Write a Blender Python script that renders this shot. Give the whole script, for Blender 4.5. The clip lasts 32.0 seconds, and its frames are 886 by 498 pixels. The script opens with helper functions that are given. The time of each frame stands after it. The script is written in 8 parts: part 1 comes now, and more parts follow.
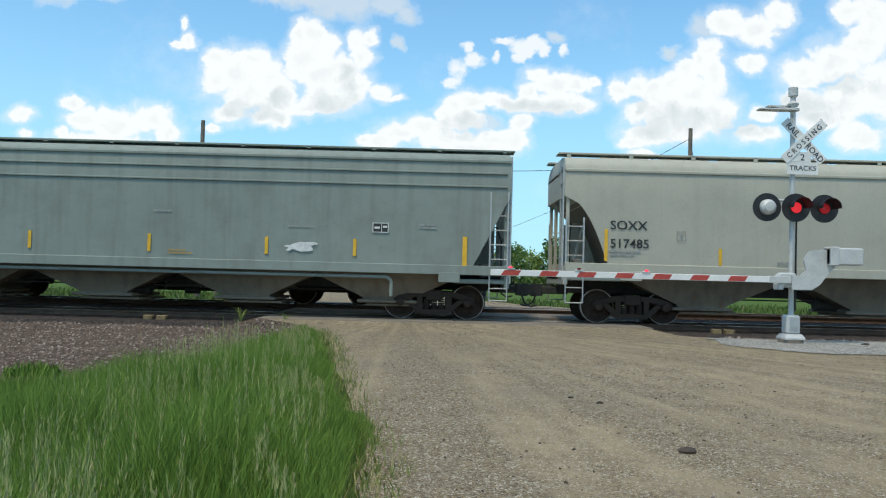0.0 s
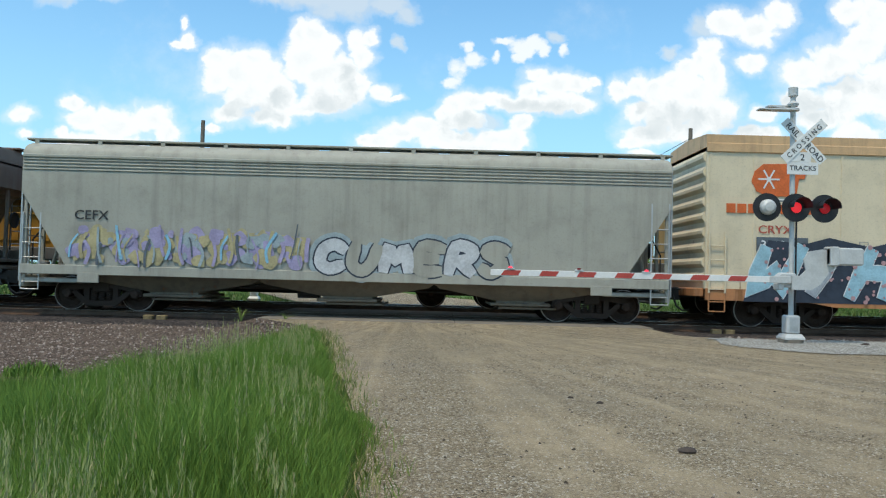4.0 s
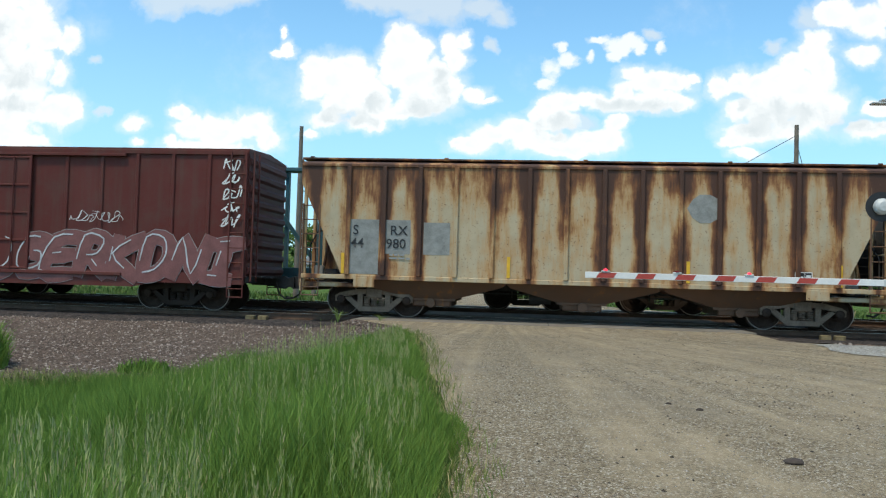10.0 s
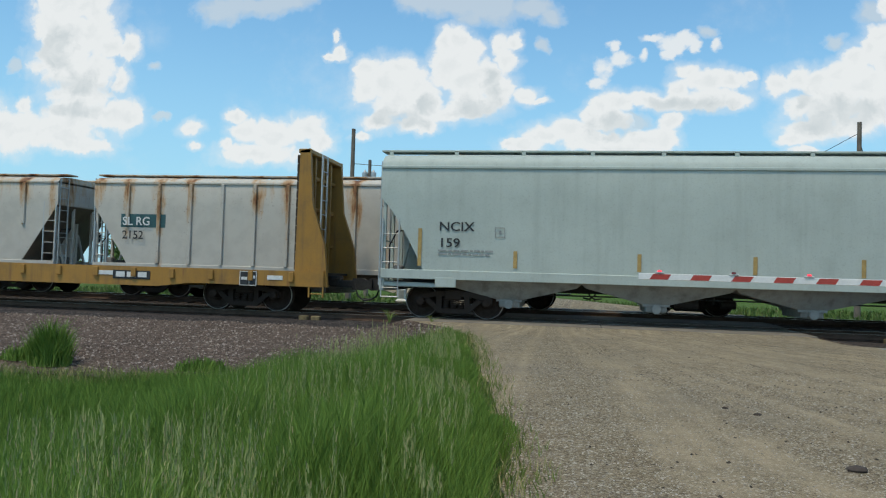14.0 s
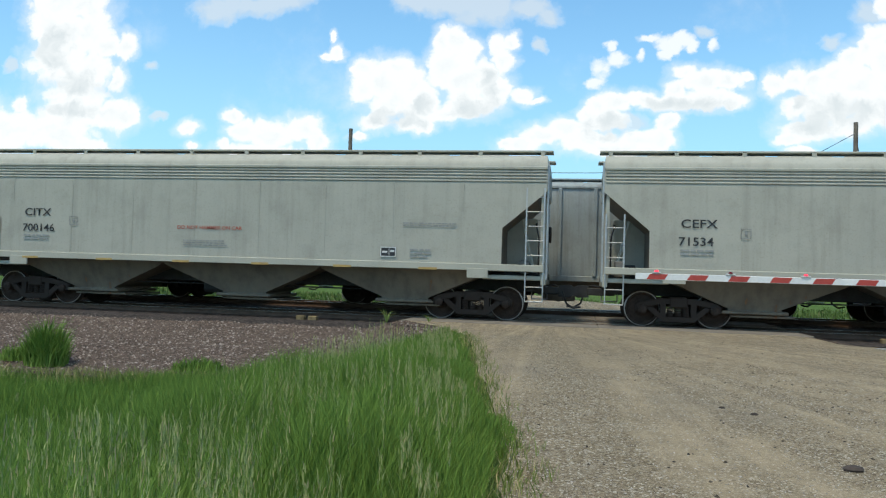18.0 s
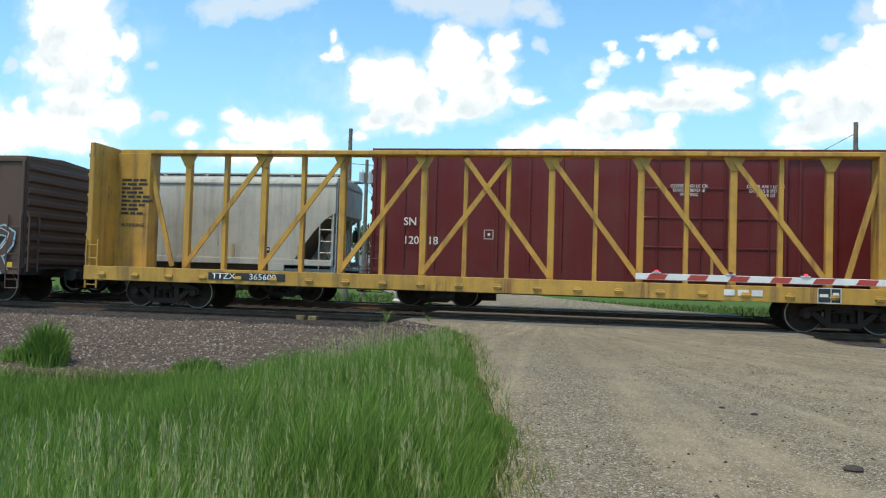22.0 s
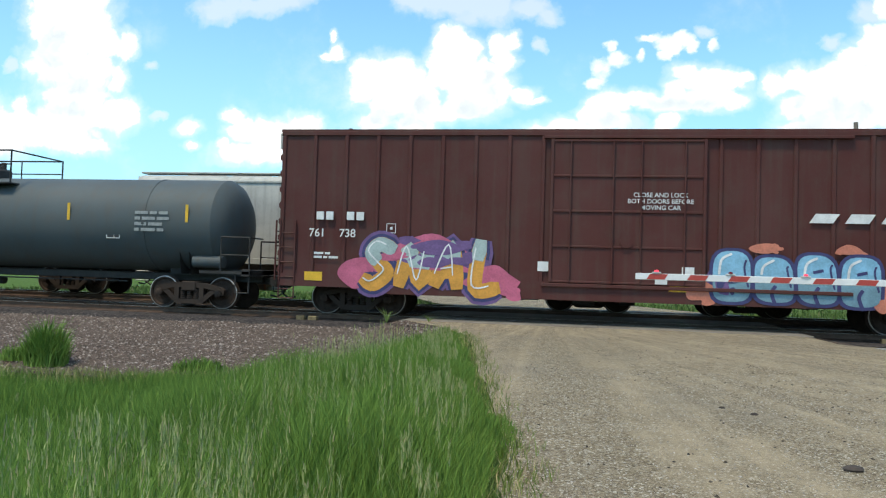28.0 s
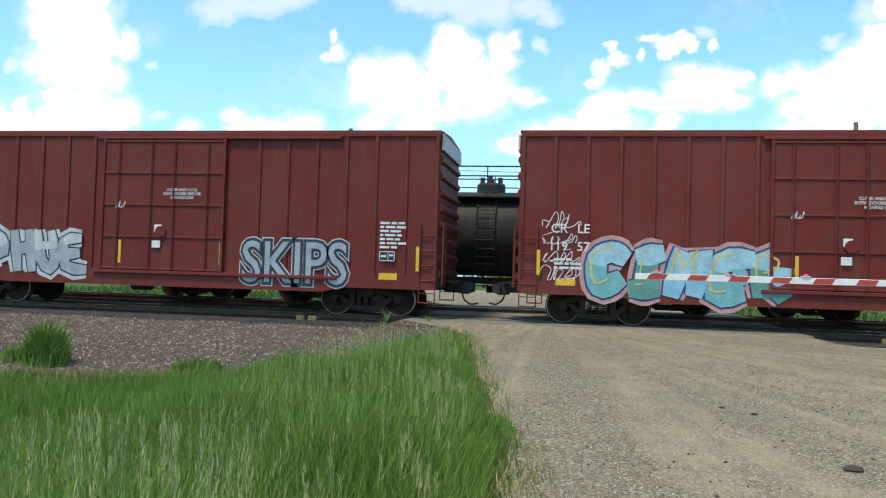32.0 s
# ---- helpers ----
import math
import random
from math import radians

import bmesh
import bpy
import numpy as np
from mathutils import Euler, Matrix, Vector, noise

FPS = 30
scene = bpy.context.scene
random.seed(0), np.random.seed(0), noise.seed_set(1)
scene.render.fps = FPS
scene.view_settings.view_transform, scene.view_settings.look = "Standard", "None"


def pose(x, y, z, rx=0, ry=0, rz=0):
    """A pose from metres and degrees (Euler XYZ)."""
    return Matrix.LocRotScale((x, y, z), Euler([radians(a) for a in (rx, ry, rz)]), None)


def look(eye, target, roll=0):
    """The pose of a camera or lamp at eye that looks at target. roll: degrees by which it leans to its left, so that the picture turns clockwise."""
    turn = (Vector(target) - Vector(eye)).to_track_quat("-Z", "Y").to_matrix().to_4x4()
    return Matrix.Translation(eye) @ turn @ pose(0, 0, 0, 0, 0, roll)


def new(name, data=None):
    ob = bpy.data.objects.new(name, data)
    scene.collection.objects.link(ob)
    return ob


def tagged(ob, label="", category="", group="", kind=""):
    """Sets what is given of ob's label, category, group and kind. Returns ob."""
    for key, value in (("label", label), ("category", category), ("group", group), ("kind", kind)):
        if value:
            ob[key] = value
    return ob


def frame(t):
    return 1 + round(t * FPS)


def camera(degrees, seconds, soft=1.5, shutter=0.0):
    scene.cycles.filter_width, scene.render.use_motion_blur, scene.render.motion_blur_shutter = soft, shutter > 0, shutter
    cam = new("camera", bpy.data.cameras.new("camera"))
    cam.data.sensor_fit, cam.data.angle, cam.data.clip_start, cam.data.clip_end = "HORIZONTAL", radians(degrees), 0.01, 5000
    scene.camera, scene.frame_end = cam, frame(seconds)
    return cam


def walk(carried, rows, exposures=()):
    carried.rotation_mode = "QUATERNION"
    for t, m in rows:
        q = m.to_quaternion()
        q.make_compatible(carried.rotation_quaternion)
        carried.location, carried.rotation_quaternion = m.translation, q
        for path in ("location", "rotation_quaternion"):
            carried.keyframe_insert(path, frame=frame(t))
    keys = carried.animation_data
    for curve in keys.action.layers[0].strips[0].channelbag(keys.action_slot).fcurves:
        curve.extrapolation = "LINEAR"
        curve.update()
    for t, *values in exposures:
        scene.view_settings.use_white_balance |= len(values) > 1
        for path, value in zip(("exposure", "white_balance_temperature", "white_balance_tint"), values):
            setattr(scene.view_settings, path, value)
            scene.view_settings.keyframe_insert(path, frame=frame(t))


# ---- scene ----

# ---- camera and its walk ----
EYE = Vector((0.0, 0.0, 1.14))


def heading(yaw, tilt, roll):
    """Turned to the left by yaw, up by tilt, leaning to its left by roll."""
    a, b = radians(yaw), radians(tilt)
    way = Vector((-math.sin(a) * math.cos(b), math.cos(a) * math.cos(b), math.sin(b)))
    return look(EYE, EYE + way * 20, roll)


cam = camera(58.15, 32.0, soft=1.2)
PAN = [(0.0, -0.42, 2.0, 1.49), (3.5, -0.42, 2.0, 1.49), (7.0, -0.42, 2.0, 1.49), (7.5, -0.39, 2.0, 1.49), (8.0, -0.24, 2.0, 1.49),
       (8.5, 1.21, 2.0, 1.53), (9.0, 2.52, 2.0, 1.56), (9.5, 5.21, 1.99, 1.63), (10.0, 6.28, 1.98, 1.66), (10.5, 7.07, 1.98, 1.68),
       (11.0, 7.57, 1.98, 1.69), (11.5, 8.14, 1.97, 1.71), (12.0, 9.2, 1.97, 1.73), (12.5, 10.04, 1.96, 1.75), (13.0, 10.1, 1.96, 1.76),
       (13.5, 10.01, 1.96, 1.75), (14.5, 9.94, 1.96, 1.75), (16.5, 9.75, 1.96, 1.75), (24.0, 9.75, 1.96, 1.75), (32.0, 9.75, 1.96, 1.75)]
walk(cam, [(t, heading(y, p, r)) for t, y, p, r in PAN], exposures=[(t, e, 6900, 8) for t, e in (
    (0.0, 0.10), (2.0, 0.08), (3.0, 0.16), (4.5, 0.12), (5.4, 0.06), (7.2, 0.03), (8.2, 0.14), (9.0, 0.2), (10.2, 0.2), (11.2, 0.04), (12.2, -0.06), (13.2, -0.24), (14.5, -0.04), (17.0, 0.16),
    (19.0, 0.15), (20.4, 0.24), (22.2, 0.26), (23.0, 0.09), (24.0, -0.02), (25.2, -0.10), (27.5, 0.28), (29.0, 0.47), (32.0, 0.45))])

# ---- world, sun ----
SUN_HIGH, SUN_AROUND = 66.0, 212.0     # degrees; around: clockwise from +y


def node(tree, kind, **values):
    n = tree.nodes.new(kind)
    for key, value in values.items():
        if key == "operation":
            n.operation = value
        elif key == "blend_type":
            n.blend_type = value
        elif key == "data_type":
            n.data_type = value
        elif key == "use_clamp":
            n.use_clamp = value
        elif key == "interpolation_type":
            n.interpolation_type = value
        elif key == "feature":
            n.feature = value
    return n


def plug(tree, n, index, value):
    """Link a socket, or set a plain value, on input number index."""
    if hasattr(value, "is_linked"):
        tree.links.new(value, n.inputs[index])
    else:
        n.inputs[index].default_value = value


def calc(tree, op, a, b=0.0, c=0.0, clamp=False):
    n = node(tree, "ShaderNodeMath", operation=op, use_clamp=clamp)
    plug(tree, n, 0, a), plug(tree, n, 1, b), plug(tree, n, 2, c)
    return n.outputs[0]


def vcalc(tree, op, a, b=(0, 0, 0), c=(0, 0, 0)):
    n = node(tree, "ShaderNodeVectorMath", operation=op)
    plug(tree, n, 0, a), plug(tree, n, 1, b)
    if op == "MULTIPLY_ADD":
        plug(tree, n, 2, c)
    return n.outputs["Value"] if op in ("LENGTH", "DOT_PRODUCT") else n.outputs[0]


def remap(tree, value, a, b, c=0.0, d=1.0, smooth=True):
    n = node(tree, "ShaderNodeMapRange", interpolation_type="SMOOTHSTEP" if smooth else "LINEAR")
    for i, v in enumerate((value, a, b, c, d)):
        plug(tree, n, i, v)
    return n.outputs[0]


def blend(tree, factor, a, b, how="MIX"):
    n = node(tree, "ShaderNodeMix", data_type="RGBA", blend_type=how)
    plug(tree, n, 0, factor)
    plug(tree, n, 6, (*a, 1) if isinstance(a, tuple) and len(a) == 3 else a)
    plug(tree, n, 7, (*b, 1) if isinstance(b, tuple) and len(b) == 3 else b)
    return n.outputs[2]


def fbm(tree, vector, scale, detail=4.0, rough=0.55, color=False):
    n = node(tree, "ShaderNodeTexNoise")
    plug(tree, n, "Vector", vector), plug(tree, n, "Scale", scale), plug(tree, n, "Detail", detail), plug(tree, n, "Roughness", rough)
    return n.outputs["Color" if color else "Fac"]


# cumulus heaps, puff by puff: bearing and height (tangents of the angles from straight across the track), half width, half height
TALL_BANK = [(-0.730, 0.372, 0.048, 0.032), (-0.691, 0.363, 0.039, 0.028), (-0.746, 0.336, 0.031, 0.032), (-0.715, 0.324, 0.048, 0.036), (-0.675, 0.323, 0.034, 0.040), (-0.653, 0.306, 0.020, 0.017), (-0.623, 0.306, 0.017, 0.020), (-0.721, 0.284, 0.052, 0.036), (-0.677, 0.267, 0.039, 0.032), (-0.638, 0.259, 0.013, 0.019), (-0.701, 0.236, 0.053, 0.028), (-0.709, 0.204, 0.057, 0.028), (-0.640, 0.208, 0.038, 0.022), (-0.610, 0.208, 0.012, 0.014), (-0.730, 0.188, 0.069, 0.024), (-0.782, 0.223, 0.013, 0.013), (-0.796, 0.187, 0.053, 0.031), (-0.851, 0.200, 0.050, 0.033), (-0.698, 0.168, 0.052, 0.012)]
LOW_SCRAPS = [(-0.530, 0.190, 0.018, 0.011), (-0.522, 0.165, 0.011, 0.006), (-0.464, 0.206, 0.016, 0.009), (-0.449, 0.186, 0.022, 0.018), (-0.472, 0.168, 0.011, 0.008), (-0.412, 0.180, 0.035, 0.023), (-0.365, 0.188, 0.030, 0.021), (-0.344, 0.171, 0.023, 0.015), (-0.423, 0.156, 0.059, 0.015), (-0.321, 0.291, 0.010, 0.011), (-0.327, 0.312, 0.005, 0.007), (-0.334, 0.285, 0.009, 0.006)]
LEFT_HEAP = [(-0.287, 0.266, 0.017, 0.014), (-0.285, 0.240, 0.021, 0.025), (-0.256, 0.251, 0.034, 0.028), (-0.234, 0.265, 0.022, 0.019), (-0.215, 0.248, 0.019, 0.025), (-0.240, 0.221, 0.052, 0.022), (-0.206, 0.221, 0.028, 0.024), (-0.269, 0.197, 0.026, 0.013), (-0.213, 0.194, 0.031, 0.011), (-0.288, 0.180, 0.012, 0.007)]
RIGHT_HEAP = [(-0.179, 0.303, 0.015, 0.019), (-0.164, 0.303, 0.019, 0.021), (-0.144, 0.288, 0.018, 0.022), (-0.175, 0.268, 0.026, 0.033), (-0.151, 0.253, 0.033, 0.036), (-0.123, 0.256, 0.018, 0.026), (-0.110, 0.295, 0.011, 0.016), (-0.093, 0.299, 0.012, 0.012), (-0.102, 0.273, 0.014, 0.022), (-0.108, 0.238, 0.022, 0.022), (-0.144, 0.217, 0.040, 0.018), (-0.180, 0.209, 0.031, 0.016), (-0.076, 0.229, 0.016, 0.012), (-0.058, 0.223, 0.011, 0.005)]
RAGGED_ARCS = [(0.018, 0.262, 0.014, 0.014), (0.040, 0.273, 0.014, 0.009), (0.011, 0.244, 0.010, 0.010), (0.031, 0.290, 0.006, 0.009), (0.064, 0.281, 0.007, 0.008), (0.077, 0.301, 0.014, 0.006), (0.103, 0.292, 0.019, 0.009), (0.118, 0.299, 0.016, 0.008), (0.099, 0.281, 0.011, 0.006), (0.131, 0.291, 0.008, 0.008), (0.156, 0.292, 0.007, 0.011)]
MIDDLE_HEAP = [(0.121, 0.258, 0.016, 0.011), (0.140, 0.246, 0.030, 0.015), (0.114, 0.239, 0.015, 0.014), (0.172, 0.244, 0.023, 0.012), (0.194, 0.252, 0.008, 0.006), (0.152, 0.225, 0.038, 0.014), (0.180, 0.222, 0.019, 0.010), (0.107, 0.222, 0.033, 0.013), (0.070, 0.225, 0.034, 0.011)]
LONG_HEAP = [(0.019, 0.216, 0.021, 0.013), (0.040, 0.221, 0.020, 0.014), (0.002, 0.207, 0.014, 0.010), (0.025, 0.198, 0.031, 0.014), (-0.053, 0.183, 0.028, 0.013), (-0.022, 0.187, 0.028, 0.014), (0.006, 0.175, 0.041, 0.018), (0.074, 0.175, 0.034, 0.015), (0.102, 0.198, 0.013, 0.012), (0.096, 0.177, 0.020, 0.014), (-0.098, 0.172, 0.011, 0.007), (-0.078, 0.169, 0.028, 0.011), (0.041, 0.164, 0.054, 0.013)]
GREAT_BANK = [(0.226, 0.242, 0.015, 0.015), (0.250, 0.248, 0.022, 0.014), (0.272, 0.240, 0.022, 0.020), (0.294, 0.253, 0.019, 0.017), (0.308, 0.273, 0.014, 0.015), (0.325, 0.282, 0.015, 0.016), (0.344, 0.274, 0.022, 0.030), (0.319, 0.241, 0.037, 0.030), (0.282, 0.214, 0.037, 0.024), (0.247, 0.214, 0.019, 0.017), (0.259, 0.187, 0.032, 0.017), (0.344, 0.214, 0.037, 0.027), (0.307, 0.194, 0.031, 0.013), (0.240, 0.176, 0.016, 0.008), (0.258, 0.159, 0.019, 0.008)]
FAR_BANK = [(0.363, 0.333, 0.029, 0.019), (0.400, 0.327, 0.032, 0.022), (0.428, 0.346, 0.022, 0.020), (0.341, 0.299, 0.018, 0.018), (0.393, 0.281, 0.020, 0.013), (0.458, 0.269, 0.033, 0.022), (0.501, 0.286, 0.036, 0.029), (0.537, 0.309, 0.036, 0.029), (0.515, 0.352, 0.020, 0.020), (0.551, 0.345, 0.029, 0.029), (0.458, 0.234, 0.029, 0.019), (0.516, 0.236, 0.043, 0.029), (0.559, 0.251, 0.036, 0.043), (0.408, 0.215, 0.018, 0.010), (0.401, 0.189, 0.029, 0.011), (0.473, 0.211, 0.029, 0.014), (0.531, 0.193, 0.036, 0.018)]
VEIL = [(-0.170, 0.352, 0.073, 0.019), (-0.118, 0.344, 0.057, 0.023), (-0.068, 0.340, 0.032, 0.016), (-0.048, 0.329, 0.017, 0.013), (-0.056, 0.295, 0.010, 0.010), (-0.218, 0.354, 0.030, 0.016), (-0.456, 0.355, 0.080, 0.017), (-0.489, 0.346, 0.029, 0.017), (-0.400, 0.361, 0.047, 0.014), (0.145, 0.308, 0.013, 0.008), (0.289, 0.292, 0.014, 0.010), (0.331, 0.328, 0.022, 0.014), (-0.801, 0.281, 0.013, 0.011), (-0.588, 0.278, 0.013, 0.008), (0.054, 0.198, 0.034, 0.014), (-0.572, 0.207, 0.015, 0.006)]
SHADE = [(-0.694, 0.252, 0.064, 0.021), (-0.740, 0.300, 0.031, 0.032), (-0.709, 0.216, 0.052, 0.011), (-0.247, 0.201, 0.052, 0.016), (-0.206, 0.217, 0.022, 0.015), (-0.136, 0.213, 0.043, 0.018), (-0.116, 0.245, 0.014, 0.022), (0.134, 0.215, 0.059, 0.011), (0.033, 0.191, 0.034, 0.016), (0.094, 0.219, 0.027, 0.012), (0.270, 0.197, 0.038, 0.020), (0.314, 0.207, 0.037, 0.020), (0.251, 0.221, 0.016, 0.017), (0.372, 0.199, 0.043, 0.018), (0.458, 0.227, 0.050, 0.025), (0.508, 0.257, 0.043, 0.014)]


def sky():
    world = bpy.data.worlds.new("sky")
    scene.world = world
    world.use_nodes = True
    tree = world.node_tree
    tree.nodes.clear()
    air = node(tree, "ShaderNodeTexSky")
    air.sky_type, air.sun_disc = "NISHITA", False
    air.sun_elevation, air.sun_rotation = radians(SUN_HIGH), radians(SUN_AROUND)
    air.air_density, air.dust_density, air.ozone_density = 1.0, 0.6, 1.6
    way = node(tree, "ShaderNodeTexCoord").outputs["Generated"]
    split = node(tree, "ShaderNodeSeparateXYZ")
    tree.links.new(way, split.inputs[0])
    x, y, z = split.outputs
    depth = calc(tree, "MAXIMUM", y, 0.05)
    flat = node(tree, "ShaderNodeCombineXYZ")
    plug(tree, flat, 0, calc(tree, "DIVIDE", x, depth)), plug(tree, flat, 1, calc(tree, "DIVIDE", z, depth))
    place = flat.outputs[0]
    wobble = vcalc(tree, "MULTIPLY_ADD", fbm(tree, place, 26.0, 5.0, 0.6, True), (0.034, 0.028, 0), (-0.017, -0.014, 0))
    bent = vcalc(tree, "ADD", place, wobble)
    billow = node(tree, "ShaderNodeTexVoronoi", feature="SMOOTH_F1")
    plug(tree, billow, "Vector", bent), plug(tree, billow, "Scale", 46.0), plug(tree, billow, "Smoothness", 0.6), plug(tree, billow, "Detail", 2.0)
    knobs = billow.outputs["Distance"]
    fine = fbm(tree, bent, 30.0, 7.0, 0.62)

    def heap_of(puffs, grow=1.0, soft=0.22):
        """Distance from the nearest puffs of a cloud, 1 on their rims."""
        near_by = None
        for u, v, w, h in puffs:
            w, h = w * grow, h * grow
            k = vcalc(tree, "LENGTH", vcalc(tree, "MULTIPLY_ADD", bent, (1 / w, 1 / h, 0), (-u / w, -v / h, 0)))
            near_by = k if near_by is None else calc(tree, "SMOOTH_MIN", near_by, k, soft)
        return near_by

    ragged = calc(tree, "ADD", calc(tree, "MULTIPLY_ADD", knobs, 0.42, -0.2), calc(tree, "MULTIPLY_ADD", fine, 0.9, -0.45))
    solid = None
    for puffs in (TALL_BANK, LOW_SCRAPS, LEFT_HEAP, RIGHT_HEAP, MIDDLE_HEAP, LONG_HEAP, GREAT_BANK, FAR_BANK):
        k = heap_of(puffs)
        solid = k if solid is None else calc(tree, "MINIMUM", solid, k)
    rim = calc(tree, "ADD", solid, ragged)
    banks = remap(tree, rim, 0.88, 1.42, 1.0, 0.0)
    arcs = remap(tree, calc(tree, "ADD", heap_of(RAGGED_ARCS), calc(tree, "MULTIPLY", ragged, 1.6)), 0.78, 1.55, 0.9, 0.0)
    veil = remap(tree, calc(tree, "ADD", heap_of(VEIL), ragged), 0.6, 1.45, 0.66, 0.0)
    wisps = calc(tree, "MULTIPLY", remap(tree, fbm(tree, place, 7.0, 8.0, 0.62), 0.5, 0.85), 0.35)
    skirt = remap(tree, rim, 1.0, 1.9, 0.42, 0.0)
    banks = calc(tree, "MAXIMUM", calc(tree, "MAXIMUM", banks, arcs), calc(tree, "MAXIMUM", skirt, calc(tree, "MAXIMUM", veil, wisps)))
    ahead = remap(tree, y, 0.0, 0.25)
    # all round, loose fair-weather cloud; straight ahead the heaps
    loose = fbm(tree, way, 3.2, 6.0, 0.6)
    around = remap(tree, loose, 0.5, 0.66)
    mix = node(tree, "ShaderNodeMix")
    plug(tree, mix, 0, ahead), plug(tree, mix, 2, around), plug(tree, mix, 3, banks)
    cover = calc(tree, "MULTIPLY", mix.outputs[0], 0.97)
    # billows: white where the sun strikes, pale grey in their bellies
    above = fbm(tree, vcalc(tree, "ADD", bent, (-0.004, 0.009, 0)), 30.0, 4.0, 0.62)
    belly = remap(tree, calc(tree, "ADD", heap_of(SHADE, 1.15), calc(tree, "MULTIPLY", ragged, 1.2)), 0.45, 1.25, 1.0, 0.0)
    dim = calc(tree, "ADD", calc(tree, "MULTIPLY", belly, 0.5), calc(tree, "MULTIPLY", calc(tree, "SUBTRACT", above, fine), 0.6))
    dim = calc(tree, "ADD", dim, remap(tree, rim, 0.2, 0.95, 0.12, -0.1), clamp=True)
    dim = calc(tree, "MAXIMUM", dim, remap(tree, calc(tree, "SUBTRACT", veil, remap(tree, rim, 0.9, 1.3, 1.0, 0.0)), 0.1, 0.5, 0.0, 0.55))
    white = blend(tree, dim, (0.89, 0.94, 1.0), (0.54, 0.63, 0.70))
    blue = blend(tree, 1.0, air.outputs[0], (0.60, 1.04, 1.26), "MULTIPLY")
    scaled = node(tree, "ShaderNodeVectorMath", operation="SCALE")
    plug(tree, scaled, 0, blue), plug(tree, scaled, 3, SKY)
    haze = remap(tree, z, -0.02, 0.40, 0.80, 0.14)
    low = blend(tree, haze, scaled.outputs[0], (0.43, 0.77, 1.0))
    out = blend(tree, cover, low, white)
    back = node(tree, "ShaderNodeBackground")
    plug(tree, back, 0, out), plug(tree, back, 1, 1.0)
    end = node(tree, "ShaderNodeOutputWorld")
    tree.links.new(back.outputs[0], end.inputs[0])


SKY = 0.16
sky()
sun = bpy.data.lights.new("sun", "SUN")
sun.energy, sun.angle, sun.color = 2.5, radians(9), (1.0, 0.89, 0.71)
sun_ob = new("sun", sun)
a, b = radians(SUN_AROUND), radians(SUN_HIGH)
sun_ob.matrix_world = look((math.sin(a) * math.cos(b) * 50, math.cos(a) * math.cos(b) * 50, math.sin(b) * 50), (0, 0, 0))

# ---- materials ----


def surface(name, rough=0.6, metal=0.0, shine=0.4):
    m = bpy.data.materials.new(name)
    m.use_nodes = True
    tree = m.node_tree
    tree.nodes["Principled BSDF"].inputs["Specular IOR Level"].default_value = shine
    skin = tree.nodes["Principled BSDF"]
    skin.inputs["Roughness"].default_value, skin.inputs["Metallic"].default_value = rough, metal
    return m, tree, skin


def relief(tree, skin, height, strength, far=0.01):
    n = node(tree, "ShaderNodeBump")
    plug(tree, n, "Strength", strength), plug(tree, n, "Distance", far), plug(tree, n, "Height", height)
    tree.links.new(n.outputs[0], skin.inputs["Normal"])


def coords(tree, scale=(1, 1, 1)):
    c = node(tree, "ShaderNodeTexCoord").outputs["Object"]
    return vcalc(tree, "MULTIPLY", c, scale)


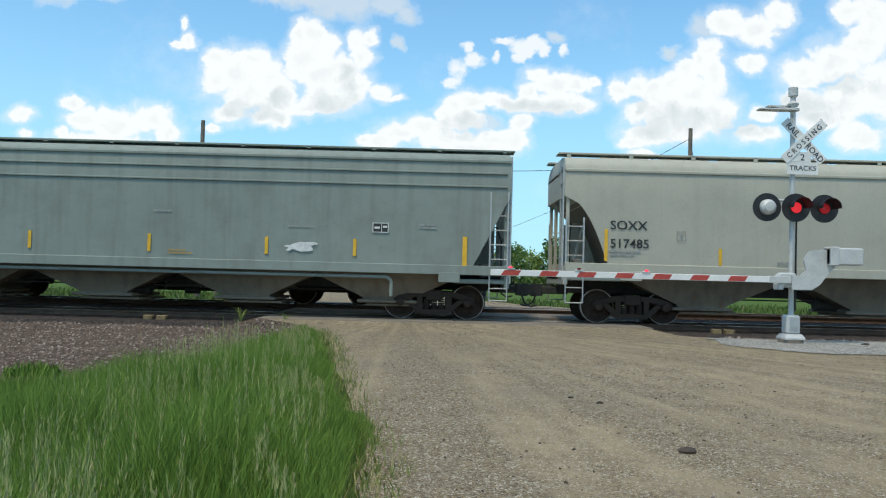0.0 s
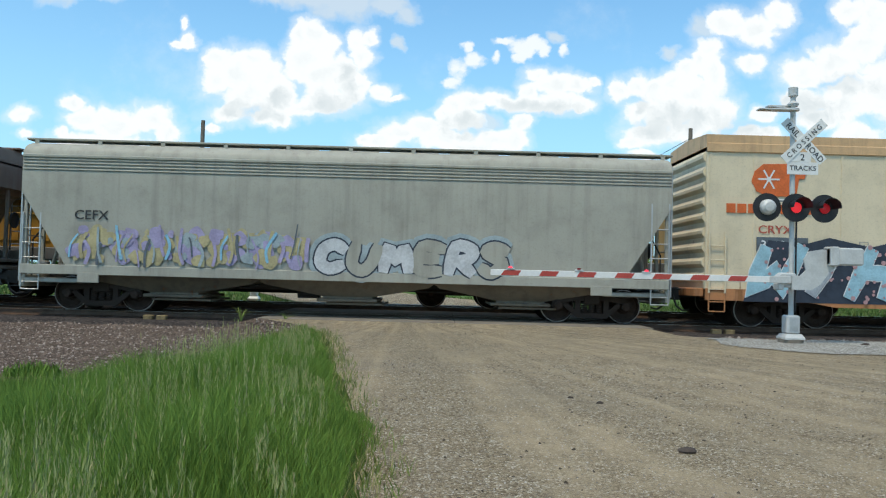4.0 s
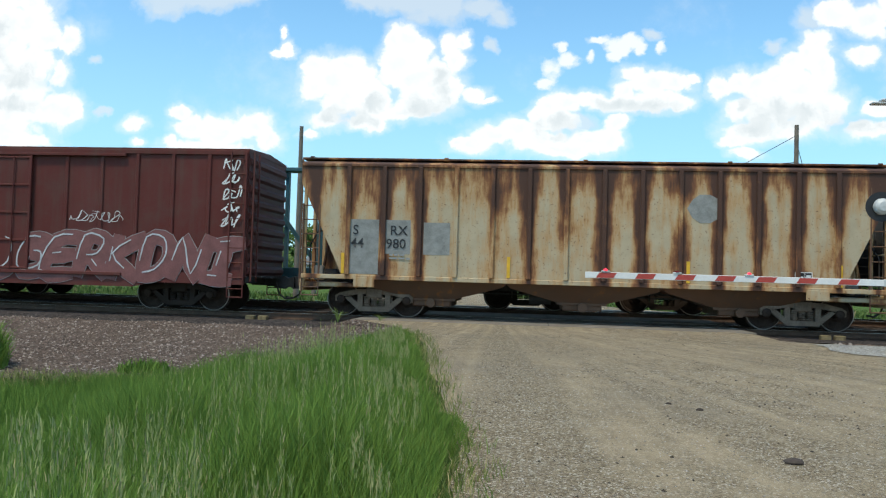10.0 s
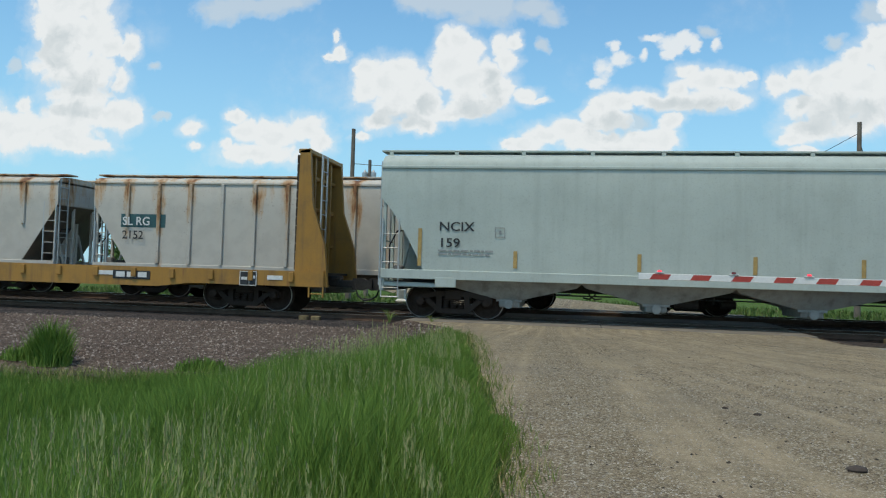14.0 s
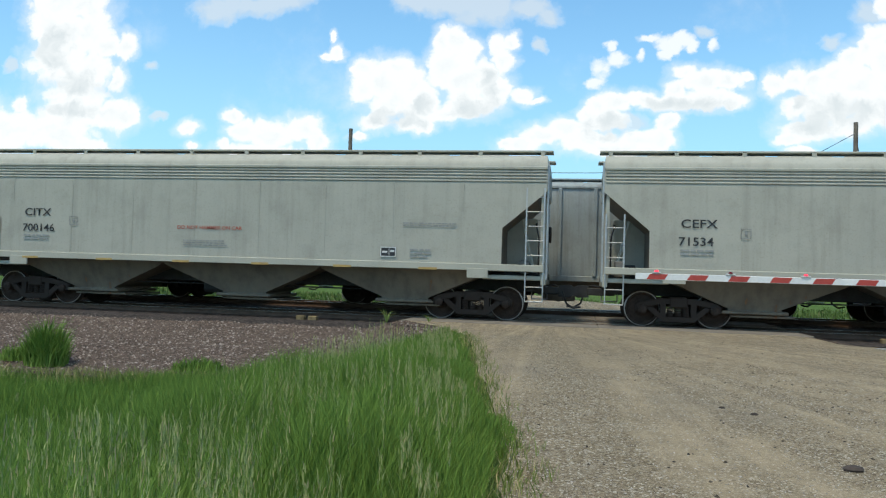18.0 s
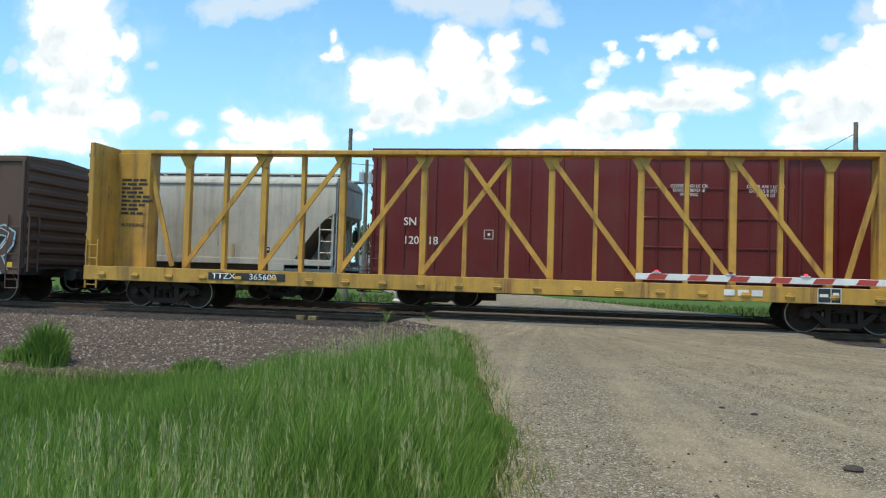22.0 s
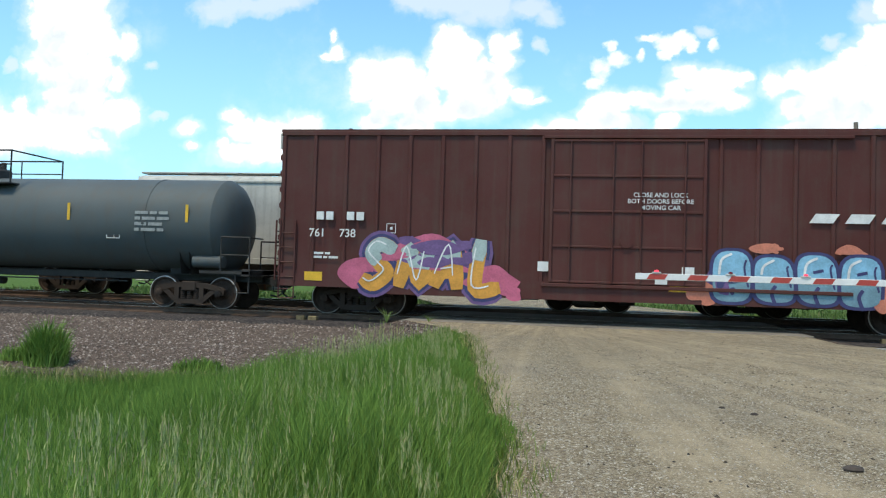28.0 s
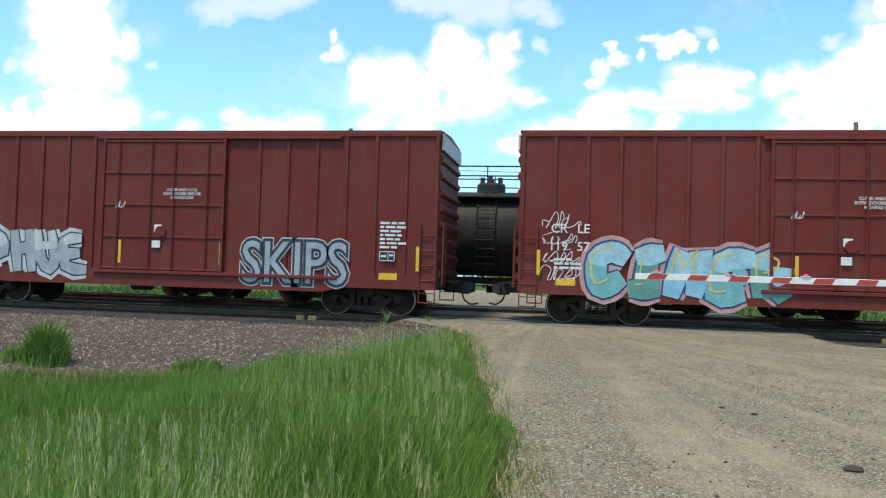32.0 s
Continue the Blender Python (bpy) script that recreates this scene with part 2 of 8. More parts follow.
def paint(name, color, dirt=0.3, rust=0.0, streak=0.3, rough=0.5, fade=0.25, grime=(0.09, 0.075, 0.06), crown=None):
    """Weathered car paint: faded patches, runs from the roof, grime and rust blooms."""
    m, tree, skin = surface(name, rough + 0.08, 0.0, 0.22)
    c = coords(tree)
    patch = fbm(tree, c, 0.55, 4.0)
    run = fbm(tree, coords(tree, (3.2, 3.2, 0.22)), 1.3, 5.0, 0.6)
    speck = fbm(tree, c, 22.0, 3.0)
    pale = tuple(min(1, v * 1.25 + 0.03) for v in color)
    tone = blend(tree, remap(tree, patch, 0.35, 0.7, 0.0, fade), color, pale)
    soil = calc(tree, "MULTIPLY", remap(tree, run, 0.45, 0.72), streak)
    tone = blend(tree, soil, tone, grime)
    film = calc(tree, "MULTIPLY", remap(tree, fbm(tree, c, 1.7, 5.0, 0.65), 0.42, 0.75), dirt)
    tone = blend(tree, film, tone, grime)
    if rust:
        bloom = calc(tree, "ADD", calc(tree, "MULTIPLY", run, 0.65), calc(tree, "MULTIPLY", fbm(tree, c, 1.1, 6.0, 0.65), 0.45))
        mask = remap(tree, bloom, 0.69 - 0.2 * rust, 0.75 - 0.1 * rust)
        brown = blend(tree, fbm(tree, c, 5.0, 4.0), (0.17, 0.065, 0.028), (0.36, 0.17, 0.07))
        tone = blend(tree, calc(tree, "MULTIPLY", mask, 0.9), tone, brown)
        plug(tree, skin, "Roughness", calc(tree, "MULTIPLY_ADD", mask, 0.3, rough))
    if crown:
        # rust washed down from the roof seam, in runs of uneven length
        sep = node(tree, "ShaderNodeSeparateXYZ")
        tree.links.new(c, sep.inputs[0])
        low = calc(tree, "MULTIPLY_ADD", fbm(tree, coords(tree, (1.6, 1.6, 0.05)), 1.2, 5.0, 0.65), 2.6, -1.3)
        wash = remap(tree, calc(tree, "ADD", sep.outputs[2], low), crown - 1.2, crown + 0.2)
        tone = blend(tree, calc(tree, "MULTIPLY", wash, 0.8), tone, blend(tree, fbm(tree, c, 2.6, 5.0), (0.16, 0.088, 0.06), (0.24, 0.15, 0.11)))
    tone = blend(tree, calc(tree, "MULTIPLY", remap(tree, speck, 0.5, 0.8), 0.18), tone, grime)
    plug(tree, skin, "Base Color", tone)
    relief(tree, skin, calc(tree, "ADD", fbm(tree, c, 1.4, 2.0), calc(tree, "MULTIPLY", speck, 0.12)), 0.25, 0.03)
    return m


def post_rust(name, color, start, pitch, amount, top, hold=0.42):
    """Pale paint with rust bleeding out from the side posts, in dark cores and orange halos, worst under the roof."""
    m, tree, skin = surface(name, 0.7)
    c = coords(tree)
    sep = node(tree, "ShaderNodeSeparateXYZ")
    tree.links.new(c, sep.inputs[0])
    x, y, z = sep.outputs
    run = fbm(tree, coords(tree, (3.0, 3.0, 0.45)), 1.6, 6.0, 0.65)
    blot = fbm(tree, c, 0.8, 6.0, 0.62)
    near = calc(tree, "PINGPONG", calc(tree, "MULTIPLY_ADD", x, 1 / pitch, -start / pitch + 100), 0.5)
    near = remap(tree, near, 0.0, 0.36, 1.0, 0.0)
    high = remap(tree, z, top - 1.6, top, 0.0, 0.3)
    near = calc(tree, "MULTIPLY", near, remap(tree, fbm(tree, coords(tree, (0.9, 0.9, 0.25)), 1.0, 3.0), 0.35, 0.66, 0.15, 1.5))
    k = calc(tree, "ADD", calc(tree, "MULTIPLY", near, hold), calc(tree, "ADD", high, calc(tree, "ADD", calc(tree, "MULTIPLY", run, 0.95), calc(tree, "MULTIPLY", blot, 0.85))))
    k = calc(tree, "ADD", k, amount - 1.17)
    speck = fbm(tree, c, 17.0, 4.0, 0.7)
    tone = blend(tree, remap(tree, fbm(tree, c, 2.0, 4.0), 0.35, 0.7, 0.0, 0.5), color, tuple(v * 0.78 for v in color))
    tone = blend(tree, remap(tree, k, 0.05, 0.42, 0.0, 0.85), tone, (0.47, 0.25, 0.085))
    tone = blend(tree, remap(tree, k, 0.26, 0.5, 0.0, 0.95), tone, (0.20, 0.075, 0.03))
    tone = blend(tree, remap(tree, k, 0.42, 0.66, 0.0, 0.95), tone, (0.065, 0.03, 0.02))
    tone = blend(tree, calc(tree, "MULTIPLY", remap(tree, speck, 0.6, 0.68), remap(tree, k, -0.25, 0.2, 0.0, 0.8)), tone, (0.12, 0.055, 0.03))
    plug(tree, skin, "Base Color", tone)
    relief(tree, skin, speck, 0.3, 0.01)
    return m


def plain(name, color, rough=0.6, metal=0.0, vary=0.2, scale=6.0):
    """One colour with stains at two scales."""
    m, tree, skin = surface(name, rough, metal)
    c = coords(tree)
    k = calc(tree, "ADD", calc(tree, "MULTIPLY", fbm(tree, c, scale), 0.6), calc(tree, "MULTIPLY", fbm(tree, c, scale * 7), 0.4))
    dark, pale = tuple(v * (1 - vary) for v in color), tuple(min(1, v * (1 + vary)) for v in color)
    plug(tree, skin, "Base Color", blend(tree, remap(tree, k, 0.3, 0.7), dark, pale))
    relief(tree, skin, k, 0.15, 0.01)
    return m


def glow(name, color, power):
    m, tree, skin = surface(name, 0.3)
    plug(tree, skin, "Base Color", (*[v * 0.5 for v in color], 1))
    plug(tree, skin, "Emission Color", (*color, 1)), plug(tree, skin, "Emission Strength", power)
    return m


def gravel(name, base, stones, size, tracks=0.0, dusty=(0.40, 0.35, 0.27)):
    """Crushed stone: single stones by their cells, dust between, wheel tracks worn along the lane."""
    m, tree, skin = surface(name, 0.95, 0.0, 0.12)
    c = node(tree, "ShaderNodeTexCoord").outputs["Object"]
    cell = node(tree, "ShaderNodeTexVoronoi")
    plug(tree, cell, "Vector", c), plug(tree, cell, "Scale", size)
    edge = node(tree, "ShaderNodeTexVoronoi", feature="DISTANCE_TO_EDGE")
    plug(tree, edge, "Vector", c), plug(tree, edge, "Scale", size)
    pick = node(tree, "ShaderNodeSeparateXYZ")
    tree.links.new(cell.outputs["Color"], pick.inputs[0])
    tone = blend(tree, pick.outputs[0], stones[0], stones[1])
    tone = blend(tree, remap(tree, pick.outputs[1], 0.72, 0.9), tone, stones[2])
    tone = blend(tree, remap(tree, pick.outputs[2], 0.8, 0.92, 0.0, 0.8), tone, base)
    big = fbm(tree, c, 0.35, 5.0, 0.6)
    fines = calc(tree, "ADD", remap(tree, big, 0.38, 0.62, 0.1, 0.6), remap(tree, fbm(tree, c, 3.0, 4.0), 0.4, 0.7, -0.15, 0.25))
    if tracks:
        # u: where a wheel's way through this spot met the crossing
        sep = node(tree, "ShaderNodeSeparateXYZ")
        tree.links.new(c, sep.inputs[0])
        back = calc(tree, "MAXIMUM", calc(tree, "SUBTRACT", 18.0, sep.outputs[1]), -1.0)
        u = calc(tree, "DIVIDE", calc(tree, "MULTIPLY_ADD", back, -0.23, sep.outputs[0]), calc(tree, "MULTIPLY_ADD", back, 0.286, 1.0))
        lane = node(tree, "ShaderNodeCombineXYZ")
        plug(tree, lane, 0, calc(tree, "MULTIPLY", u, 5.0)), plug(tree, lane, 1, calc(tree, "MULTIPLY", sep.outputs[1], 0.07))
        streaks = fbm(tree, lane.outputs[0], 1.0, 5.0, 0.6)
        fines = calc(tree, "ADD", fines, remap(tree, streaks, 0.36, 0.64, -0.35 * tracks, 0.5 * tracks))
        rough = calc(tree, "MULTIPLY", remap(tree, u, -0.82, -0.68), remap(tree, u, -0.5, -0.4, 1.0, 0.0))
        fines = calc(tree, "MULTIPLY_ADD", rough, -0.75, fines)
    fines = calc(tree, "MULTIPLY", fines, 1.0, clamp=True)
    dust = blend(tree, fbm(tree, c, 75.0, 4.0, 0.7), tuple(v * 0.7 for v in dusty), tuple(v * 1.3 for v in dusty))
    if tracks:
        dust = blend(tree, remap(tree, streaks, 0.42, 0.7, 0.0, 0.45), dust, tuple(min(1, v * 1.25) for v in dusty))
        dust = blend(tree, remap(tree, fbm(tree, c, 0.9, 5.0, 0.6), 0.5, 0.75, 0.0, 0.4), dust, tuple(v * 0.68 for v in dusty))
    tone = blend(tree, calc(tree, "MULTIPLY", fines, 0.8), tone, dust)
    gap = remap(tree, edge.outputs["Distance"], 0.0, 0.14)
    tone = blend(tree, calc(tree, "MULTIPLY", calc(tree, "SUBTRACT", 1.0, gap), calc(tree, "MULTIPLY_ADD", fines, -0.5, 0.85)), tone, base)
    if tracks:
        # dark crumbs and grey, damp-looking patches
        crumb = calc(tree, "MULTIPLY", remap(tree, fbm(tree, c, 21.0, 5.0, 0.75), 0.66, 0.71), remap(tree, fbm(tree, c, 0.8, 3.0), 0.4, 0.62, 0.15, 1.0))
        tone = blend(tree, calc(tree, "MULTIPLY", crumb, 0.65), tone, (0.12, 0.09, 0.062))
        tone = blend(tree, remap(tree, fbm(tree, c, 0.55, 4.0, 0.6), 0.5, 0.68, 0.0, 0.3), tone, (0.29, 0.25, 0.19))
    plug(tree, skin, "Base Color", tone)
    relief(tree, skin, calc(tree, "ADD", gap, fbm(tree, c, size * 1.5)), 0.9, 0.02)
    return m


def leafy(name, dark, pale, dry=(0.2, 0.19, 0.08), share=0.1):
    m, tree, skin = surface(name, 0.7, 0.0, 0.12)
    isle = node(tree, "ShaderNodeNewGeometry").outputs["Random Per Island"]
    tone = blend(tree, isle, dark, pale)
    tone = blend(tree, remap(tree, calc(tree, "FRACT", calc(tree, "MULTIPLY", isle, 37.0)), 1 - share, 1 - share + 0.05), tone, dry)
    c = node(tree, "ShaderNodeTexCoord").outputs["Object"]
    tone = blend(tree, remap(tree, fbm(tree, c, 0.5, 3.0), 0.3, 0.7, 0.0, 0.4), tone, dark)
    plug(tree, skin, "Base Color", tone)
    skin.inputs["Transmission Weight"].default_value = 0.0
    skin.inputs["Subsurface Weight"].default_value = 0.0
    return m


def turf(name):
    """Short matted grass seen from far: soft clumps, dry patches, fine blades' grain."""
    m, tree, skin = surface(name, 0.9, 0.0, 0.1)
    c = node(tree, "ShaderNodeTexCoord").outputs["Object"]
    tone = blend(tree, remap(tree, fbm(tree, c, 6.0, 6.0, 0.7), 0.3, 0.7), (0.045, 0.095, 0.015), (0.13, 0.21, 0.045))
    tone = blend(tree, remap(tree, fbm(tree, c, 0.25, 5.0, 0.6), 0.5, 0.75, 0.0, 0.5), tone, (0.2, 0.19, 0.08))
    grain = fbm(tree, c, 55.0, 4.0, 0.7)
    tone = blend(tree, remap(tree, grain, 0.35, 0.65, 0.5, 0.0), tone, (0.03, 0.06, 0.012))
    plug(tree, skin, "Base Color", tone)
    relief(tree, skin, grain, 0.8, 0.04)
    return m


M = {}
M["road"] = gravel("road_gravel", (0.13, 0.098, 0.062), [(0.30, 0.235, 0.15), (0.50, 0.40, 0.265), (0.68, 0.60, 0.47)], 46.0, 0.9, (0.52, 0.41, 0.265))
M["pad"] = gravel("pale_gravel", (0.13, 0.125, 0.115), [(0.32, 0.31, 0.28), (0.52, 0.51, 0.47), (0.68, 0.67, 0.63)], 22.0, 0.0, (0.47, 0.44, 0.38))
M["ballast"] = gravel("ballast_stone", (0.04, 0.032, 0.026), [(0.09, 0.066, 0.052), (0.20, 0.148, 0.115), (0.31, 0.26, 0.22)], 24.0, 0.0, (0.16, 0.12, 0.094))
M["bed"] = gravel("oily_ballast", (0.02, 0.018, 0.018), [(0.045, 0.04, 0.04), (0.1, 0.085, 0.08), (0.14, 0.12, 0.11)], 15.0, 0.0, (0.06, 0.05, 0.045))
M["turf"] = turf("rough_turf")
M["stone"] = plain("loose_stone", (0.24, 0.195, 0.19), 0.9, 0, 0.5, 0.9)
M["grit"] = plain("road_stone", (0.42, 0.39, 0.34), 0.9, 0, 0.45, 1.2)
M["concrete"] = plain("crossing_panel", (0.19, 0.168, 0.14), 0.95, 0, 0.25, 1.5)
M["concrete"].node_tree.nodes["Principled BSDF"].inputs["Specular IOR Level"].default_value = 0.1
M["steel"] = plain("rail_steel", (0.11, 0.07, 0.05), 0.6, 0.6, 0.3, 3.0)
M["bright"] = plain("polished_rail", (0.45, 0.44, 0.43), 0.3, 0.9, 0.15, 4.0)
M["tie"] = plain("creosote_tie", (0.055, 0.042, 0.034), 0.9, 0, 0.4, 5.0)
M["grass"] = leafy("long_grass", (0.09, 0.17, 0.028), (0.19, 0.305, 0.062), (0.27, 0.28, 0.10), .03)
M["far_grass"] = leafy("far_grass", (0.06, 0.105, 0.025), (0.13, 0.19, 0.055), (0.25, 0.22, 0.11), .1)
M["dirty_yellow"] = plain("dirty_yellow", (0.19, 0.145, 0.075), 0.9, 0, 0.45, 9.0)
M["seed"] = leafy("seed_heads", (0.22, 0.28, 0.085), (0.40, 0.42, 0.19), (0.42, 0.36, 0.19), .2)
M["leaf"] = leafy("tree_leaves", (0.05, 0.10, 0.025), (0.13, 0.21, 0.055), share=0.03)
M["leaf_pale"] = leafy("willow_leaves", (0.11, 0.18, 0.045), (0.22, 0.30, 0.09), share=0.03)
M["bark"] = plain("bark", (0.12, 0.095, 0.07), 0.95, 0, 0.35, 3.0)
M["pole"] = plain("weathered_pole", (0.17, 0.14, 0.115), 0.9, 0, 0.3, 2.0)
M["iron"] = paint("truck_iron", (0.04, 0.029, 0.023), 0.4, 0.0, 0.3, 0.8, 0.25, (0.042, 0.028, 0.019))
M["wheel"] = plain("wheel_iron", (0.052, 0.036, 0.028), 0.75, 0.2, 0.35, 5.0)
for dark in ("iron", "wheel"):
    M[dark].node_tree.nodes["Principled BSDF"].inputs["Specular IOR Level"].default_value = 0.15
M["tan_iron"] = plain("dusty_tan_iron", (0.20, 0.15, 0.11), 0.85, 0, 0.35, 4.0)
M["tread"] = plain("wheel_rim", (0.40, 0.37, 0.34), 0.4, 0.4, 0.25, 6.0)
M["black"] = plain("black_underframe", (0.03, 0.028, 0.026), 0.7, 0, 0.35, 3.0)
M["galv"] = plain("galvanised_steel", (0.46, 0.47, 0.47), 0.45, 0.6, 0.15, 5.0)
M["white"] = plain("white_paint", (0.72, 0.72, 0.7), 0.5, 0, 0.08, 3.0)
M["lettering_black"] = plain("black_lettering", (0.03, 0.032, 0.035), 0.6, 0, 0.3, 5.0)
M["lettering_white"] = plain("white_lettering", (0.68, 0.68, 0.66), 0.6, 0, 0.15, 5.0)
M["lettering_grey"] = plain("grey_lettering", (0.28, 0.29, 0.28), 0.6, 0, 0.25, 8.0)
M["lettering_red"] = plain("red_lettering", (0.42, 0.09, 0.06), 0.6, 0, 0.25, 8.0)
M["yellow"] = plain("reflector_yellow", (0.72, 0.42, 0.035), 0.5, 0, 0.15, 5.0)
M["dull_yellow"] = plain("faded_reflector", (0.42, 0.28, 0.10), 0.6, 0, 0.2, 5.0)
M["red"] = plain("gate_red", (0.42, 0.06, 0.045), 0.5, 0, 0.15, 5.0)
M["lamp_on"] = glow("lamp_on", (1.0, 0.04, 0.06), 0.55)
M["lamp_gate"] = glow("lamp_gate", (1.0, 0.05, 0.09), 1.2)
M["lamp_dim"] = glow("lamp_dim", (0.9, 0.03, 0.05), 0.12)

# ---- shaping ----


class Geo:
    """Vertices and faces of one part."""

    def __init__(self):
        self.v, self.f = [], []

    def add(self, verts, faces):
        n = len(self.v)
        self.v += [tuple(p) for p in verts]
        self.f += [tuple(i + n for i in face) for face in faces]
        return self

    def box(self, x0, x1, y0, y1, z0, z1, c=0.0):
        """A block; c: width of its chamfered edges."""
        if c <= 0:
            p = [(x, y, z) for z in (z0, z1) for x, y in ((x0, y0), (x1, y0), (x1, y1), (x0, y1))]
            return self.add(p, [(3, 2, 1, 0), (4, 5, 6, 7), (0, 1, 5, 4), (1, 2, 6, 5), (2, 3, 7, 6), (3, 0, 4, 7)])
        rings = []
        for z, k in ((z0, c), (z0 + c, 0), (z1 - c, 0), (z1, c)):
            a, b, d, e = x0 + k, x1 - k, y0 + k, y1 - k
            rings.append([(a + c, d, z), (b - c, d, z), (b, d + c, z), (b, e - c, z), (b - c, e, z), (a + c, e, z), (a, e - c, z), (a, d + c, z)])
        return self.rings(rings)

    def rings(self, rings, cap=True):
        """Skin over closed rings of equal count, from the first to the last."""
        n, verts, faces = len(rings[0]), [], []
        for r in rings:
            verts += r
        for i in range(len(rings) - 1):
            for j in range(n):
                k = (j + 1) % n
                faces.append((i * n + j, i * n + k, (i + 1) * n + k, (i + 1) * n + j))
        if cap:
            faces += [tuple(range(n - 1, -1, -1)), tuple((len(rings) - 1) * n + j for j in range(n))]
        return self.add(verts, faces)

    def tube(self, p, q, r, n=8, r2=None):
        p, q = Vector(p), Vector(q)
        a = (q - p).normalized()
        u = a.orthogonal().normalized()
        w = a.cross(u)
        rings = []
        for c, k in ((p, r), (q, r if r2 is None else r2)):
            rings.append([c + (u * math.cos(t) + w * math.sin(t)) * k for t in (2 * math.pi * i / n for i in range(n))])
        return self.rings(rings)

    def path(self, points, r, n=6):
        for p, q in zip(points, points[1:]):
            self.tube(p, q, r, n)
        return self

    def turned(self, profile, axis, origin=(0, 0, 0), n=24):
        """A body of revolution: profile of (along, radius), axis 'x', 'y' or 'z'."""
        rings = []
        for s, r in profile:
            ring = []
            for i in range(n):
                t = 2 * math.pi * i / n
                c, d = math.cos(t) * r, math.sin(t) * r
                p = {"x": (s, c, d), "y": (d, s, c), "z": (c, d, s)}[axis]
                ring.append((p[0] + origin[0], p[1] + origin[1], p[2] + origin[2]))
            rings.append(ring)
        return self.rings(rings)

    def plate(self, outline, y0, y1):
        """An outline in (x, z), thick from y0 to y1."""
        n = len(outline)
        verts = [(x, y0, z) for x, z in outline] + [(x, y1, z) for x, z in outline]
        faces = [tuple(range(n)), tuple(range(2 * n - 1, n - 1, -1))]
        faces += [((i + 1) % n, i, n + i, n + (i + 1) % n) for i in range(n)]
        return self.add(verts, faces)

    def levels(self, rows):
        """A hull of rectangles: rows of (z, x0, x1, half width)."""
        return self.rings([[(a, -w, z), (b, -w, z), (b, w, z), (a, w, z)] for z, a, b, w in rows])

    def mesh(self, name, smooth=True):
        me = bpy.data.meshes.new(name)
        me.from_pydata([tuple(p) for p in self.v], [], self.f)
        me.validate()
        if smooth:
            me.shade_smooth()
            me.set_sharp_from_angle(angle=radians(32))
        return me


def part(name, geo, material, parent=None, label="", at=None):
    """Links one mesh object, under a thing or under a part."""
    me = geo if isinstance(geo, bpy.types.Mesh) else geo.mesh(name)
    if material and not me.materials:
        me.materials.append(M[material] if isinstance(material, str) else material)
    ob = new(name, me)
    if parent:
        ob.parent = parent
    if at is not None:
        ob.location = at
    if label:
        ob["label"] = label
    return ob


def thing(name, label, category, group="", kind=""):
    return tagged(new(name), label, category, group, kind)


LETTERS = {}


def letters(text, size, material, parent, x, z, y=-1.62, lean=0.0, wide=1.0, name="lettering", fat=0.011, turn=0.0, align="LEFT", label=""):
    """Flat stencilled letters on a wall that faces -y; x, z: the foot of the first letter."""
    key = (text, round(fat, 3), lean, align)
    if key not in LETTERS:
        cu = bpy.data.curves.new("letters", "FONT")
        cu.body, cu.offset, cu.shear, cu.align_x, cu.resolution_u = text, fat, lean, align, 3
        ob = bpy.data.objects.new("letters", cu)
        scene.collection.objects.link(ob)
        me = bpy.data.meshes.new_from_object(ob.evaluated_get(bpy.context.evaluated_depsgraph_get()))
        bpy.data.objects.remove(ob)
        LETTERS[key] = me
    me = LETTERS[key].copy()
    me.materials.clear()
    me.transform(Matrix.Translation((x, y, z)) @ Matrix.Rotation(radians(turn), 4, "Y") @ Matrix.Rotation(radians(90), 4, "X") @ Matrix.Diagonal((size * wide, size, size, 1)))
    return part(name, me, material, parent, label)


def bars(parent, x, z, rows, length, height, material, y=-1.62, name="small_print", seed=1):
    """Print too small to read: broken bars, row under row."""
    rng, g = random.Random(seed), Geo()
    for i in range(rows):
        at = x
        while at < x + length * (1 - 0.25 * rng.random()):
            w = height * rng.uniform(1.5, 5)
            g.box(at, at + w, y - 0.002, y, z - i * height * 1.8 - height, z - i * height * 1.8)
            at += w + height * 0.7
    return part(name, g, material, parent)


# ---- the ground ----
TRACK, FAR_TRACK, FAR_RISE = 22.4, 26.6, 0.15


def lane_edge(y):
    return float(np.interp(y, [-40, 5.0, 7.0, 16.7, 19.0, 20.2, 30, 45, 120], [-0.25, -0.45, -0.56, -2.28, -3.5, -4.4, -5.2, -9.5, -34]))


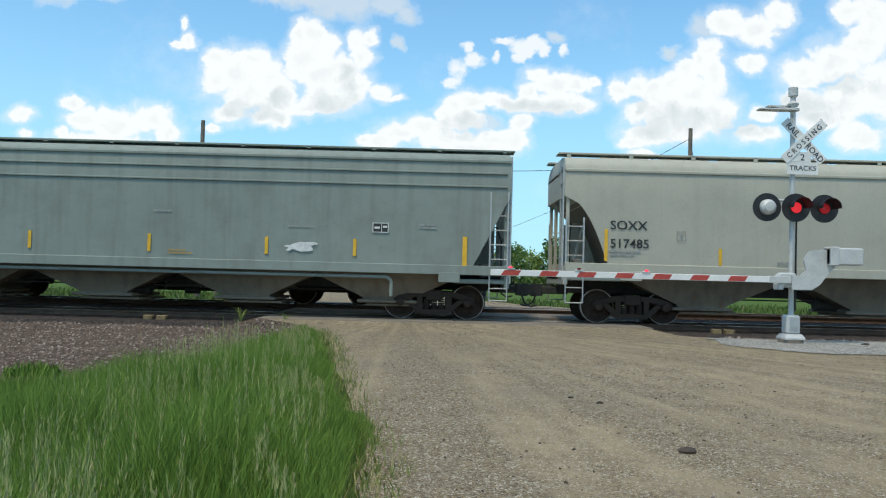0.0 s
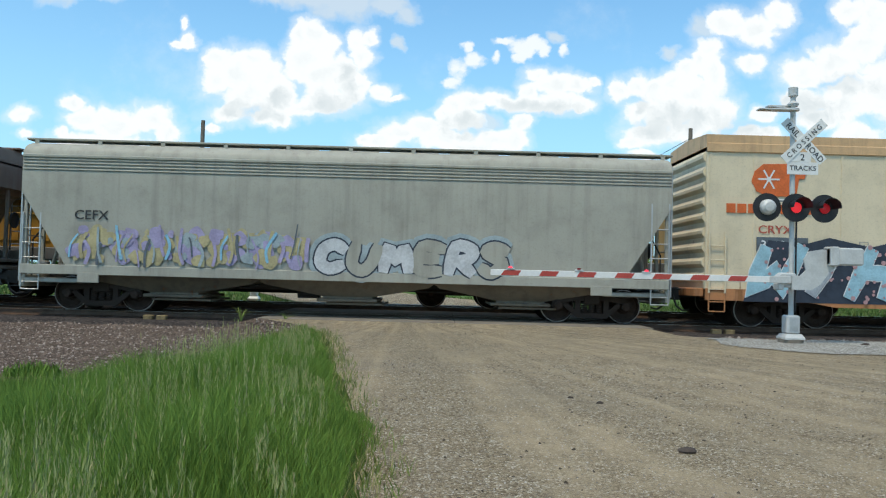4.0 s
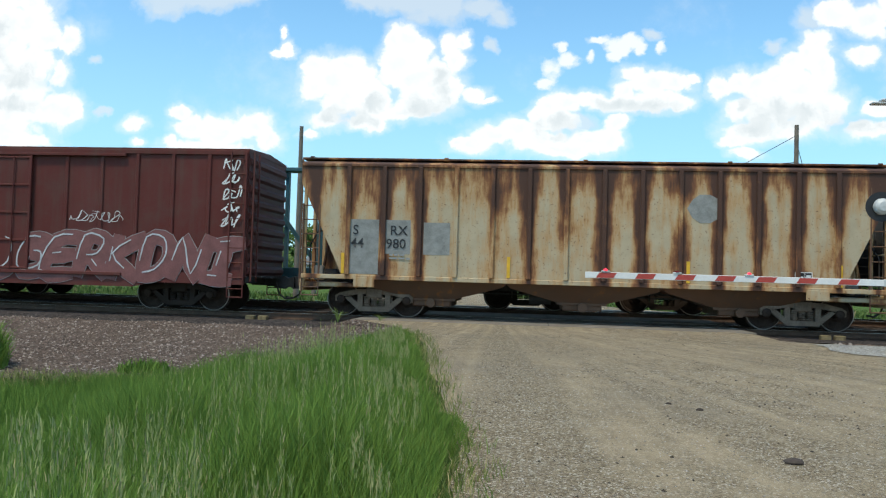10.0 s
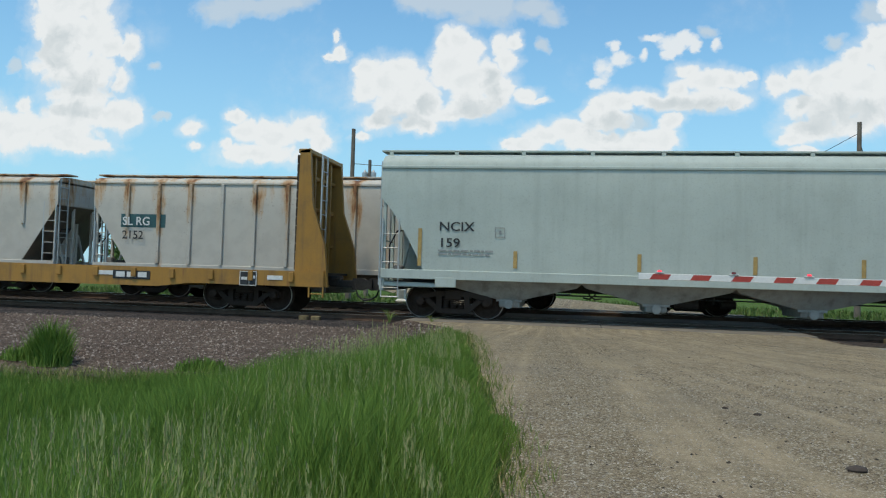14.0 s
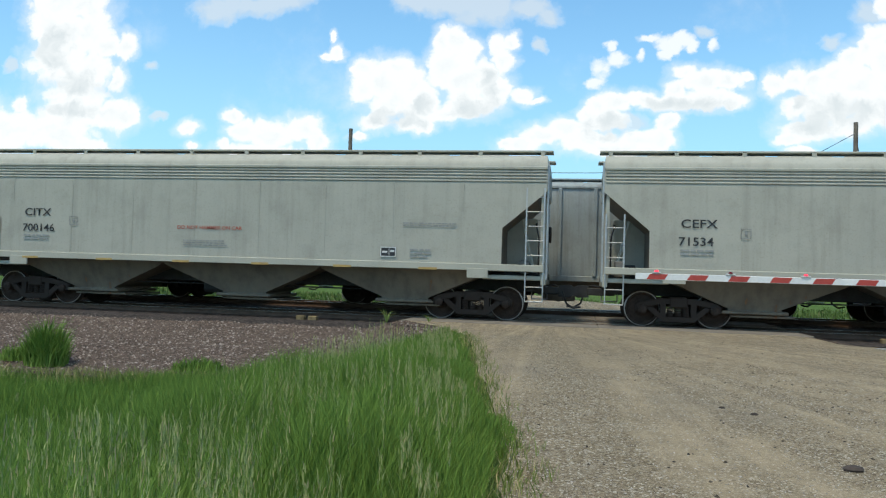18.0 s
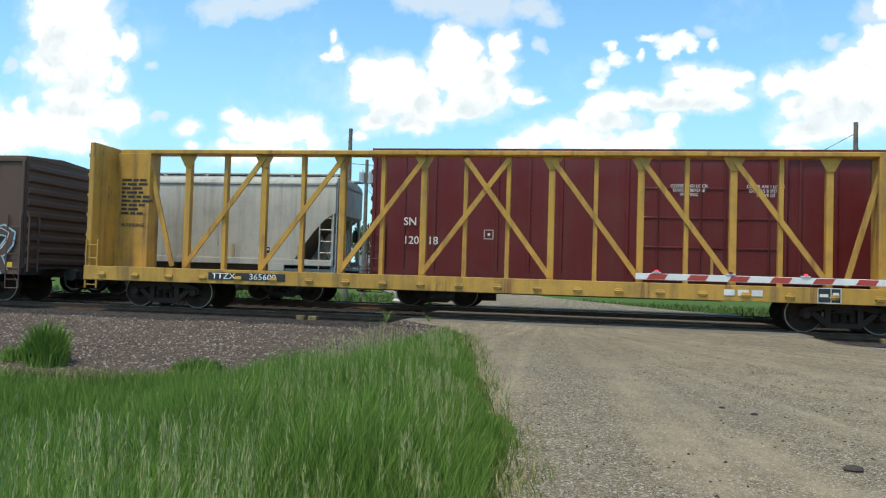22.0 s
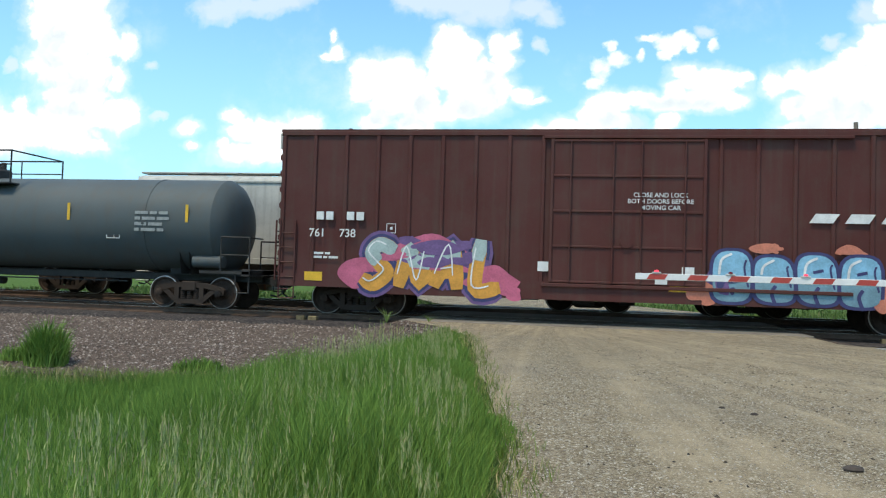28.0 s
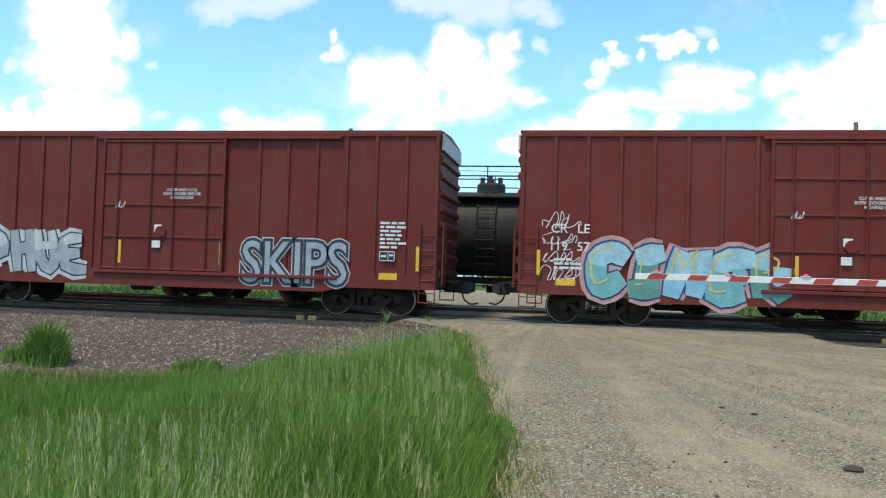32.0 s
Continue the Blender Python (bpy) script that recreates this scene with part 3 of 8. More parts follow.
def height(x, y):
    lane = float(np.interp(y, [-40, 0, 7, 14, 18, 20.0, 29.0, 34, 60, 400], [-0.5, -0.46, -0.4, -0.2, -0.06, -0.022, 0.1, 0.0, -0.25, -0.4]))
    side = float(np.interp(y, [-40, 3, 8, 13, 15, 19.3, 20, 28.8, 29.3, 33, 60, 400], [-0.9, -0.85, -0.95, -1.05, -1.0, -0.3, -0.24, -0.1, -0.1, -0.5, -0.4, -0.4]))
    d = lane_edge(y) - x
    k = min(1, max(0, d / (2.6 if y < 18 else 1.0)))
    z = lane + (side - lane) * k * k * (3 - 2 * k)
    # at the far side of the crossing the stone shoulder falls away from the lane
    e = min(1, max(0, (x - 5.3) / 1.2)) * min(1, max(0, (y - 17.9) / 1.2)) * min(1, max(0, (21.0 - y) / 0.5))
    z -= 0.22 * e
    # beyond the lane on the right, past the tracks
    if y > 29:
        f = min(1, max(0, (x - (5.5 - (y - 29) * 0.23)) / 1.5))
        z += (side - lane) * f
    return z + 0.03 * noise.noise((x * 0.7, y * 0.7, 0)) * (1 if d > 0 else 0.35)


def sheet(name, xs, ys, lift, material, keep=None, label="", category="", kind="structure"):
    g = Geo()
    index = {}
    for j, y in enumerate(ys):
        for i, x in enumerate(xs):
            index[i, j] = len(g.v)
            g.v.append((x, y, height(x, y) + (lift(x, y) if callable(lift) else lift)))
    for j in range(len(ys) - 1):
        for i in range(len(xs) - 1):
            if keep is None or keep((xs[i] + xs[i + 1]) / 2, (ys[j] + ys[j + 1]) / 2):
                g.f.append((index[i, j], index[i + 1, j], index[i + 1, j + 1], index[i, j + 1]))
    me = g.mesh(name)
    ob = part(name, me, material)
    return tagged(ob, label, category, "", kind)


def spread(near, far, step, grow):
    out, at = [], near
    while at < far:
        out.append(at)
        at += step
        step *= grow
    return out + [far]


def strip(name, left, right, ys, n, lift, material, label, category):
    """A lane-shaped sheet between two edge lines."""
    g = Geo()
    for y in ys:
        a, b = left(y), right(y)
        for i in range(n + 1):
            x = a + (b - a) * i / n
            g.v.append((x, y, height(x, y) + lift))
    for j in range(len(ys) - 1):
        for i in range(n):
            k = j * (n + 1) + i
            g.f.append((k, k + 1, k + n + 2, k + n + 1))
    return tagged(part(name, g, material), label, category, "", "structure")


def ground():
    wide = spread(24, 2600, 1.5, 1.35)
    xs = [-v for v in reversed(wide)] + [i * 0.6 for i in range(-39, 40)] + wide
    ys = [-v for v in reversed(spread(6, 1500, 2, 1.5))] + [i * 0.5 for i in range(-11, 121)] + spread(61, 3800, 2, 1.35)
    tagged(sheet("ground", xs, ys, lambda x, y: -0.35 if 17.4 < y < 29.2 else -0.09 if 14.6 < y < 17.5 else -0.03, "turf"), "rough green grassland reaching to the horizon", "ground")
    ys = [i * 0.4 for i in range(-20, 50)] + [20.05]
    strip("road", lambda y: lane_edge(y) + 0.12 * noise.noise((y * 0.9, 3, 0)), lambda y: 30.0, ys, 60, 0.0, "road",
          "tan gravel road with paler wheel tracks", "road")
    ys = [29.0 + i * 0.7 for i in range(0, 80)]
    strip("road", lambda y: lane_edge(y), lambda y: 5.5 - (y - 29) * 0.23, ys, 14, 0.01, "road", "gravel road continuing past the tracks", "road")
    # stone shoulder of the embankment, left of the lane and right of it
    ys = [14.2 + i * 0.3 for i in range(21)]
    strip("ballast_slope", lambda y: -60.0, lambda y: min(lane_edge(y) - 0.05, -2.0 - max(0, 17.3 - y) * 1.6) + 0.25 * noise.noise((y * 1.3, 8, 0)), ys, 90, 0.008, "ballast",
          "pinkish crushed stone on the railway embankment", "ballast")
    ys = [17.9 + i * 0.24 for i in range(11)]
    strip("ballast_slope", lambda y: 5.5 + (20.2 - y) * 0.35, lambda y: 60.0, ys, 80, 0.02, "ballast", "dark crushed stone beside the crossing", "ballast")
    ys = [15.3 + i * 0.25 for i in range(12)]
    strip("gravel_pad", lambda y: 6.0 + 1.3 * abs((y - 16.9) / 1.5) ** 3 + 0.5 * noise.noise((y * 3, 1, 0)), lambda y: 24.0, ys, 60, 0.014, "pad",
          "pale grey gravel pad under the crossing signal", "gravel")
    # track bed
    g = Geo()
    for x0, x1 in ((-700, -4.6), (5.6, 700)):
        out = [(19.55, -0.30), (20.1, -0.17), (24.3, -0.17), (24.7, -0.05), (28.6, -0.02), (29.4, -0.2), (29.4, -0.6), (19.55, -0.6)]
        g.rings([[(x, y, z) for y, z in out] for x in (x0, x1)])
    tagged(part("track_bed", g, "bed"), "oil-darkened ballast bed under two tracks", "track bed", "", "structure")


ground()


def tracks():
    for y, z, which in ((TRACK, 0.0, "near"), (FAR_TRACK, FAR_RISE, "far")):
        for side in (-1, 1):
            g = Geo()
            c = y + side * 0.755
            out = [(-.075, -.17), (.075, -.17), (.075, -.155), (.012, -.13), (.012, -.045), (.036, -.035), (.036, -.004), (.03, 0), (-.03, 0), (-.036, -.004), (-.036, -.035), (-.012, -.045), (-.012, -.13), (-.075, -.155)]
            g.rings([[(x, c + a, z + b) for a, b in out] for x in (-700, 700)])
            rail = tagged(part("rail", g, "steel"), "brown steel rail with a worn bright head", "rail", "rails", "structure")
            part("rail_head", Geo().box(-700, 700, c - 0.026, c + 0.026, z, z + 0.002), "bright", rail, "polished running surface")
        me = Geo().box(-0.11, 0.11, -1.3, 1.3, -0.34, -0.165, 0.012).mesh("tie")
        me.materials.append(M["tie"])
        plate_me = Geo().box(-0.09, 0.09, -0.17, 0.17, -0.167, -0.152, 0.004).mesh("tie_plate")
        plate_me.materials.append(M["steel"])
        for i in range(-46, 47):
            x = i * 0.535
            if -4.7 < x < 5.7:
                continue
            t = tagged(new("tie", me), "creosoted timber tie half sunk in ballast", "railway tie", which + " track ties")
            t.location = (x + 0.02 * math.sin(i * 7.1), y, z + 0.0)
            t.rotation_euler = (0, 0, 0.015 * math.sin(i * 3.7))
            part("tie_plate", plate_me, None, t, at=(0, -0.755, 0)), part("tie_plate", plate_me, None, t, at=(0, 0.755, 0))
    # crossing panels between and beside the rails
    holder = thing("crossing_surface", "worn grey crossing panels laid between the rails", "crossing", "", "structure")
    for y0, y1, z in ((20.05, 21.56, -0.012), (21.74, 23.05, -0.012), (23.25, 25.72, 0.03), (25.95, 27.25, 0.135), (27.45, 29.05, 0.12)):
        n = 4
        for i in range(n):
            a, b = -4.5 + i * 10.0 / n, -4.5 + (i + 1) * 10.0 / n
            part("panel", Geo().box(a + 0.006, b - 0.006, y0, y1, z - 0.2, z, 0.012), "concrete", holder)


tracks()


def heap(name, count, box, size, material, label, category, seed, keep=None, lift=0.0):
    """Loose stones, each a knocked-off lump."""
    rng = np.random.RandomState(seed)
    base = np.array([(1, 0, 0), (-1, 0, 0), (0, 1, 0), (0, -1, 0), (0, 0, 1), (0, 0, -1)], float)
    tri = np.array([(0, 2, 4), (2, 1, 4), (1, 3, 4), (3, 0, 4), (2, 0, 5), (1, 2, 5), (3, 1, 5), (0, 3, 5)])
    verts, faces = [], []
    n = 0
    for _ in range(count):
        x, y = rng.uniform(box[0], box[1]), rng.uniform(box[2], box[3])
        if keep and not keep(x, y):
            continue
        s = size * rng.uniform(0.45, 1.3)
        p = base * rng.uniform(0.55, 1.15, (6, 1)) * s + rng.uniform(-0.25, 0.25, (6, 3)) * s
        p[:, 2] *= 0.7
        a = rng.uniform(0, 6.28)
        c, d = math.cos(a), math.sin(a)
        q = np.stack([p[:, 0] * c - p[:, 1] * d + x, p[:, 0] * d + p[:, 1] * c + y, p[:, 2] + height(x, y) + lift + s * 0.2], 1)
        verts.append(q)
        faces.append(tri + n)
        n += 6
    v, f = np.concatenate(verts), np.concatenate(faces)
    me = bpy.data.meshes.new(name)
    me.from_pydata(v.tolist(), [], f.tolist())
    me.materials.append(material)
    return tagged(new(name, me), label, category, "", "stuff")


def stony(name, tones):
    m, tree, skin = surface(name, 0.95)
    isle = node(tree, "ShaderNodeNewGeometry").outputs["Random Per Island"]
    tone = blend(tree, isle, tones[0], tones[1])
    tone = blend(tree, remap(tree, calc(tree, "FRACT", calc(tree, "MULTIPLY", isle, 53.0)), 0.8, 0.85), tone, tones[2])
    c = node(tree, "ShaderNodeTexCoord").outputs["Object"]
    tone = blend(tree, remap(tree, fbm(tree, c, 30.0), 0.35, 0.7, 0, 0.35), tone, tones[0])
    plug(tree, skin, "Base Color", tone)
    return m


M["stones"] = stony("ballast_lumps", [(0.065, 0.048, 0.039), (0.215, 0.155, 0.122), (0.38, 0.32, 0.28)])
M["pebbles"] = stony("road_pebbles", [(0.22, 0.19, 0.15), (0.47, 0.41, 0.33), (0.66, 0.61, 0.53)])
heap("ballast_stones", 30000, (-22, -2.2, 14.6, 20.0), 0.034, M["stones"], "loose pinkish ballast stones on the slope", "ballast", 3,
     lambda x, y: x < min(lane_edge(y) - 0.1, -2.2 - max(0, 17.3 - y) * 1.6))
heap("ballast_stones", 3000, (5.6, 16, 17.6, 20.0), 0.045, M["stones"], "dark loose stones beside the crossing", "ballast", 4, lambda x, y: x > 5.6 + (20.2 - y) * 0.4)
M["crumbs"] = stony("dark_crumbs", [(0.05, 0.038, 0.028), (0.11, 0.085, 0.06), (0.16, 0.13, 0.10)])
heap("road_crumbs", 1500, (-1.0, 10.5, 5.0, 17.5), 0.017, M["crumbs"], "small dark crumbs of earth on the gravel road", "gravel", 15, lambda x, y: x > lane_edge(y) + .3 and noise.noise((x * .7, y * .7, 4)) > -.05)
heap("road_stones", 16000, (-1.5, 7.5, 4.6, 13), 0.009, M["pebbles"], "loose pebbles lying on the gravel road", "gravel", 5, lambda x, y: x > lane_edge(y))

# ---- running gear ----
SPIN = []


def truck_meshes():
    g = Geo()
    for s in (-1, 1):
        y0, y1 = (0.93 * s, 1.08 * s) if s > 0 else (-1.08, -0.93)
        g.plate([(-1.06, .40), (-.98, .40), (-.93, .53), (-.76, .53), (-.42, .60), (.42, .60), (.76, .53), (.93, .53), (.98, .40), (1.06, .40), (1.07, .55), (.95, .63), (.46, .74), (-.46, .74), (-.95, .63), (-1.07, .55)], y0, y1)
        g.plate([(-.82, .50), (-.40, .14), (.40, .14), (.82, .50), (.66, .53), (.33, .27), (-.33, .27), (-.66, .53)], y0 + .01, y1 - .01)
        for x in (-.38, .38):
            g.box(x - .07, x + .07, y0, y1, .25, .6)
        for x in (-.2, 0, .2):
            for k in range(5):
                g.tube((x, s * 1.0, .29 + k * .055), (x, s * 1.0, .325 + k * .055), .085, 10)
    g.box(-.22, .22, -1.12, 1.12, .5, .78, .03)
    for x in (-.55, .55):
        g.box(x - .06, x + .06, -.7, .7, .3, .42, .02)
    side = g.mesh("truck")
    side.materials.append(M["iron"])
    wheel = Geo()
    marks = []
    for s in (-1, 1):
        prof = [(0, .09), (.07, .1), (.09, .13), (.03, .2), (.02, .36), (.06, .39), (.065, .432), (.052, .457), (-.06, .465), (-.075, .487), (-.1, .48), (-.1, .2), (-.12, .1), (-.12, .08)]
        n0 = len(wheel.f)
        wheel.turned([(a * s + s * .755, r) for a, r in prof], "y", n=36)
        marks += list(range(n0 + 36 * 6, n0 + 36 * 7))
    wheel.tube((0, -1.0, 0), (0, 1.0, 0), .085, 12)
    for s in (-1, 1):
        wheel.turned([(s * .93, .06), (s * .95, .11), (s * 1.14, .11), (s * 1.16, .07)], "y", n=14)
        wheel.box(.2, .3, s * .79, s * .8, -.02, .05)
        wheel.box(-.33, -.18, s * .79, s * .8, -.16, -.14)
    rim = wheel.mesh("wheelset")
    rim.materials.append(M["wheel"]), rim.materials.append(M["tread"])
    for i in marks:
        rim.polygons[i].material_index = 1
    return side, rim


TRUCK_MESH, WHEEL_MESH = truck_meshes()


def truck(car, x, axles=(-0.9, 0.9)):
    mesh = TRUCK_MESH
    if "orange rust" in car.get("label", ""):
        mesh = TRUCK_MESH.copy()
        mesh.materials.clear()
        mesh.materials.append(M["tan_iron"])
    t = part("truck", mesh, None, car, at=(x, 0, 0))
    for a in axles:
        w = part("wheelset", WHEEL_MESH, None, t, at=(a, 0, 0.457))
        SPIN.append((w, car, a))
    return t


def coupler_mesh():
    g = Geo().box(-.5, .25, -.09, .09, .74, .94, .02)
    g.plate([(.2, .68), (.5, .66), (.62, .74), (.62, .95), (.5, 1.02), (.2, 1.0)], -.16, .05)
    g.plate([(.45, .7), (.66, .72), (.66, .96), (.45, .98)], .05, .17)
    hose = Geo().path([(.3, -.3, .85), (.42, -.32, .5), (.6, -.3, .38), (.8, -.25, .42)], .028)
    lever = Geo().path([(-.3, -.5, .95), (.1, -.75, 1.0), (.2, -1.35, .98)], .02)
    made = [g.mesh("coupler"), hose.mesh("air_hose"), lever.mesh("uncoupling_lever")]
    for me in made:
        me.materials.append(M["black"])
    return made


COUPLER, HOSE, LEVER = coupler_mesh()


def coupler(car, x, s):
    c = part("coupler", COUPLER, None, car, at=(x, 0, 0))
    c.rotation_euler = (0, 0, 0 if s > 0 else math.pi)
    part("air_hose", HOSE, None, c), part("uncoupling_lever", LEVER, None, c)


def gear(car, half, inset, sill=1.1, brake=True):
    truck(car, -half + inset), truck(car, half - inset)
    for s in (-1, 1):
        coupler(car, s * (half + .12), s)
    part("centre_sill", Geo().box(-half + .1, half - .1, -.3, .3, .78, sill, .02), "black", car)
    if brake:
        g = Geo()
        g.turned([(-.5, .02), (-.5, .16), (.1, .16), (.1, .02)], "x", (-.9, -.5, .62), 14)
        g.turned([(.3, .02), (.3, .12), (.7, .12), (.7, .02)], "x", (-.4, .3, .6), 12)
        g.path([(-half * .55, -.62, .72), (half * .55, -.62, .72)], .02)
        g.path([(-.4, -.5, .6), (-.4, -.5, .95)], .025), g.path([(-1.3, -.5, .62), (-1.3, -.5, .95)], .025)
        part("brake_rigging", g, "black", car)


def ladder(parent, x0, x1, z0, z1, y, material, step=0.38, name="ladder", label=""):
    g = Geo()
    for x in (x0, x1):
        g.box(x - .022, x + .022, y - .022, y + .022, z0, z1, .006)
    z = z0 + 0.1
    while z < z1 - 0.05:
        g.tube((x0, y, z), (x1, y, z), .016, 6)
        z += step
    return part(name, g, material, parent, label)


def end_ladder(parent, x, y0, y1, z0, z1, material, step=0.4):
    g = Geo()
    for y in (y0, y1):
        g.box(x - .022, x + .022, y - .022, y + .022, z0, z1, .006)
    z = z0 + 0.15
    while z < z1 - 0.05:
        g.tube((x, y0, z), (x, y1, z), .016, 6)
        z += step
    return part("end_ladder", g, material, parent)


def stirrup(parent, x0, x1, z0, z1, y, material):
    g = Geo().path([(x0, y, z1), (x0, y, z0), (x1, y, z0), (x1, y, z1)], .018)
    g.tube((x0, y, (z0 + z1) / 2), (x1, y, (z0 + z1) / 2), .014, 6)
    return part("stirrup", g, material, parent)


def ribbon(geo, pts, width, y):
    """A flat painted stroke along points in (x, z)."""
    pts = [Vector((p[0], p[1])) for p in pts]
    left, right = [], []
    n = len(pts)
    for i, p in enumerate(pts):
        d = (pts[min(n - 1, i + 1)] - pts[max(0, i - 1)])
        if d.length < 1e-6:
            d = Vector((1, 0))
        d.normalize()
        k = width / 2 * (0.75 if i in (0, n - 1) else 1)
        q = Vector((-d.y, d.x)) * k
        left.append(p + q), right.append(p - q)
    v = [(a.x, y - .0002 * i, a.y) for i, a in enumerate(left)] + [(a.x, y - .0002 * i, a.y) for i, a in enumerate(right)]
    geo.add(v, [(i, n + i, n + i + 1, i + 1) for i in range(n - 1)])
    return geo


def curve_through(ctrl, steps=6):
    out = []
    n = len(ctrl)
    for i in range(n - 1):
        p0, p1, p2, p3 = (Vector(ctrl[max(0, min(n - 1, k))]) for k in (i - 1, i, i + 1, i + 2))
        for s in range(steps):
            t = s / steps
            out.append(0.5 * ((2 * p1) + (p2 - p0) * t + (2 * p0 - 5 * p1 + 4 * p2 - p3) * t * t + (3 * p1 - p0 - 3 * p2 + p3) * t ** 3))
    return out + [Vector(ctrl[-1])]


SKIN = {}
# skeletons of sprayed forms, in a unit box
FORMS = [[[(0, 0), (.05, .6), (.4, 1), (.8, .7), (.85, 0)], [(.1, .4), (.8, .42)]], [[(.95, .85), (.4, 1), (.05, .55), (.35, .02), (.95, .2)]], [[(.9, .9), (.3, 1), (.15, .65), (.8, .4), (.65, .02), (.05, .1)]],
         [[(.05, 0), (.1, 1)], [(.1, .95), (.85, .8), (.3, .45)], [(.35, .5), (.95, 0)]], [[(0, .95), (1, .9)], [(.5, .9), (.48, 0)]], [[(.1, 1), (.05, .5), (.3, .02), (.95, .08)], [(.1, .95), (.9, .95)], [(.1, .5), (.75, .5)]],
         [[(.5, 1), (.05, .5), (.5, 0), (.95, .5), (.5, 1)]], [[(.1, 1), (.1, 0)], [(.9, 1), (.2, .5), (.95, 0)]], [[(.05, 0), (.15, 1), (.5, .5), (.85, 0), (.92, 1)]]]


def graffiti(car, x0, x1, z0, z1, count, fill, line, seed, y=None, cloud=None, fat=1.0, shine=None, label="spray-painted graffiti", style="wild", upper=None):
    """A sprayed piece of interlocking forms, each filled, outlined and highlighted: tangled strokes, or round bubbles."""
    rng = random.Random(seed)
    y = SKIN.get(car.name, -1.62) if y is None else y
    w, h = (x1 - x0) / count, z1 - z0
    fills = fill if isinstance(fill, list) else [fill]
    if cloud:
        for i in range(count * 2 + 1):
            cx, cz, r = x0 + h * .2 + (x1 - x0 - h * .4) * i / (count * 2), z0 + h * rng.uniform(.35, .62), h * rng.uniform(.28, .48)
            ring = [(cx + math.cos(a) * r * rng.uniform(.85, 1.1), cz + math.sin(a) * r * rng.uniform(.75, 1.0)) for a in (2 * math.pi * k / 16 for k in range(16))]
            g = Geo().add([(px, y - .0004 * i, max(z0 - .08, pz)) for px, pz in ring], [tuple(range(16))])
            part("graffiti_ground", g, cloud, car, "sprayed background of a graffiti piece")
    for i in range(count):
        cx = x0 + w * (i + .5)
        m = fills[i % len(fills)]
        back, front, over = Geo(), Geo(), Geo()
        d = .0012 * (i % 4)
        top, bot = z1 - h * rng.uniform(0, .14), z0 + h * rng.uniform(0, .06)
        if style == "bubble":
            lean = rng.uniform(-.06, .06) * h

            def ring(k, n=22):
                out = []
                for q in range(n):
                    a = 2 * math.pi * q / n
                    ca, sa = math.cos(a), math.sin(a)
                    e = .62 if sa > 0 else .35
                    px = math.copysign(abs(ca) ** .7, ca) * (w * .54 * k)
                    pz = math.copysign(abs(sa) ** e, sa) * ((top - bot) / 2 - (1 - k) * w * .5)
                    out.append((cx + px + lean * sa, (top + bot) / 2 + pz))
                return out
            big, small = ring(1.0), ring(.84)
            back.add([(a, y - .012 - d, b) for a, b in big], [tuple(range(len(big)))])
            front.add([(a, y - .018 - d, b) for a, b in small], [tuple(range(len(small)))])
            mark = Geo()
            k = rng.randrange(4)
            if k % 2:
                ribbon(mark, curve_through([(cx - w * .3, bot + h * .45), (cx, bot + h * .38), (cx + w * .45, bot + h * .47)]), w * .07, y - .026 - d)
            else:
                ribbon(mark, curve_through([(cx + w * .05, bot), (cx - w * .05, bot + h * .2), (cx + w * .04, bot + h * .33)]), w * .09, y - .026 - d)
            if k > 1:
                ribbon(mark, [(cx - w * .1, top - h * .34), (cx + w * .14, top - h * .3)], w * .1, y - .026 - d)
            ribbon(mark, curve_through([(cx + w * .4, bot + h * .3), (cx + w * .3, bot + h * .6), (cx + w * .34, top - h * .2)]), w * .05, y - .026 - d)
            if upper:
                half = [(a, max(b, bot + (top - bot) * .45)) for a, b in ring(.84)]
                part("graffiti_letter", Geo().add([(a, y - .021 - d, b) for a, b in half], [tuple(range(len(half)))]), upper, car, label)
            part("graffiti_mark", mark, line, car)
            if shine:
                ribbon(over, curve_through([(cx - w * .3, bot + h * .5), (cx - w * .24, top - h * .2), (cx, top - h * .1)]), w * .06, y - .027 - d)
        else:
            thick = min(w * .42, h * .3) * fat
            skew, wide, spin = rng.uniform(-.3, .3), w * 1.4 - thick * .6, rng.uniform(-.35, .35)
            last = form if i else -1
            form = rng.randrange(len(FORMS))
            if form == last:
                form = (form + 3) % len(FORMS)
            flourish = [(rng.uniform(-.2, .6), rng.uniform(0, 1)), (rng.uniform(.2, .8), rng.uniform(.2, .8)), (rng.uniform(.5, 1.3), rng.uniform(0, 1))]
            for q, st in enumerate(FORMS[form] + [flourish]):
                e = d + .0008 * q
                pts = [(cx + wide * (u - .5 + rng.uniform(-.17, .17)) + skew * (v - .5) * h, bot + thick * .5 + (top - bot - thick) * max(0, min(1, v + spin * (u - .5) + rng.uniform(-.1, .1)))) for u, v in st]
                pts = curve_through(pts, 5)
                ribbon(back, pts, thick + .075, y - .012 - e)
                ribbon(front, pts, max(.03, thick - .03), y - .026 - e)
                if shine:
                    ribbon(over, [Vector((p.x - thick * .22, p.y + thick * .18)) for p in pts[1:-1]], thick * .13, y - .04)
        part("graffiti_outline", back, line, car)
        part("graffiti_letter", front, m, car, label)
        if shine:
            part("graffiti_mark", over, shine, car)


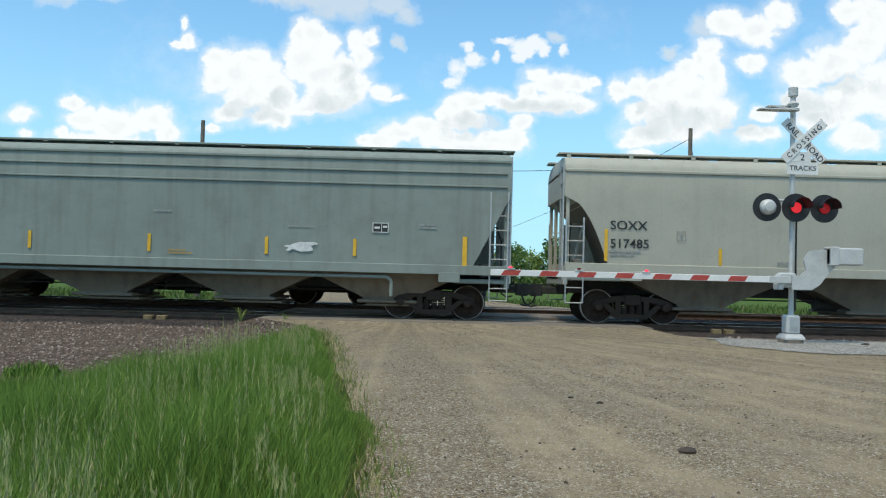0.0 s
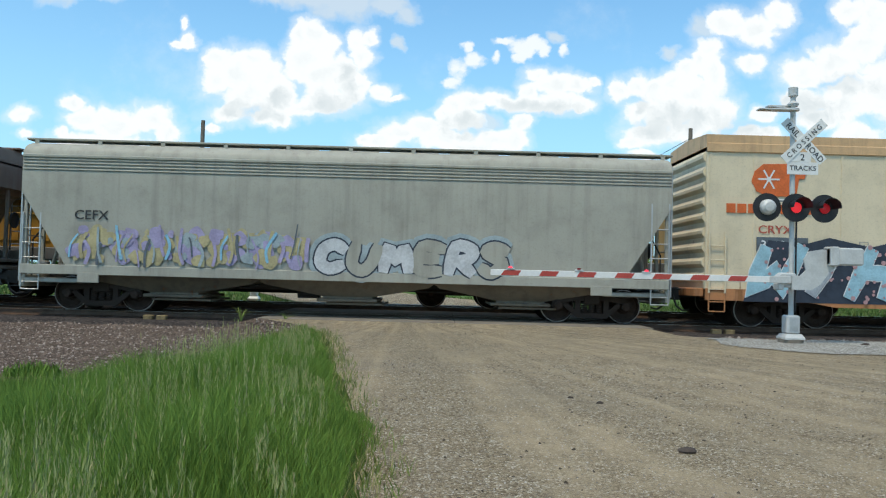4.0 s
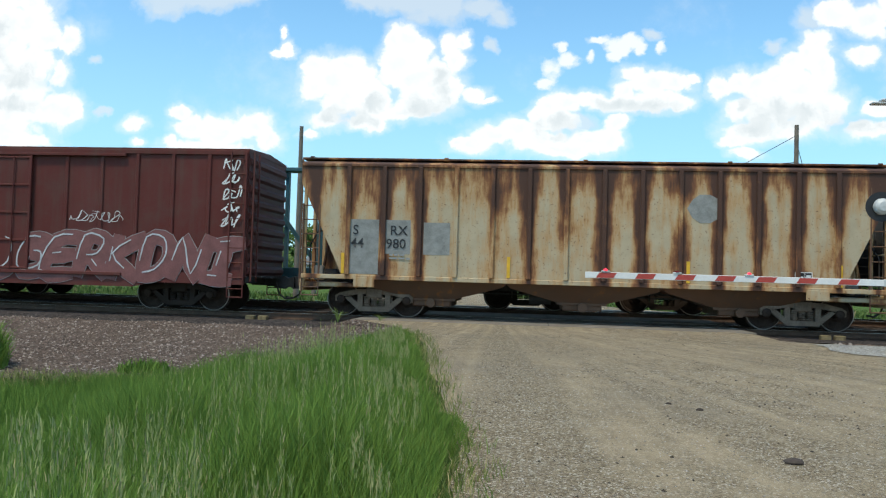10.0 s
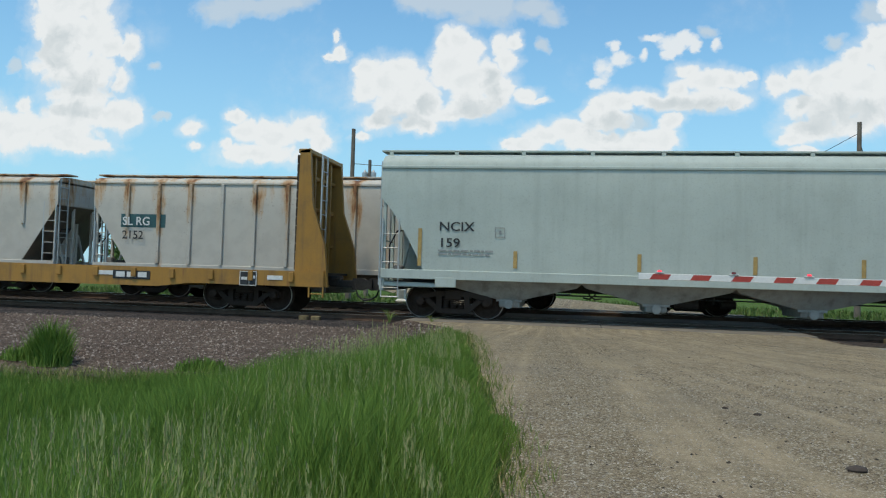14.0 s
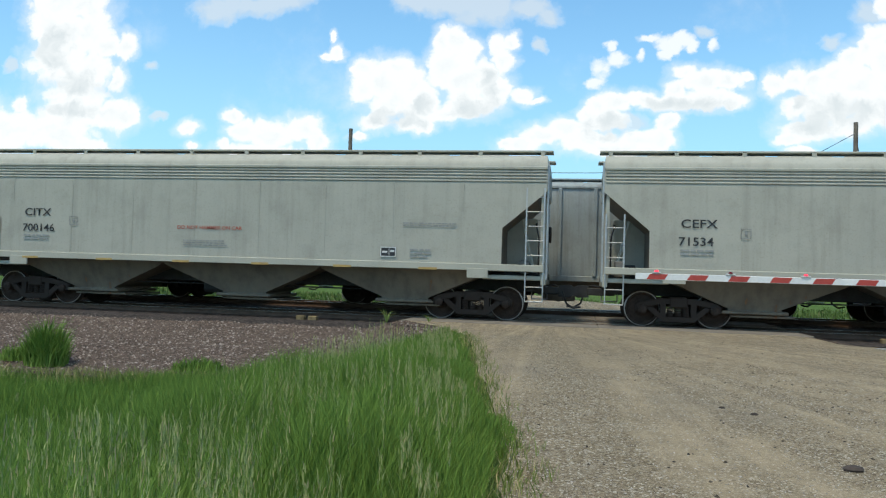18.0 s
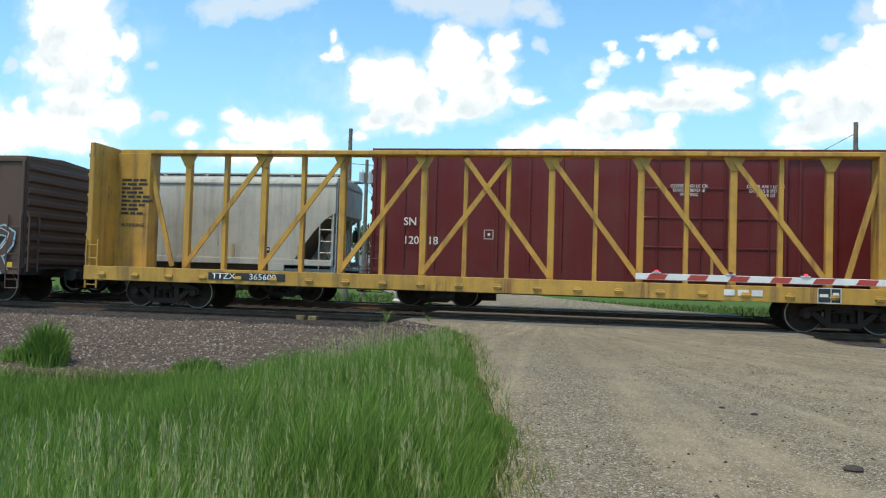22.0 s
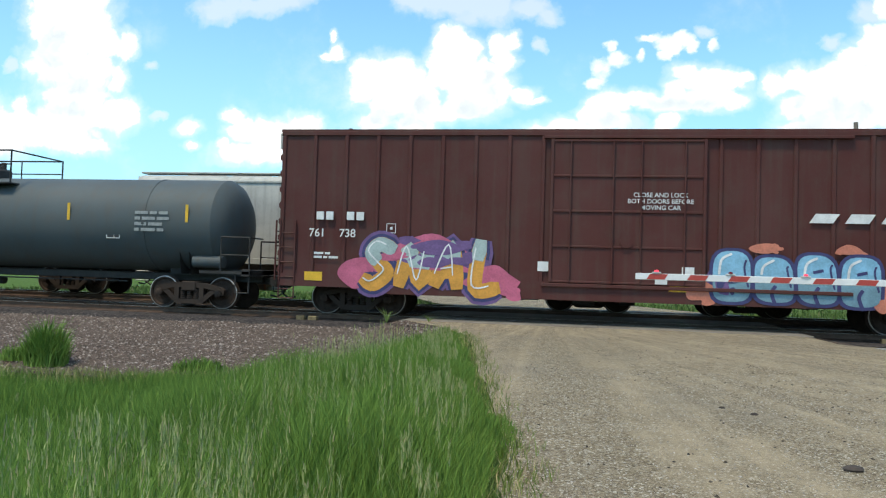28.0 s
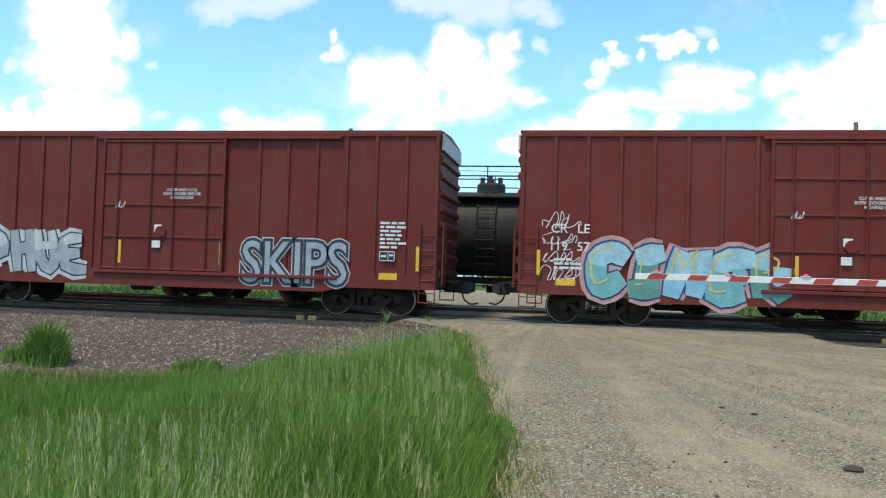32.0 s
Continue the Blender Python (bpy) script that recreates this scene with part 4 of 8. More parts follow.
GLYPHS = {"A": [[(.05, 0), (.45, 1), (.95, 0)], [(.22, .36), (.8, .36)]], "C": [[(.95, .85), (.55, 1), (.1, .75), (.1, .25), (.5, 0), (.95, .18)]],
          "D": [[(.1, 0), (.1, 1), (.6, .95), (.95, .55), (.7, .08), (.1, 0)]], "E": [[(.95, .95), (.12, .9), (.08, .05), (.95, .02)], [(.1, .5), (.8, .52)]],
          "G": [[(.9, .9), (.4, 1), (.08, .5), (.4, 0), (.9, .1), (.88, .48), (.55, .48)]], "H": [[(.12, 1), (.08, 0)], [(.9, 1), (.88, 0)], [(.1, .48), (.9, .55)]],
          "I": [[(.5, 1), (.45, 0)], [(.15, .97), (.85, 1)], [(.1, .03), (.85, .02)]], "K": [[(.12, 1), (.1, 0)], [(.92, 1), (.18, .48), (.98, 0)]],
          "L": [[(.15, 1), (.1, .05), (.95, .05)]], "M": [[(.05, 0), (.15, 1), (.5, .4), (.85, 1), (.95, 0)]], "N": [[(.1, 0), (.12, 1), (.85, 0), (.92, 1)]],
          "O": [[(.5, 1), (.08, .65), (.12, .2), (.5, 0), (.92, .3), (.88, .8), (.5, 1)]], "P": [[(.12, 0), (.1, 1), (.85, .88), (.8, .5), (.15, .42)]],
          "R": [[(.12, 0), (.1, 1), (.85, .88), (.75, .52), (.15, .45)], [(.4, .46), (.95, 0)]], "S": [[(.92, .85), (.45, 1), (.1, .75), (.5, .52), (.9, .3), (.5, 0), (.05, .12)]],
          "T": [[(.02, .92), (.98, .97)], [(.52, .95), (.45, 0)]], "U": [[(.1, 1), (.1, .3), (.5, 0), (.9, .3), (.9, 1)]], "W": [[(.05, 1), (.22, 0), (.5, .6), (.75, 0), (.98, 1)]]}


def piece(car, word, x0, x1, z0, z1, fills, line, seed, upper=None, shine=None, halo=None, fat=1.0, lean=.1, edge=.085, y=None, smooth=3, overlap=1.16, label="spray-painted graffiti letter"):
    """A sprayed word of fat interlocking letters: halo, outline, two-tone fill and a highlight for each."""
    rng = random.Random(seed)
    y = SKIN.get(car.name, -1.62) if y is None else y
    n, h = len(word), z1 - z0
    w = (x1 - x0) / n
    thick = min(w * .36, h * .27) * fat
    for i, letter in enumerate(word):
        if letter not in GLYPHS:
            continue
        cx, wide = x0 + w * (i + .5), w * overlap - thick
        top, bot = z1 - thick / 2 - h * rng.uniform(0, .12), z0 + thick / 2 + h * rng.uniform(0, .06)
        slant = lean * h + rng.uniform(-.08, .08) * w
        d = .001 * (i % 3)
        rims, backs, fronts, crowns, lights = Geo(), Geo(), Geo(), Geo(), Geo()
        for q, st in enumerate(GLYPHS[letter]):
            pts = []
            for u, v in st:
                u, v = u + rng.uniform(-.07, .07), v + rng.uniform(-.06, .06)
                pts.append(Vector((cx + wide * (u - .5) + slant * (v - .5), bot + (top - bot) * max(0, min(1, v)))))
            pts = curve_through(pts, smooth)
            a, b = (pts[1] - pts[0]).normalized() * thick * .3, (pts[-1] - pts[-2]).normalized() * thick * .3
            pts[0], pts[-1] = pts[0] - a, pts[-1] + b
            e = d + .0005 * q
            if halo:
                ribbon(rims, pts, thick + max(edge * 3.4, .32), y - .002 - e)
            ribbon(backs, pts, thick + edge * 1.7, y - .008 - e)
            ribbon(fronts, pts, thick, y - .015 - e)
            if upper:
                middle = bot + (top - bot) * rng.uniform(.42, .58)
                high = [p for p in pts if p.y > middle]
                if len(high) > 2:
                    ribbon(crowns, high, thick * .97, y - .021 - e)
            if shine:
                ribbon(lights, [p + Vector((-thick * .24, thick * .2)) for p in pts[1:-1]], max(.018, thick * .1), y - .027 - e)
        if halo:
            part("graffiti_ground", rims, halo, car, "sprayed background of a graffiti piece")
        part("graffiti_outline", backs, line, car)
        part("graffiti_letter", fronts, fills[i % len(fills)], car, label)
        if crowns.f:
            part("graffiti_letter", crowns, upper, car, label)
        if lights.f:
            part("graffiti_mark", lights, shine, car)


def dots(car, x0, x1, z0, z1, count, material, seed, size=.07, y=None):
    """Sprayed round bubbles strewn over a piece."""
    rng, g = random.Random(seed), Geo()
    y = SKIN.get(car.name, -1.62) if y is None else y
    for i in range(count):
        cx, cz, r = rng.uniform(x0, x1), rng.uniform(z0, z1), size * rng.uniform(.35, 1.1)
        g.add([(cx + math.cos(a) * r, y - .034 - .0001 * (i % 9), cz + math.sin(a) * r) for a in (2 * math.pi * k / 10 for k in range(10))], [tuple(range(10))])
    tagged(part("graffiti_dots", g, material, car, "pale sprayed bubbles"), kind="stuff")


def tag(car, x0, x1, z0, z1, material, seed, y=None, width=.03, turns=9, label="thin sprayed scrawl"):
    """A quick handwritten scrawl: loops, hooks and bars side by side, in one or more rows."""
    rng, g = random.Random(seed), Geo()
    y = SKIN.get(car.name, -1.62) if y is None else y
    rows = max(1, round((z1 - z0) / .4))
    h = (z1 - z0) / rows
    for r in range(rows):
        base, slope = z1 - h * (r + .85), rng.uniform(-.06, .1)
        n = max(3, min(turns, round((x1 - x0) / (h * .42))))
        w = (x1 - x0) / n
        pts = []
        for i in range(n):
            tall = rng.choice((.45, .55, .8, 1.0)) * h * .8
            for u, v in ((rng.uniform(-.3, .5), rng.uniform(-.1, .3)), (rng.uniform(-.1, .8), rng.uniform(.75, 1.1)), (rng.uniform(.1, 1.2), rng.uniform(.3, .7)), (rng.uniform(-.2, 1.0), rng.uniform(-.25, .15))):
                pts.append((x0 + w * (i + u) + .2 * tall * v, base + tall * v + slope * w * i))
        for k in range(0, len(pts) - 3, 7):
            ribbon(g, curve_through(pts[k:k + 8], 4), width * .62, y - .008 - .0006 * (k % 11))
        for k in range(max(1, n // 3)):
            a = x0 + (x1 - x0) * rng.random() * .8
            ribbon(g, [(a, base + h * rng.uniform(.3, .7)), (a + w * rng.uniform(.8, 1.6), base + h * rng.uniform(.3, .8))], width * .6, y - .02 - .001 * k)
    return part("graffiti_scrawl", g, material, car, label)


def data_plate(car, x, z, y=-1.62, w=.42, h=.26, dark="lettering_black"):
    p = part("data_panel", Geo().box(x, x + w, y - .006, y, z, z + h), dark, car, "black stencilled data panel with a pale rim")
    g = Geo()
    for a in ((x, x + w, z + h - .02, z + h), (x, x + w, z, z + .02), (x, x + .02, z, z + h), (x + w - .02, x + w, z, z + h), (x + w * .55, x + w * .58, z, z + h), (x + .05, x + w * .45, z + h * .4, z + h * .6), (x + w * .64, x + w * .9, z + h * .5, z + h * .7)):
        g.box(a[0], a[1], y - .009, y - .006, a[2], a[3])
    part("rim", g, "lettering_white", p)


def frame_mark(car, x, z, s, material, y=-1.62):
    g = Geo()
    for a in ((x, x + s, z + s * .93, z + s), (x, x + s, z, z + s * .07), (x, x + s * .07, z, z + s), (x + s * .93, x + s, z, z + s), (x + s * .4, x + s * .65, z + s * .35, z + s * .65)):
        g.box(a[0], a[1], y - .004, y, a[2], a[3])
    part("stencil", g, material, car, "small stencilled square")


def stripes(car, xs, z0, z1, material, y=-1.62, w=.085):
    for x in xs:
        part("reflector", Geo().box(x - w / 2, x + w / 2, y - .006, y, z0, z1), material, car, "yellow reflective strip")


# ---- covered hoppers ----


def hopper(label, half, paint_mat, *, cut=3.35, run=1.15, curve=0.5, bays=3, top=4.04, sill=1.36, sill_top=1.6, sill_mat=None, boards=True, ribs=0, rim=0.0,
           bay_mat=None, rail_mat="galv", w=1.6, belly=0.32, inset=1.95, posts=10, gate="round", roof_mat=None, group="freight cars in the nearer train", mouth=1.3, detail=True, board_z=4.56, drop=0.0):
    car = thing("covered_hopper", label, "freight car", group)
    bay_mat, sill_mat, roof_mat = bay_mat or "bay_grey", sill_mat or paint_mat, roof_mat or paint_mat

    foot = max(drop, sill_top)

    def end(z):
        """Reach of the body at height z: full under the roof, drawn in along the end opening, upright below its foot."""
        if z >= cut:
            return half
        return half - run * min(1, ((cut - z) / (cut - foot)) ** curve)
    zs = sorted({sill, sill_top, foot, *[sill_top + (cut - sill_top) * k / 9 for k in range(10)], top})
    rows = [(z, -end(z), end(z), w) for z in zs]
    rows += [(top + k * (board_z - top - .1), -half + .01 * i, half - .01 * i, w - d) for i, (k, d) in enumerate(((.3, .03), (.55, .1), (.75, .22), (.9, .42), (1.0, .8), (1.02, 1.25)))]
    body = Geo().levels(rows)
    part("body", body, paint_mat, car)
    part("roof_seam", Geo().box(-half, half, -w - .035, w + .035, top - .05, top + .035, .015), roof_mat, car)
    if rim:
        for k in range(4):
            z = top - .1 - k * .085
            part("bead", Geo().box(-half + .02, half - .02, -w - .02, -w + .03, z - .028, z + .028, .018), roof_mat, car)
    # ribs on the sides
    if ribs:
        for i in range(ribs):
            x = -half + 1.3 + (2 * half - 2.6) * i / (ribs - 1)
            lo = sill_top if abs(x) < half - run else 2.4
            for s in (-1, 1):
                part("side_post", Geo().box(x - .06, x + .06, min(s * (w - .01), s * (w + .07)), max(s * (w - .01), s * (w + .07)), lo, top - .04, .015), paint_mat, car)
    # side sill with its flange
    for s in (-1, 1):
        y0, y1 = sorted((s * (w - .12), s * (w + .03)))
        part("side_sill", Geo().box(-half + .05, half - .05, y0, y1, sill, sill_top, .012), sill_mat, car)
    # hopper bays
    inner = half - run - .35
    span = 2 * inner / bays
    for i in range(bays):
        c = -inner + span * (i + .5)
        g = Geo().levels([(sill + .05, c - span * .52, c + span * .52, w - .12), (sill - .12, c - span * .47, c + span * .47, w - .3), (belly + .22, c - mouth * .5, c + mouth * .5, 1.0), (belly + .16, c - mouth * .5, c + mouth * .5, 1.0)])
        b = part("hopper_bay", g, bay_mat, car, "dusty brown sloped discharge bay")
        if gate == "round":
            o = Geo().turned([(-1.15, .05), (-1.15, .12), (1.15, .12), (1.15, .05)], "y", (c, 0, belly + .1), 14)
            o.box(c - mouth * .4, c + mouth * .4, -.95, .95, belly, belly + .18, .03)
        else:
            o = Geo().box(c - mouth * .62, c + mouth * .62, -1.1, 1.1, belly + .08, belly + .17, .02)
            o.box(c - mouth * .45, c + mouth * .75, -1.0, 1.0, belly, belly + .06, .01)
        part("outlet_gate", o, bay_mat, b, "discharge gate")
    # roof boards, hatches
    if boards:
        for s in (-1, 1):
            g = Geo()
            g.box(-half - .12, half + .12, s * .95 - .26, s * .95 + .26, board_z - .05, board_z, .008)
            for k in range(posts + 1):
                x = -half + .15 + (2 * half - .3) * k / posts
                g.box(x - .055, x + .055, s * .95 - .24, s * .95 + .26 * (s if s < 0 else 1) * (1 if s > 0 else 1), top + .28, board_z - .03)
            part("running_board", g, roof_mat, car, "grated steel roof walkway on short posts")
        g = Geo()
        for k in range(bays * 3):
            c = -half + 1.0 + (2 * half - 2.0) * (k + .5) / (bays * 3)
            part("hatch", Geo().box(c - .7, c + .7, -.38, .38, board_z - .1, board_z + .02, .04), roof_mat, car)
    for s in (-1, 1):
        e = s * half
        # dirty slope sheet behind the end opening, the opening's shade put into its colour
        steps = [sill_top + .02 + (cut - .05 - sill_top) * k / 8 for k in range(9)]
        part("slope_sheet", Geo().rings([[(s * (end(z) + .004), -w + .03, z), (s * (end(z) + .004), w - .03, z), (s * (end(z) - .03), w - .03, z), (s * (end(z) - .03), -w + .03, z)] for z in steps]), "slope_dirt_shade", car, "grimy sloped end sheet, coloured darker for the shade there")
        # platform, end frame
        g = Geo().box(min(e, e - s * (run + .5)), max(e, e - s * (run + .5)), -w + .08, w - .08, sill - .22, sill - .1, .02)
        g.box(min(e, e - s * .12), max(e, e - s * .12), -w + .04, w - .04, sill - .34, sill - .02, .02)
        part("end_platform", g, sill_mat, car)
        g = Geo()
        for y in (-w + .1, -.55, .55, w - .1):
            g.box(e - s * .1 - .045, e - s * .1 + .045, y - .045, y + .045, sill - .1, min(cut, top) + .05, .01)
        for y0, y1 in ((-w + .1, -.5), (w - .1, .5)):
            g.tube((e - s * .1, y0, sill + 1.0), (e - s * .1, y1, sill + 1.0), .02, 6)
        g.tube((e - s * .35, -.6, sill), (e - s * (run * .6), -.6, cut - .7), .05, 6), g.tube((e - s * .35, .6, sill), (e - s * (run * .6), .6, cut - .7), .05, 6)
        part("end_frame", g, paint_mat, car)
        for y in (-w + .02, w - .02):
            a, b = sorted((e - s * .06, e - s * .52))
            ladder(car, a, b, sill - .05, cut + .1 if s > 0 else cut - .55, y, rail_mat)
            stirrup(car, a, b, .55, sill - .02, y, rail_mat)
        end_ladder(car, e + s * .02, -w + .1, -w + .55, sill - .2, top + .15, rail_mat)
        if s > 0:
            part("air_reservoir", Geo().turned([(-.55, .03), (-.5, .17), (-.42, .2), (.42, .2), (.5, .17), (.55, .03)], "y", (e - .62, -.2, sill + .14), 16), "dusty_grey", car, "dusty air reservoir on the end platform")
        else:
            part("brake_cylinder", Geo().turned([(-.3, .03), (-.28, .15), (.2, .15), (.24, .06), (.5, .05)], "x", (e + .65, -.75, sill + .12), 14), "black", car)
            part("brake_valve", Geo().box(e + .3, e + .55, -1.25, -1.0, sill - .05, sill + .35, .03), "dusty_grey", car, "control valve on the end platform")
        part("end_pipe", Geo().path([(e - s * .2, -1.3, sill - .05), (e - s * .2, -1.3, sill + .9), (e - s * .3, -.9, sill + 1.3), (e - s * .3, -.3, sill + 1.35)], .022, 6), "black", car)
        if detail:
            g = Geo().box(e - s * (run + .62) - .28, e - s * (run + .62) + .28, -w - .035, -w + .02, sill - .2, sill + .06, .01)
            part("jacking_pad", g, sill_mat, car)
    part("brake_wheel", Geo().turned([(half - .02, .22), (half + .03, .24), (half + .05, .22), (half, .2)], "x", (0, .75, sill + 1.1), 18), "black", car)
    for s in (-1, 1):
        part("slope_brace", Geo().box(*sorted((s * (half - .3), s * (half - run))), -.05, .05, sill - .1, cut - .6), paint_mat, car)
    gear(car, half, inset, sill)
    return car


# ---- box cars ----


def boxcar(label, half, paint_mat, *, top=4.95, floor=1.08, bottom=.62, door=(-1.9, 1.9), door_kind="plug", rib=1.05, w=1.6, end_mat=None, end_cap=None, low_ladder=True, inset=2.1,
           group="freight cars in the nearer train", post_mat=None, second=None, roof_mat=None):
    car = thing("boxcar", label, "freight car", group)
    SKIN[car.name] = -w - .052
    end_mat, roof_mat = end_mat or paint_mat, roof_mat or paint_mat
    part("body", Geo().box(-half + .06, half - .06, -w, w, floor, top - .06, .015), paint_mat, car)
    part("roof", Geo().rings([[(x, -w - .04, top - .1), (x, w + .04, top - .1), (x, w + .04, top - .03), (x, 0, top + .07), (x, -w - .04, top - .03)] for x in (-half, half)]), roof_mat, car)
    g = Geo()
    k = int(2 * half / 1.2)
    for i in range(1, k):
        x = -half + 2 * half * i / k
        g.rings([[(x + d, -w, top - .02), (x + d, 0, top + .085), (x + d, w, top - .02), (x + d, 0, top + .06)] for d in (-.04, .04)])
    part("roof_rib", g, roof_mat, car)
    # side posts
    x = -half + .1
    n = round((2 * half - .2) / rib)
    for i in range(n + 1):
        x = -half + .1 + (2 * half - .2) * i / n
        if door[0] - .15 < x < door[1] + .15:
            continue
        for s in (-1, 1):
            part("side_post", Geo().box(x - .055, x + .055, min(s * (w - .005), s * (w + .045)), max(s * (w - .005), s * (w + .045)), floor + .02, top - .12, .018), paint_mat, car)
    for s in (-1, 1):
        y0, y1 = sorted((s * (w - .02), s * (w + .05)))
        sill = Geo().plate([(-half + .05, floor + .1), (half - .05, floor + .1), (half - .05, bottom + .14), (half - 2.6, bottom + .14), (half - 3.2, bottom), (-half + 3.2, bottom), (-half + 2.6, bottom + .14), (-half + .05, bottom + .14)], y0, y1)
        part("side_sill", sill, paint_mat, car)
        part("top_chord", Geo().box(-half + .02, half - .02, y0, y1, top - .2, top - .08, .01), paint_mat, car)
        # door
        for n, (d0, d1) in enumerate([door] if not second else [door, second]):
            d = part("door", Geo().box(d0, d1, *sorted((s * (w + .01), s * (w + .075))), floor + .06, top - .3, .02), paint_mat, car)
            lo, hi = floor + .1, top - .34
            count = 4 if door_kind == "plug" else 16
            for i in range(count + 1):
                z = lo + (hi - lo) * i / count
                part("door_rib", Geo().box(d0 + .05, d1 - .05, *sorted((s * (w + .07), s * (w + .105))), z - .03, z + .03, .01), paint_mat, d)
            for x in (d0 + .02, d1 - .02):
                part("door_post", Geo().box(x - .04, x + .04, *sorted((s * (w + .06), s * (w + .12))), lo - .03, hi + .05, .01), paint_mat, d)
            if door_kind == "plug":
                c = (d0 + d1) / 2
                for x in (c - .35, c + .35, d0 + .5, d1 - .5):
                    part("lock_rod", Geo().tube((x, s * (w + .13), lo), (x, s * (w + .13), hi), .022, 6), paint_mat, d)
                part("door_gear", Geo().turned([(s * (w + .1), .02), (s * (w + .1), .16), (s * (w + .14), .16), (s * (w + .14), .02)], "y", (c, 0, floor + 1.15), 14), paint_mat, d, "round door-locking gear")
            a, b = d0 - .2, d1 + (d1 - d0) * .9
            part("door_track", Geo().box(a, min(b, half - .5), *sorted((s * (w + .03), s * (w + .12 + .006 * n))), floor - .04 - .006 * n, floor + .05 + .006 * n, .01), paint_mat, car)
            part("door_track", Geo().box(a, min(b, half - .5), *sorted((s * (w + .03), s * (w + .11 + .006 * n))), top - .28 - .006 * n, top - .2 + .006 * n, .01), paint_mat, car)
    for s in (-1, 1):
        e = s * half
        panel = part("end_panel", Geo().box(min(e - s * .08, e - s * .02), max(e - s * .08, e - s * .02), -w + .02, w - .02, floor, top - .1), end_mat, car, "corrugated end wall")
        rows = 9
        for i in range(rows):
            z = floor + .2 + (top - floor - .55) * i / (rows - 1)
            part("end_rib", Geo().rings([[(e - s * .06, y, z - .16), (e + s * .05, y, z - .05), (e + s * .05, y, z + .05), (e - s * .06, y, z + .16)] for y in (-w + .08, w - .08)]), end_mat, panel)
        if end_cap:
            part("end_band", Geo().box(min(e, e + s * .06), max(e, e + s * .06), -w + .05, w - .05, top - .55, top - .12, .01), end_cap, car, "pale upper end panel")
        part("end_sill", Geo().box(min(e - s * .2, e + s * .02), max(e - s * .2, e + s * .02), -w + .1, w - .1, .8, floor + .05, .02), "black", car)
        hi = floor + 1.55 if low_ladder else top - .1
        a, b = sorted((e - s * .07, e - s * .5))
        for y in (-w - .06, w + .06):
            ladder(car, a, b, floor - .1, hi, y, paint_mat, .4)
            stirrup(car, a, b, .42, floor - .08, y, paint_mat)
        end_ladder(car, e + s * .1, -w + .08, -w + .5, floor - .1, hi, paint_mat)
        g = Geo().box(min(e, e + s * .5), max(e, e + s * .5), -.9, .9, floor + .0, floor + .03)
        part("crossover_platform", g, "black", car)
    gear(car, half, inset, floor)
    return car


# ---- the other cars ----


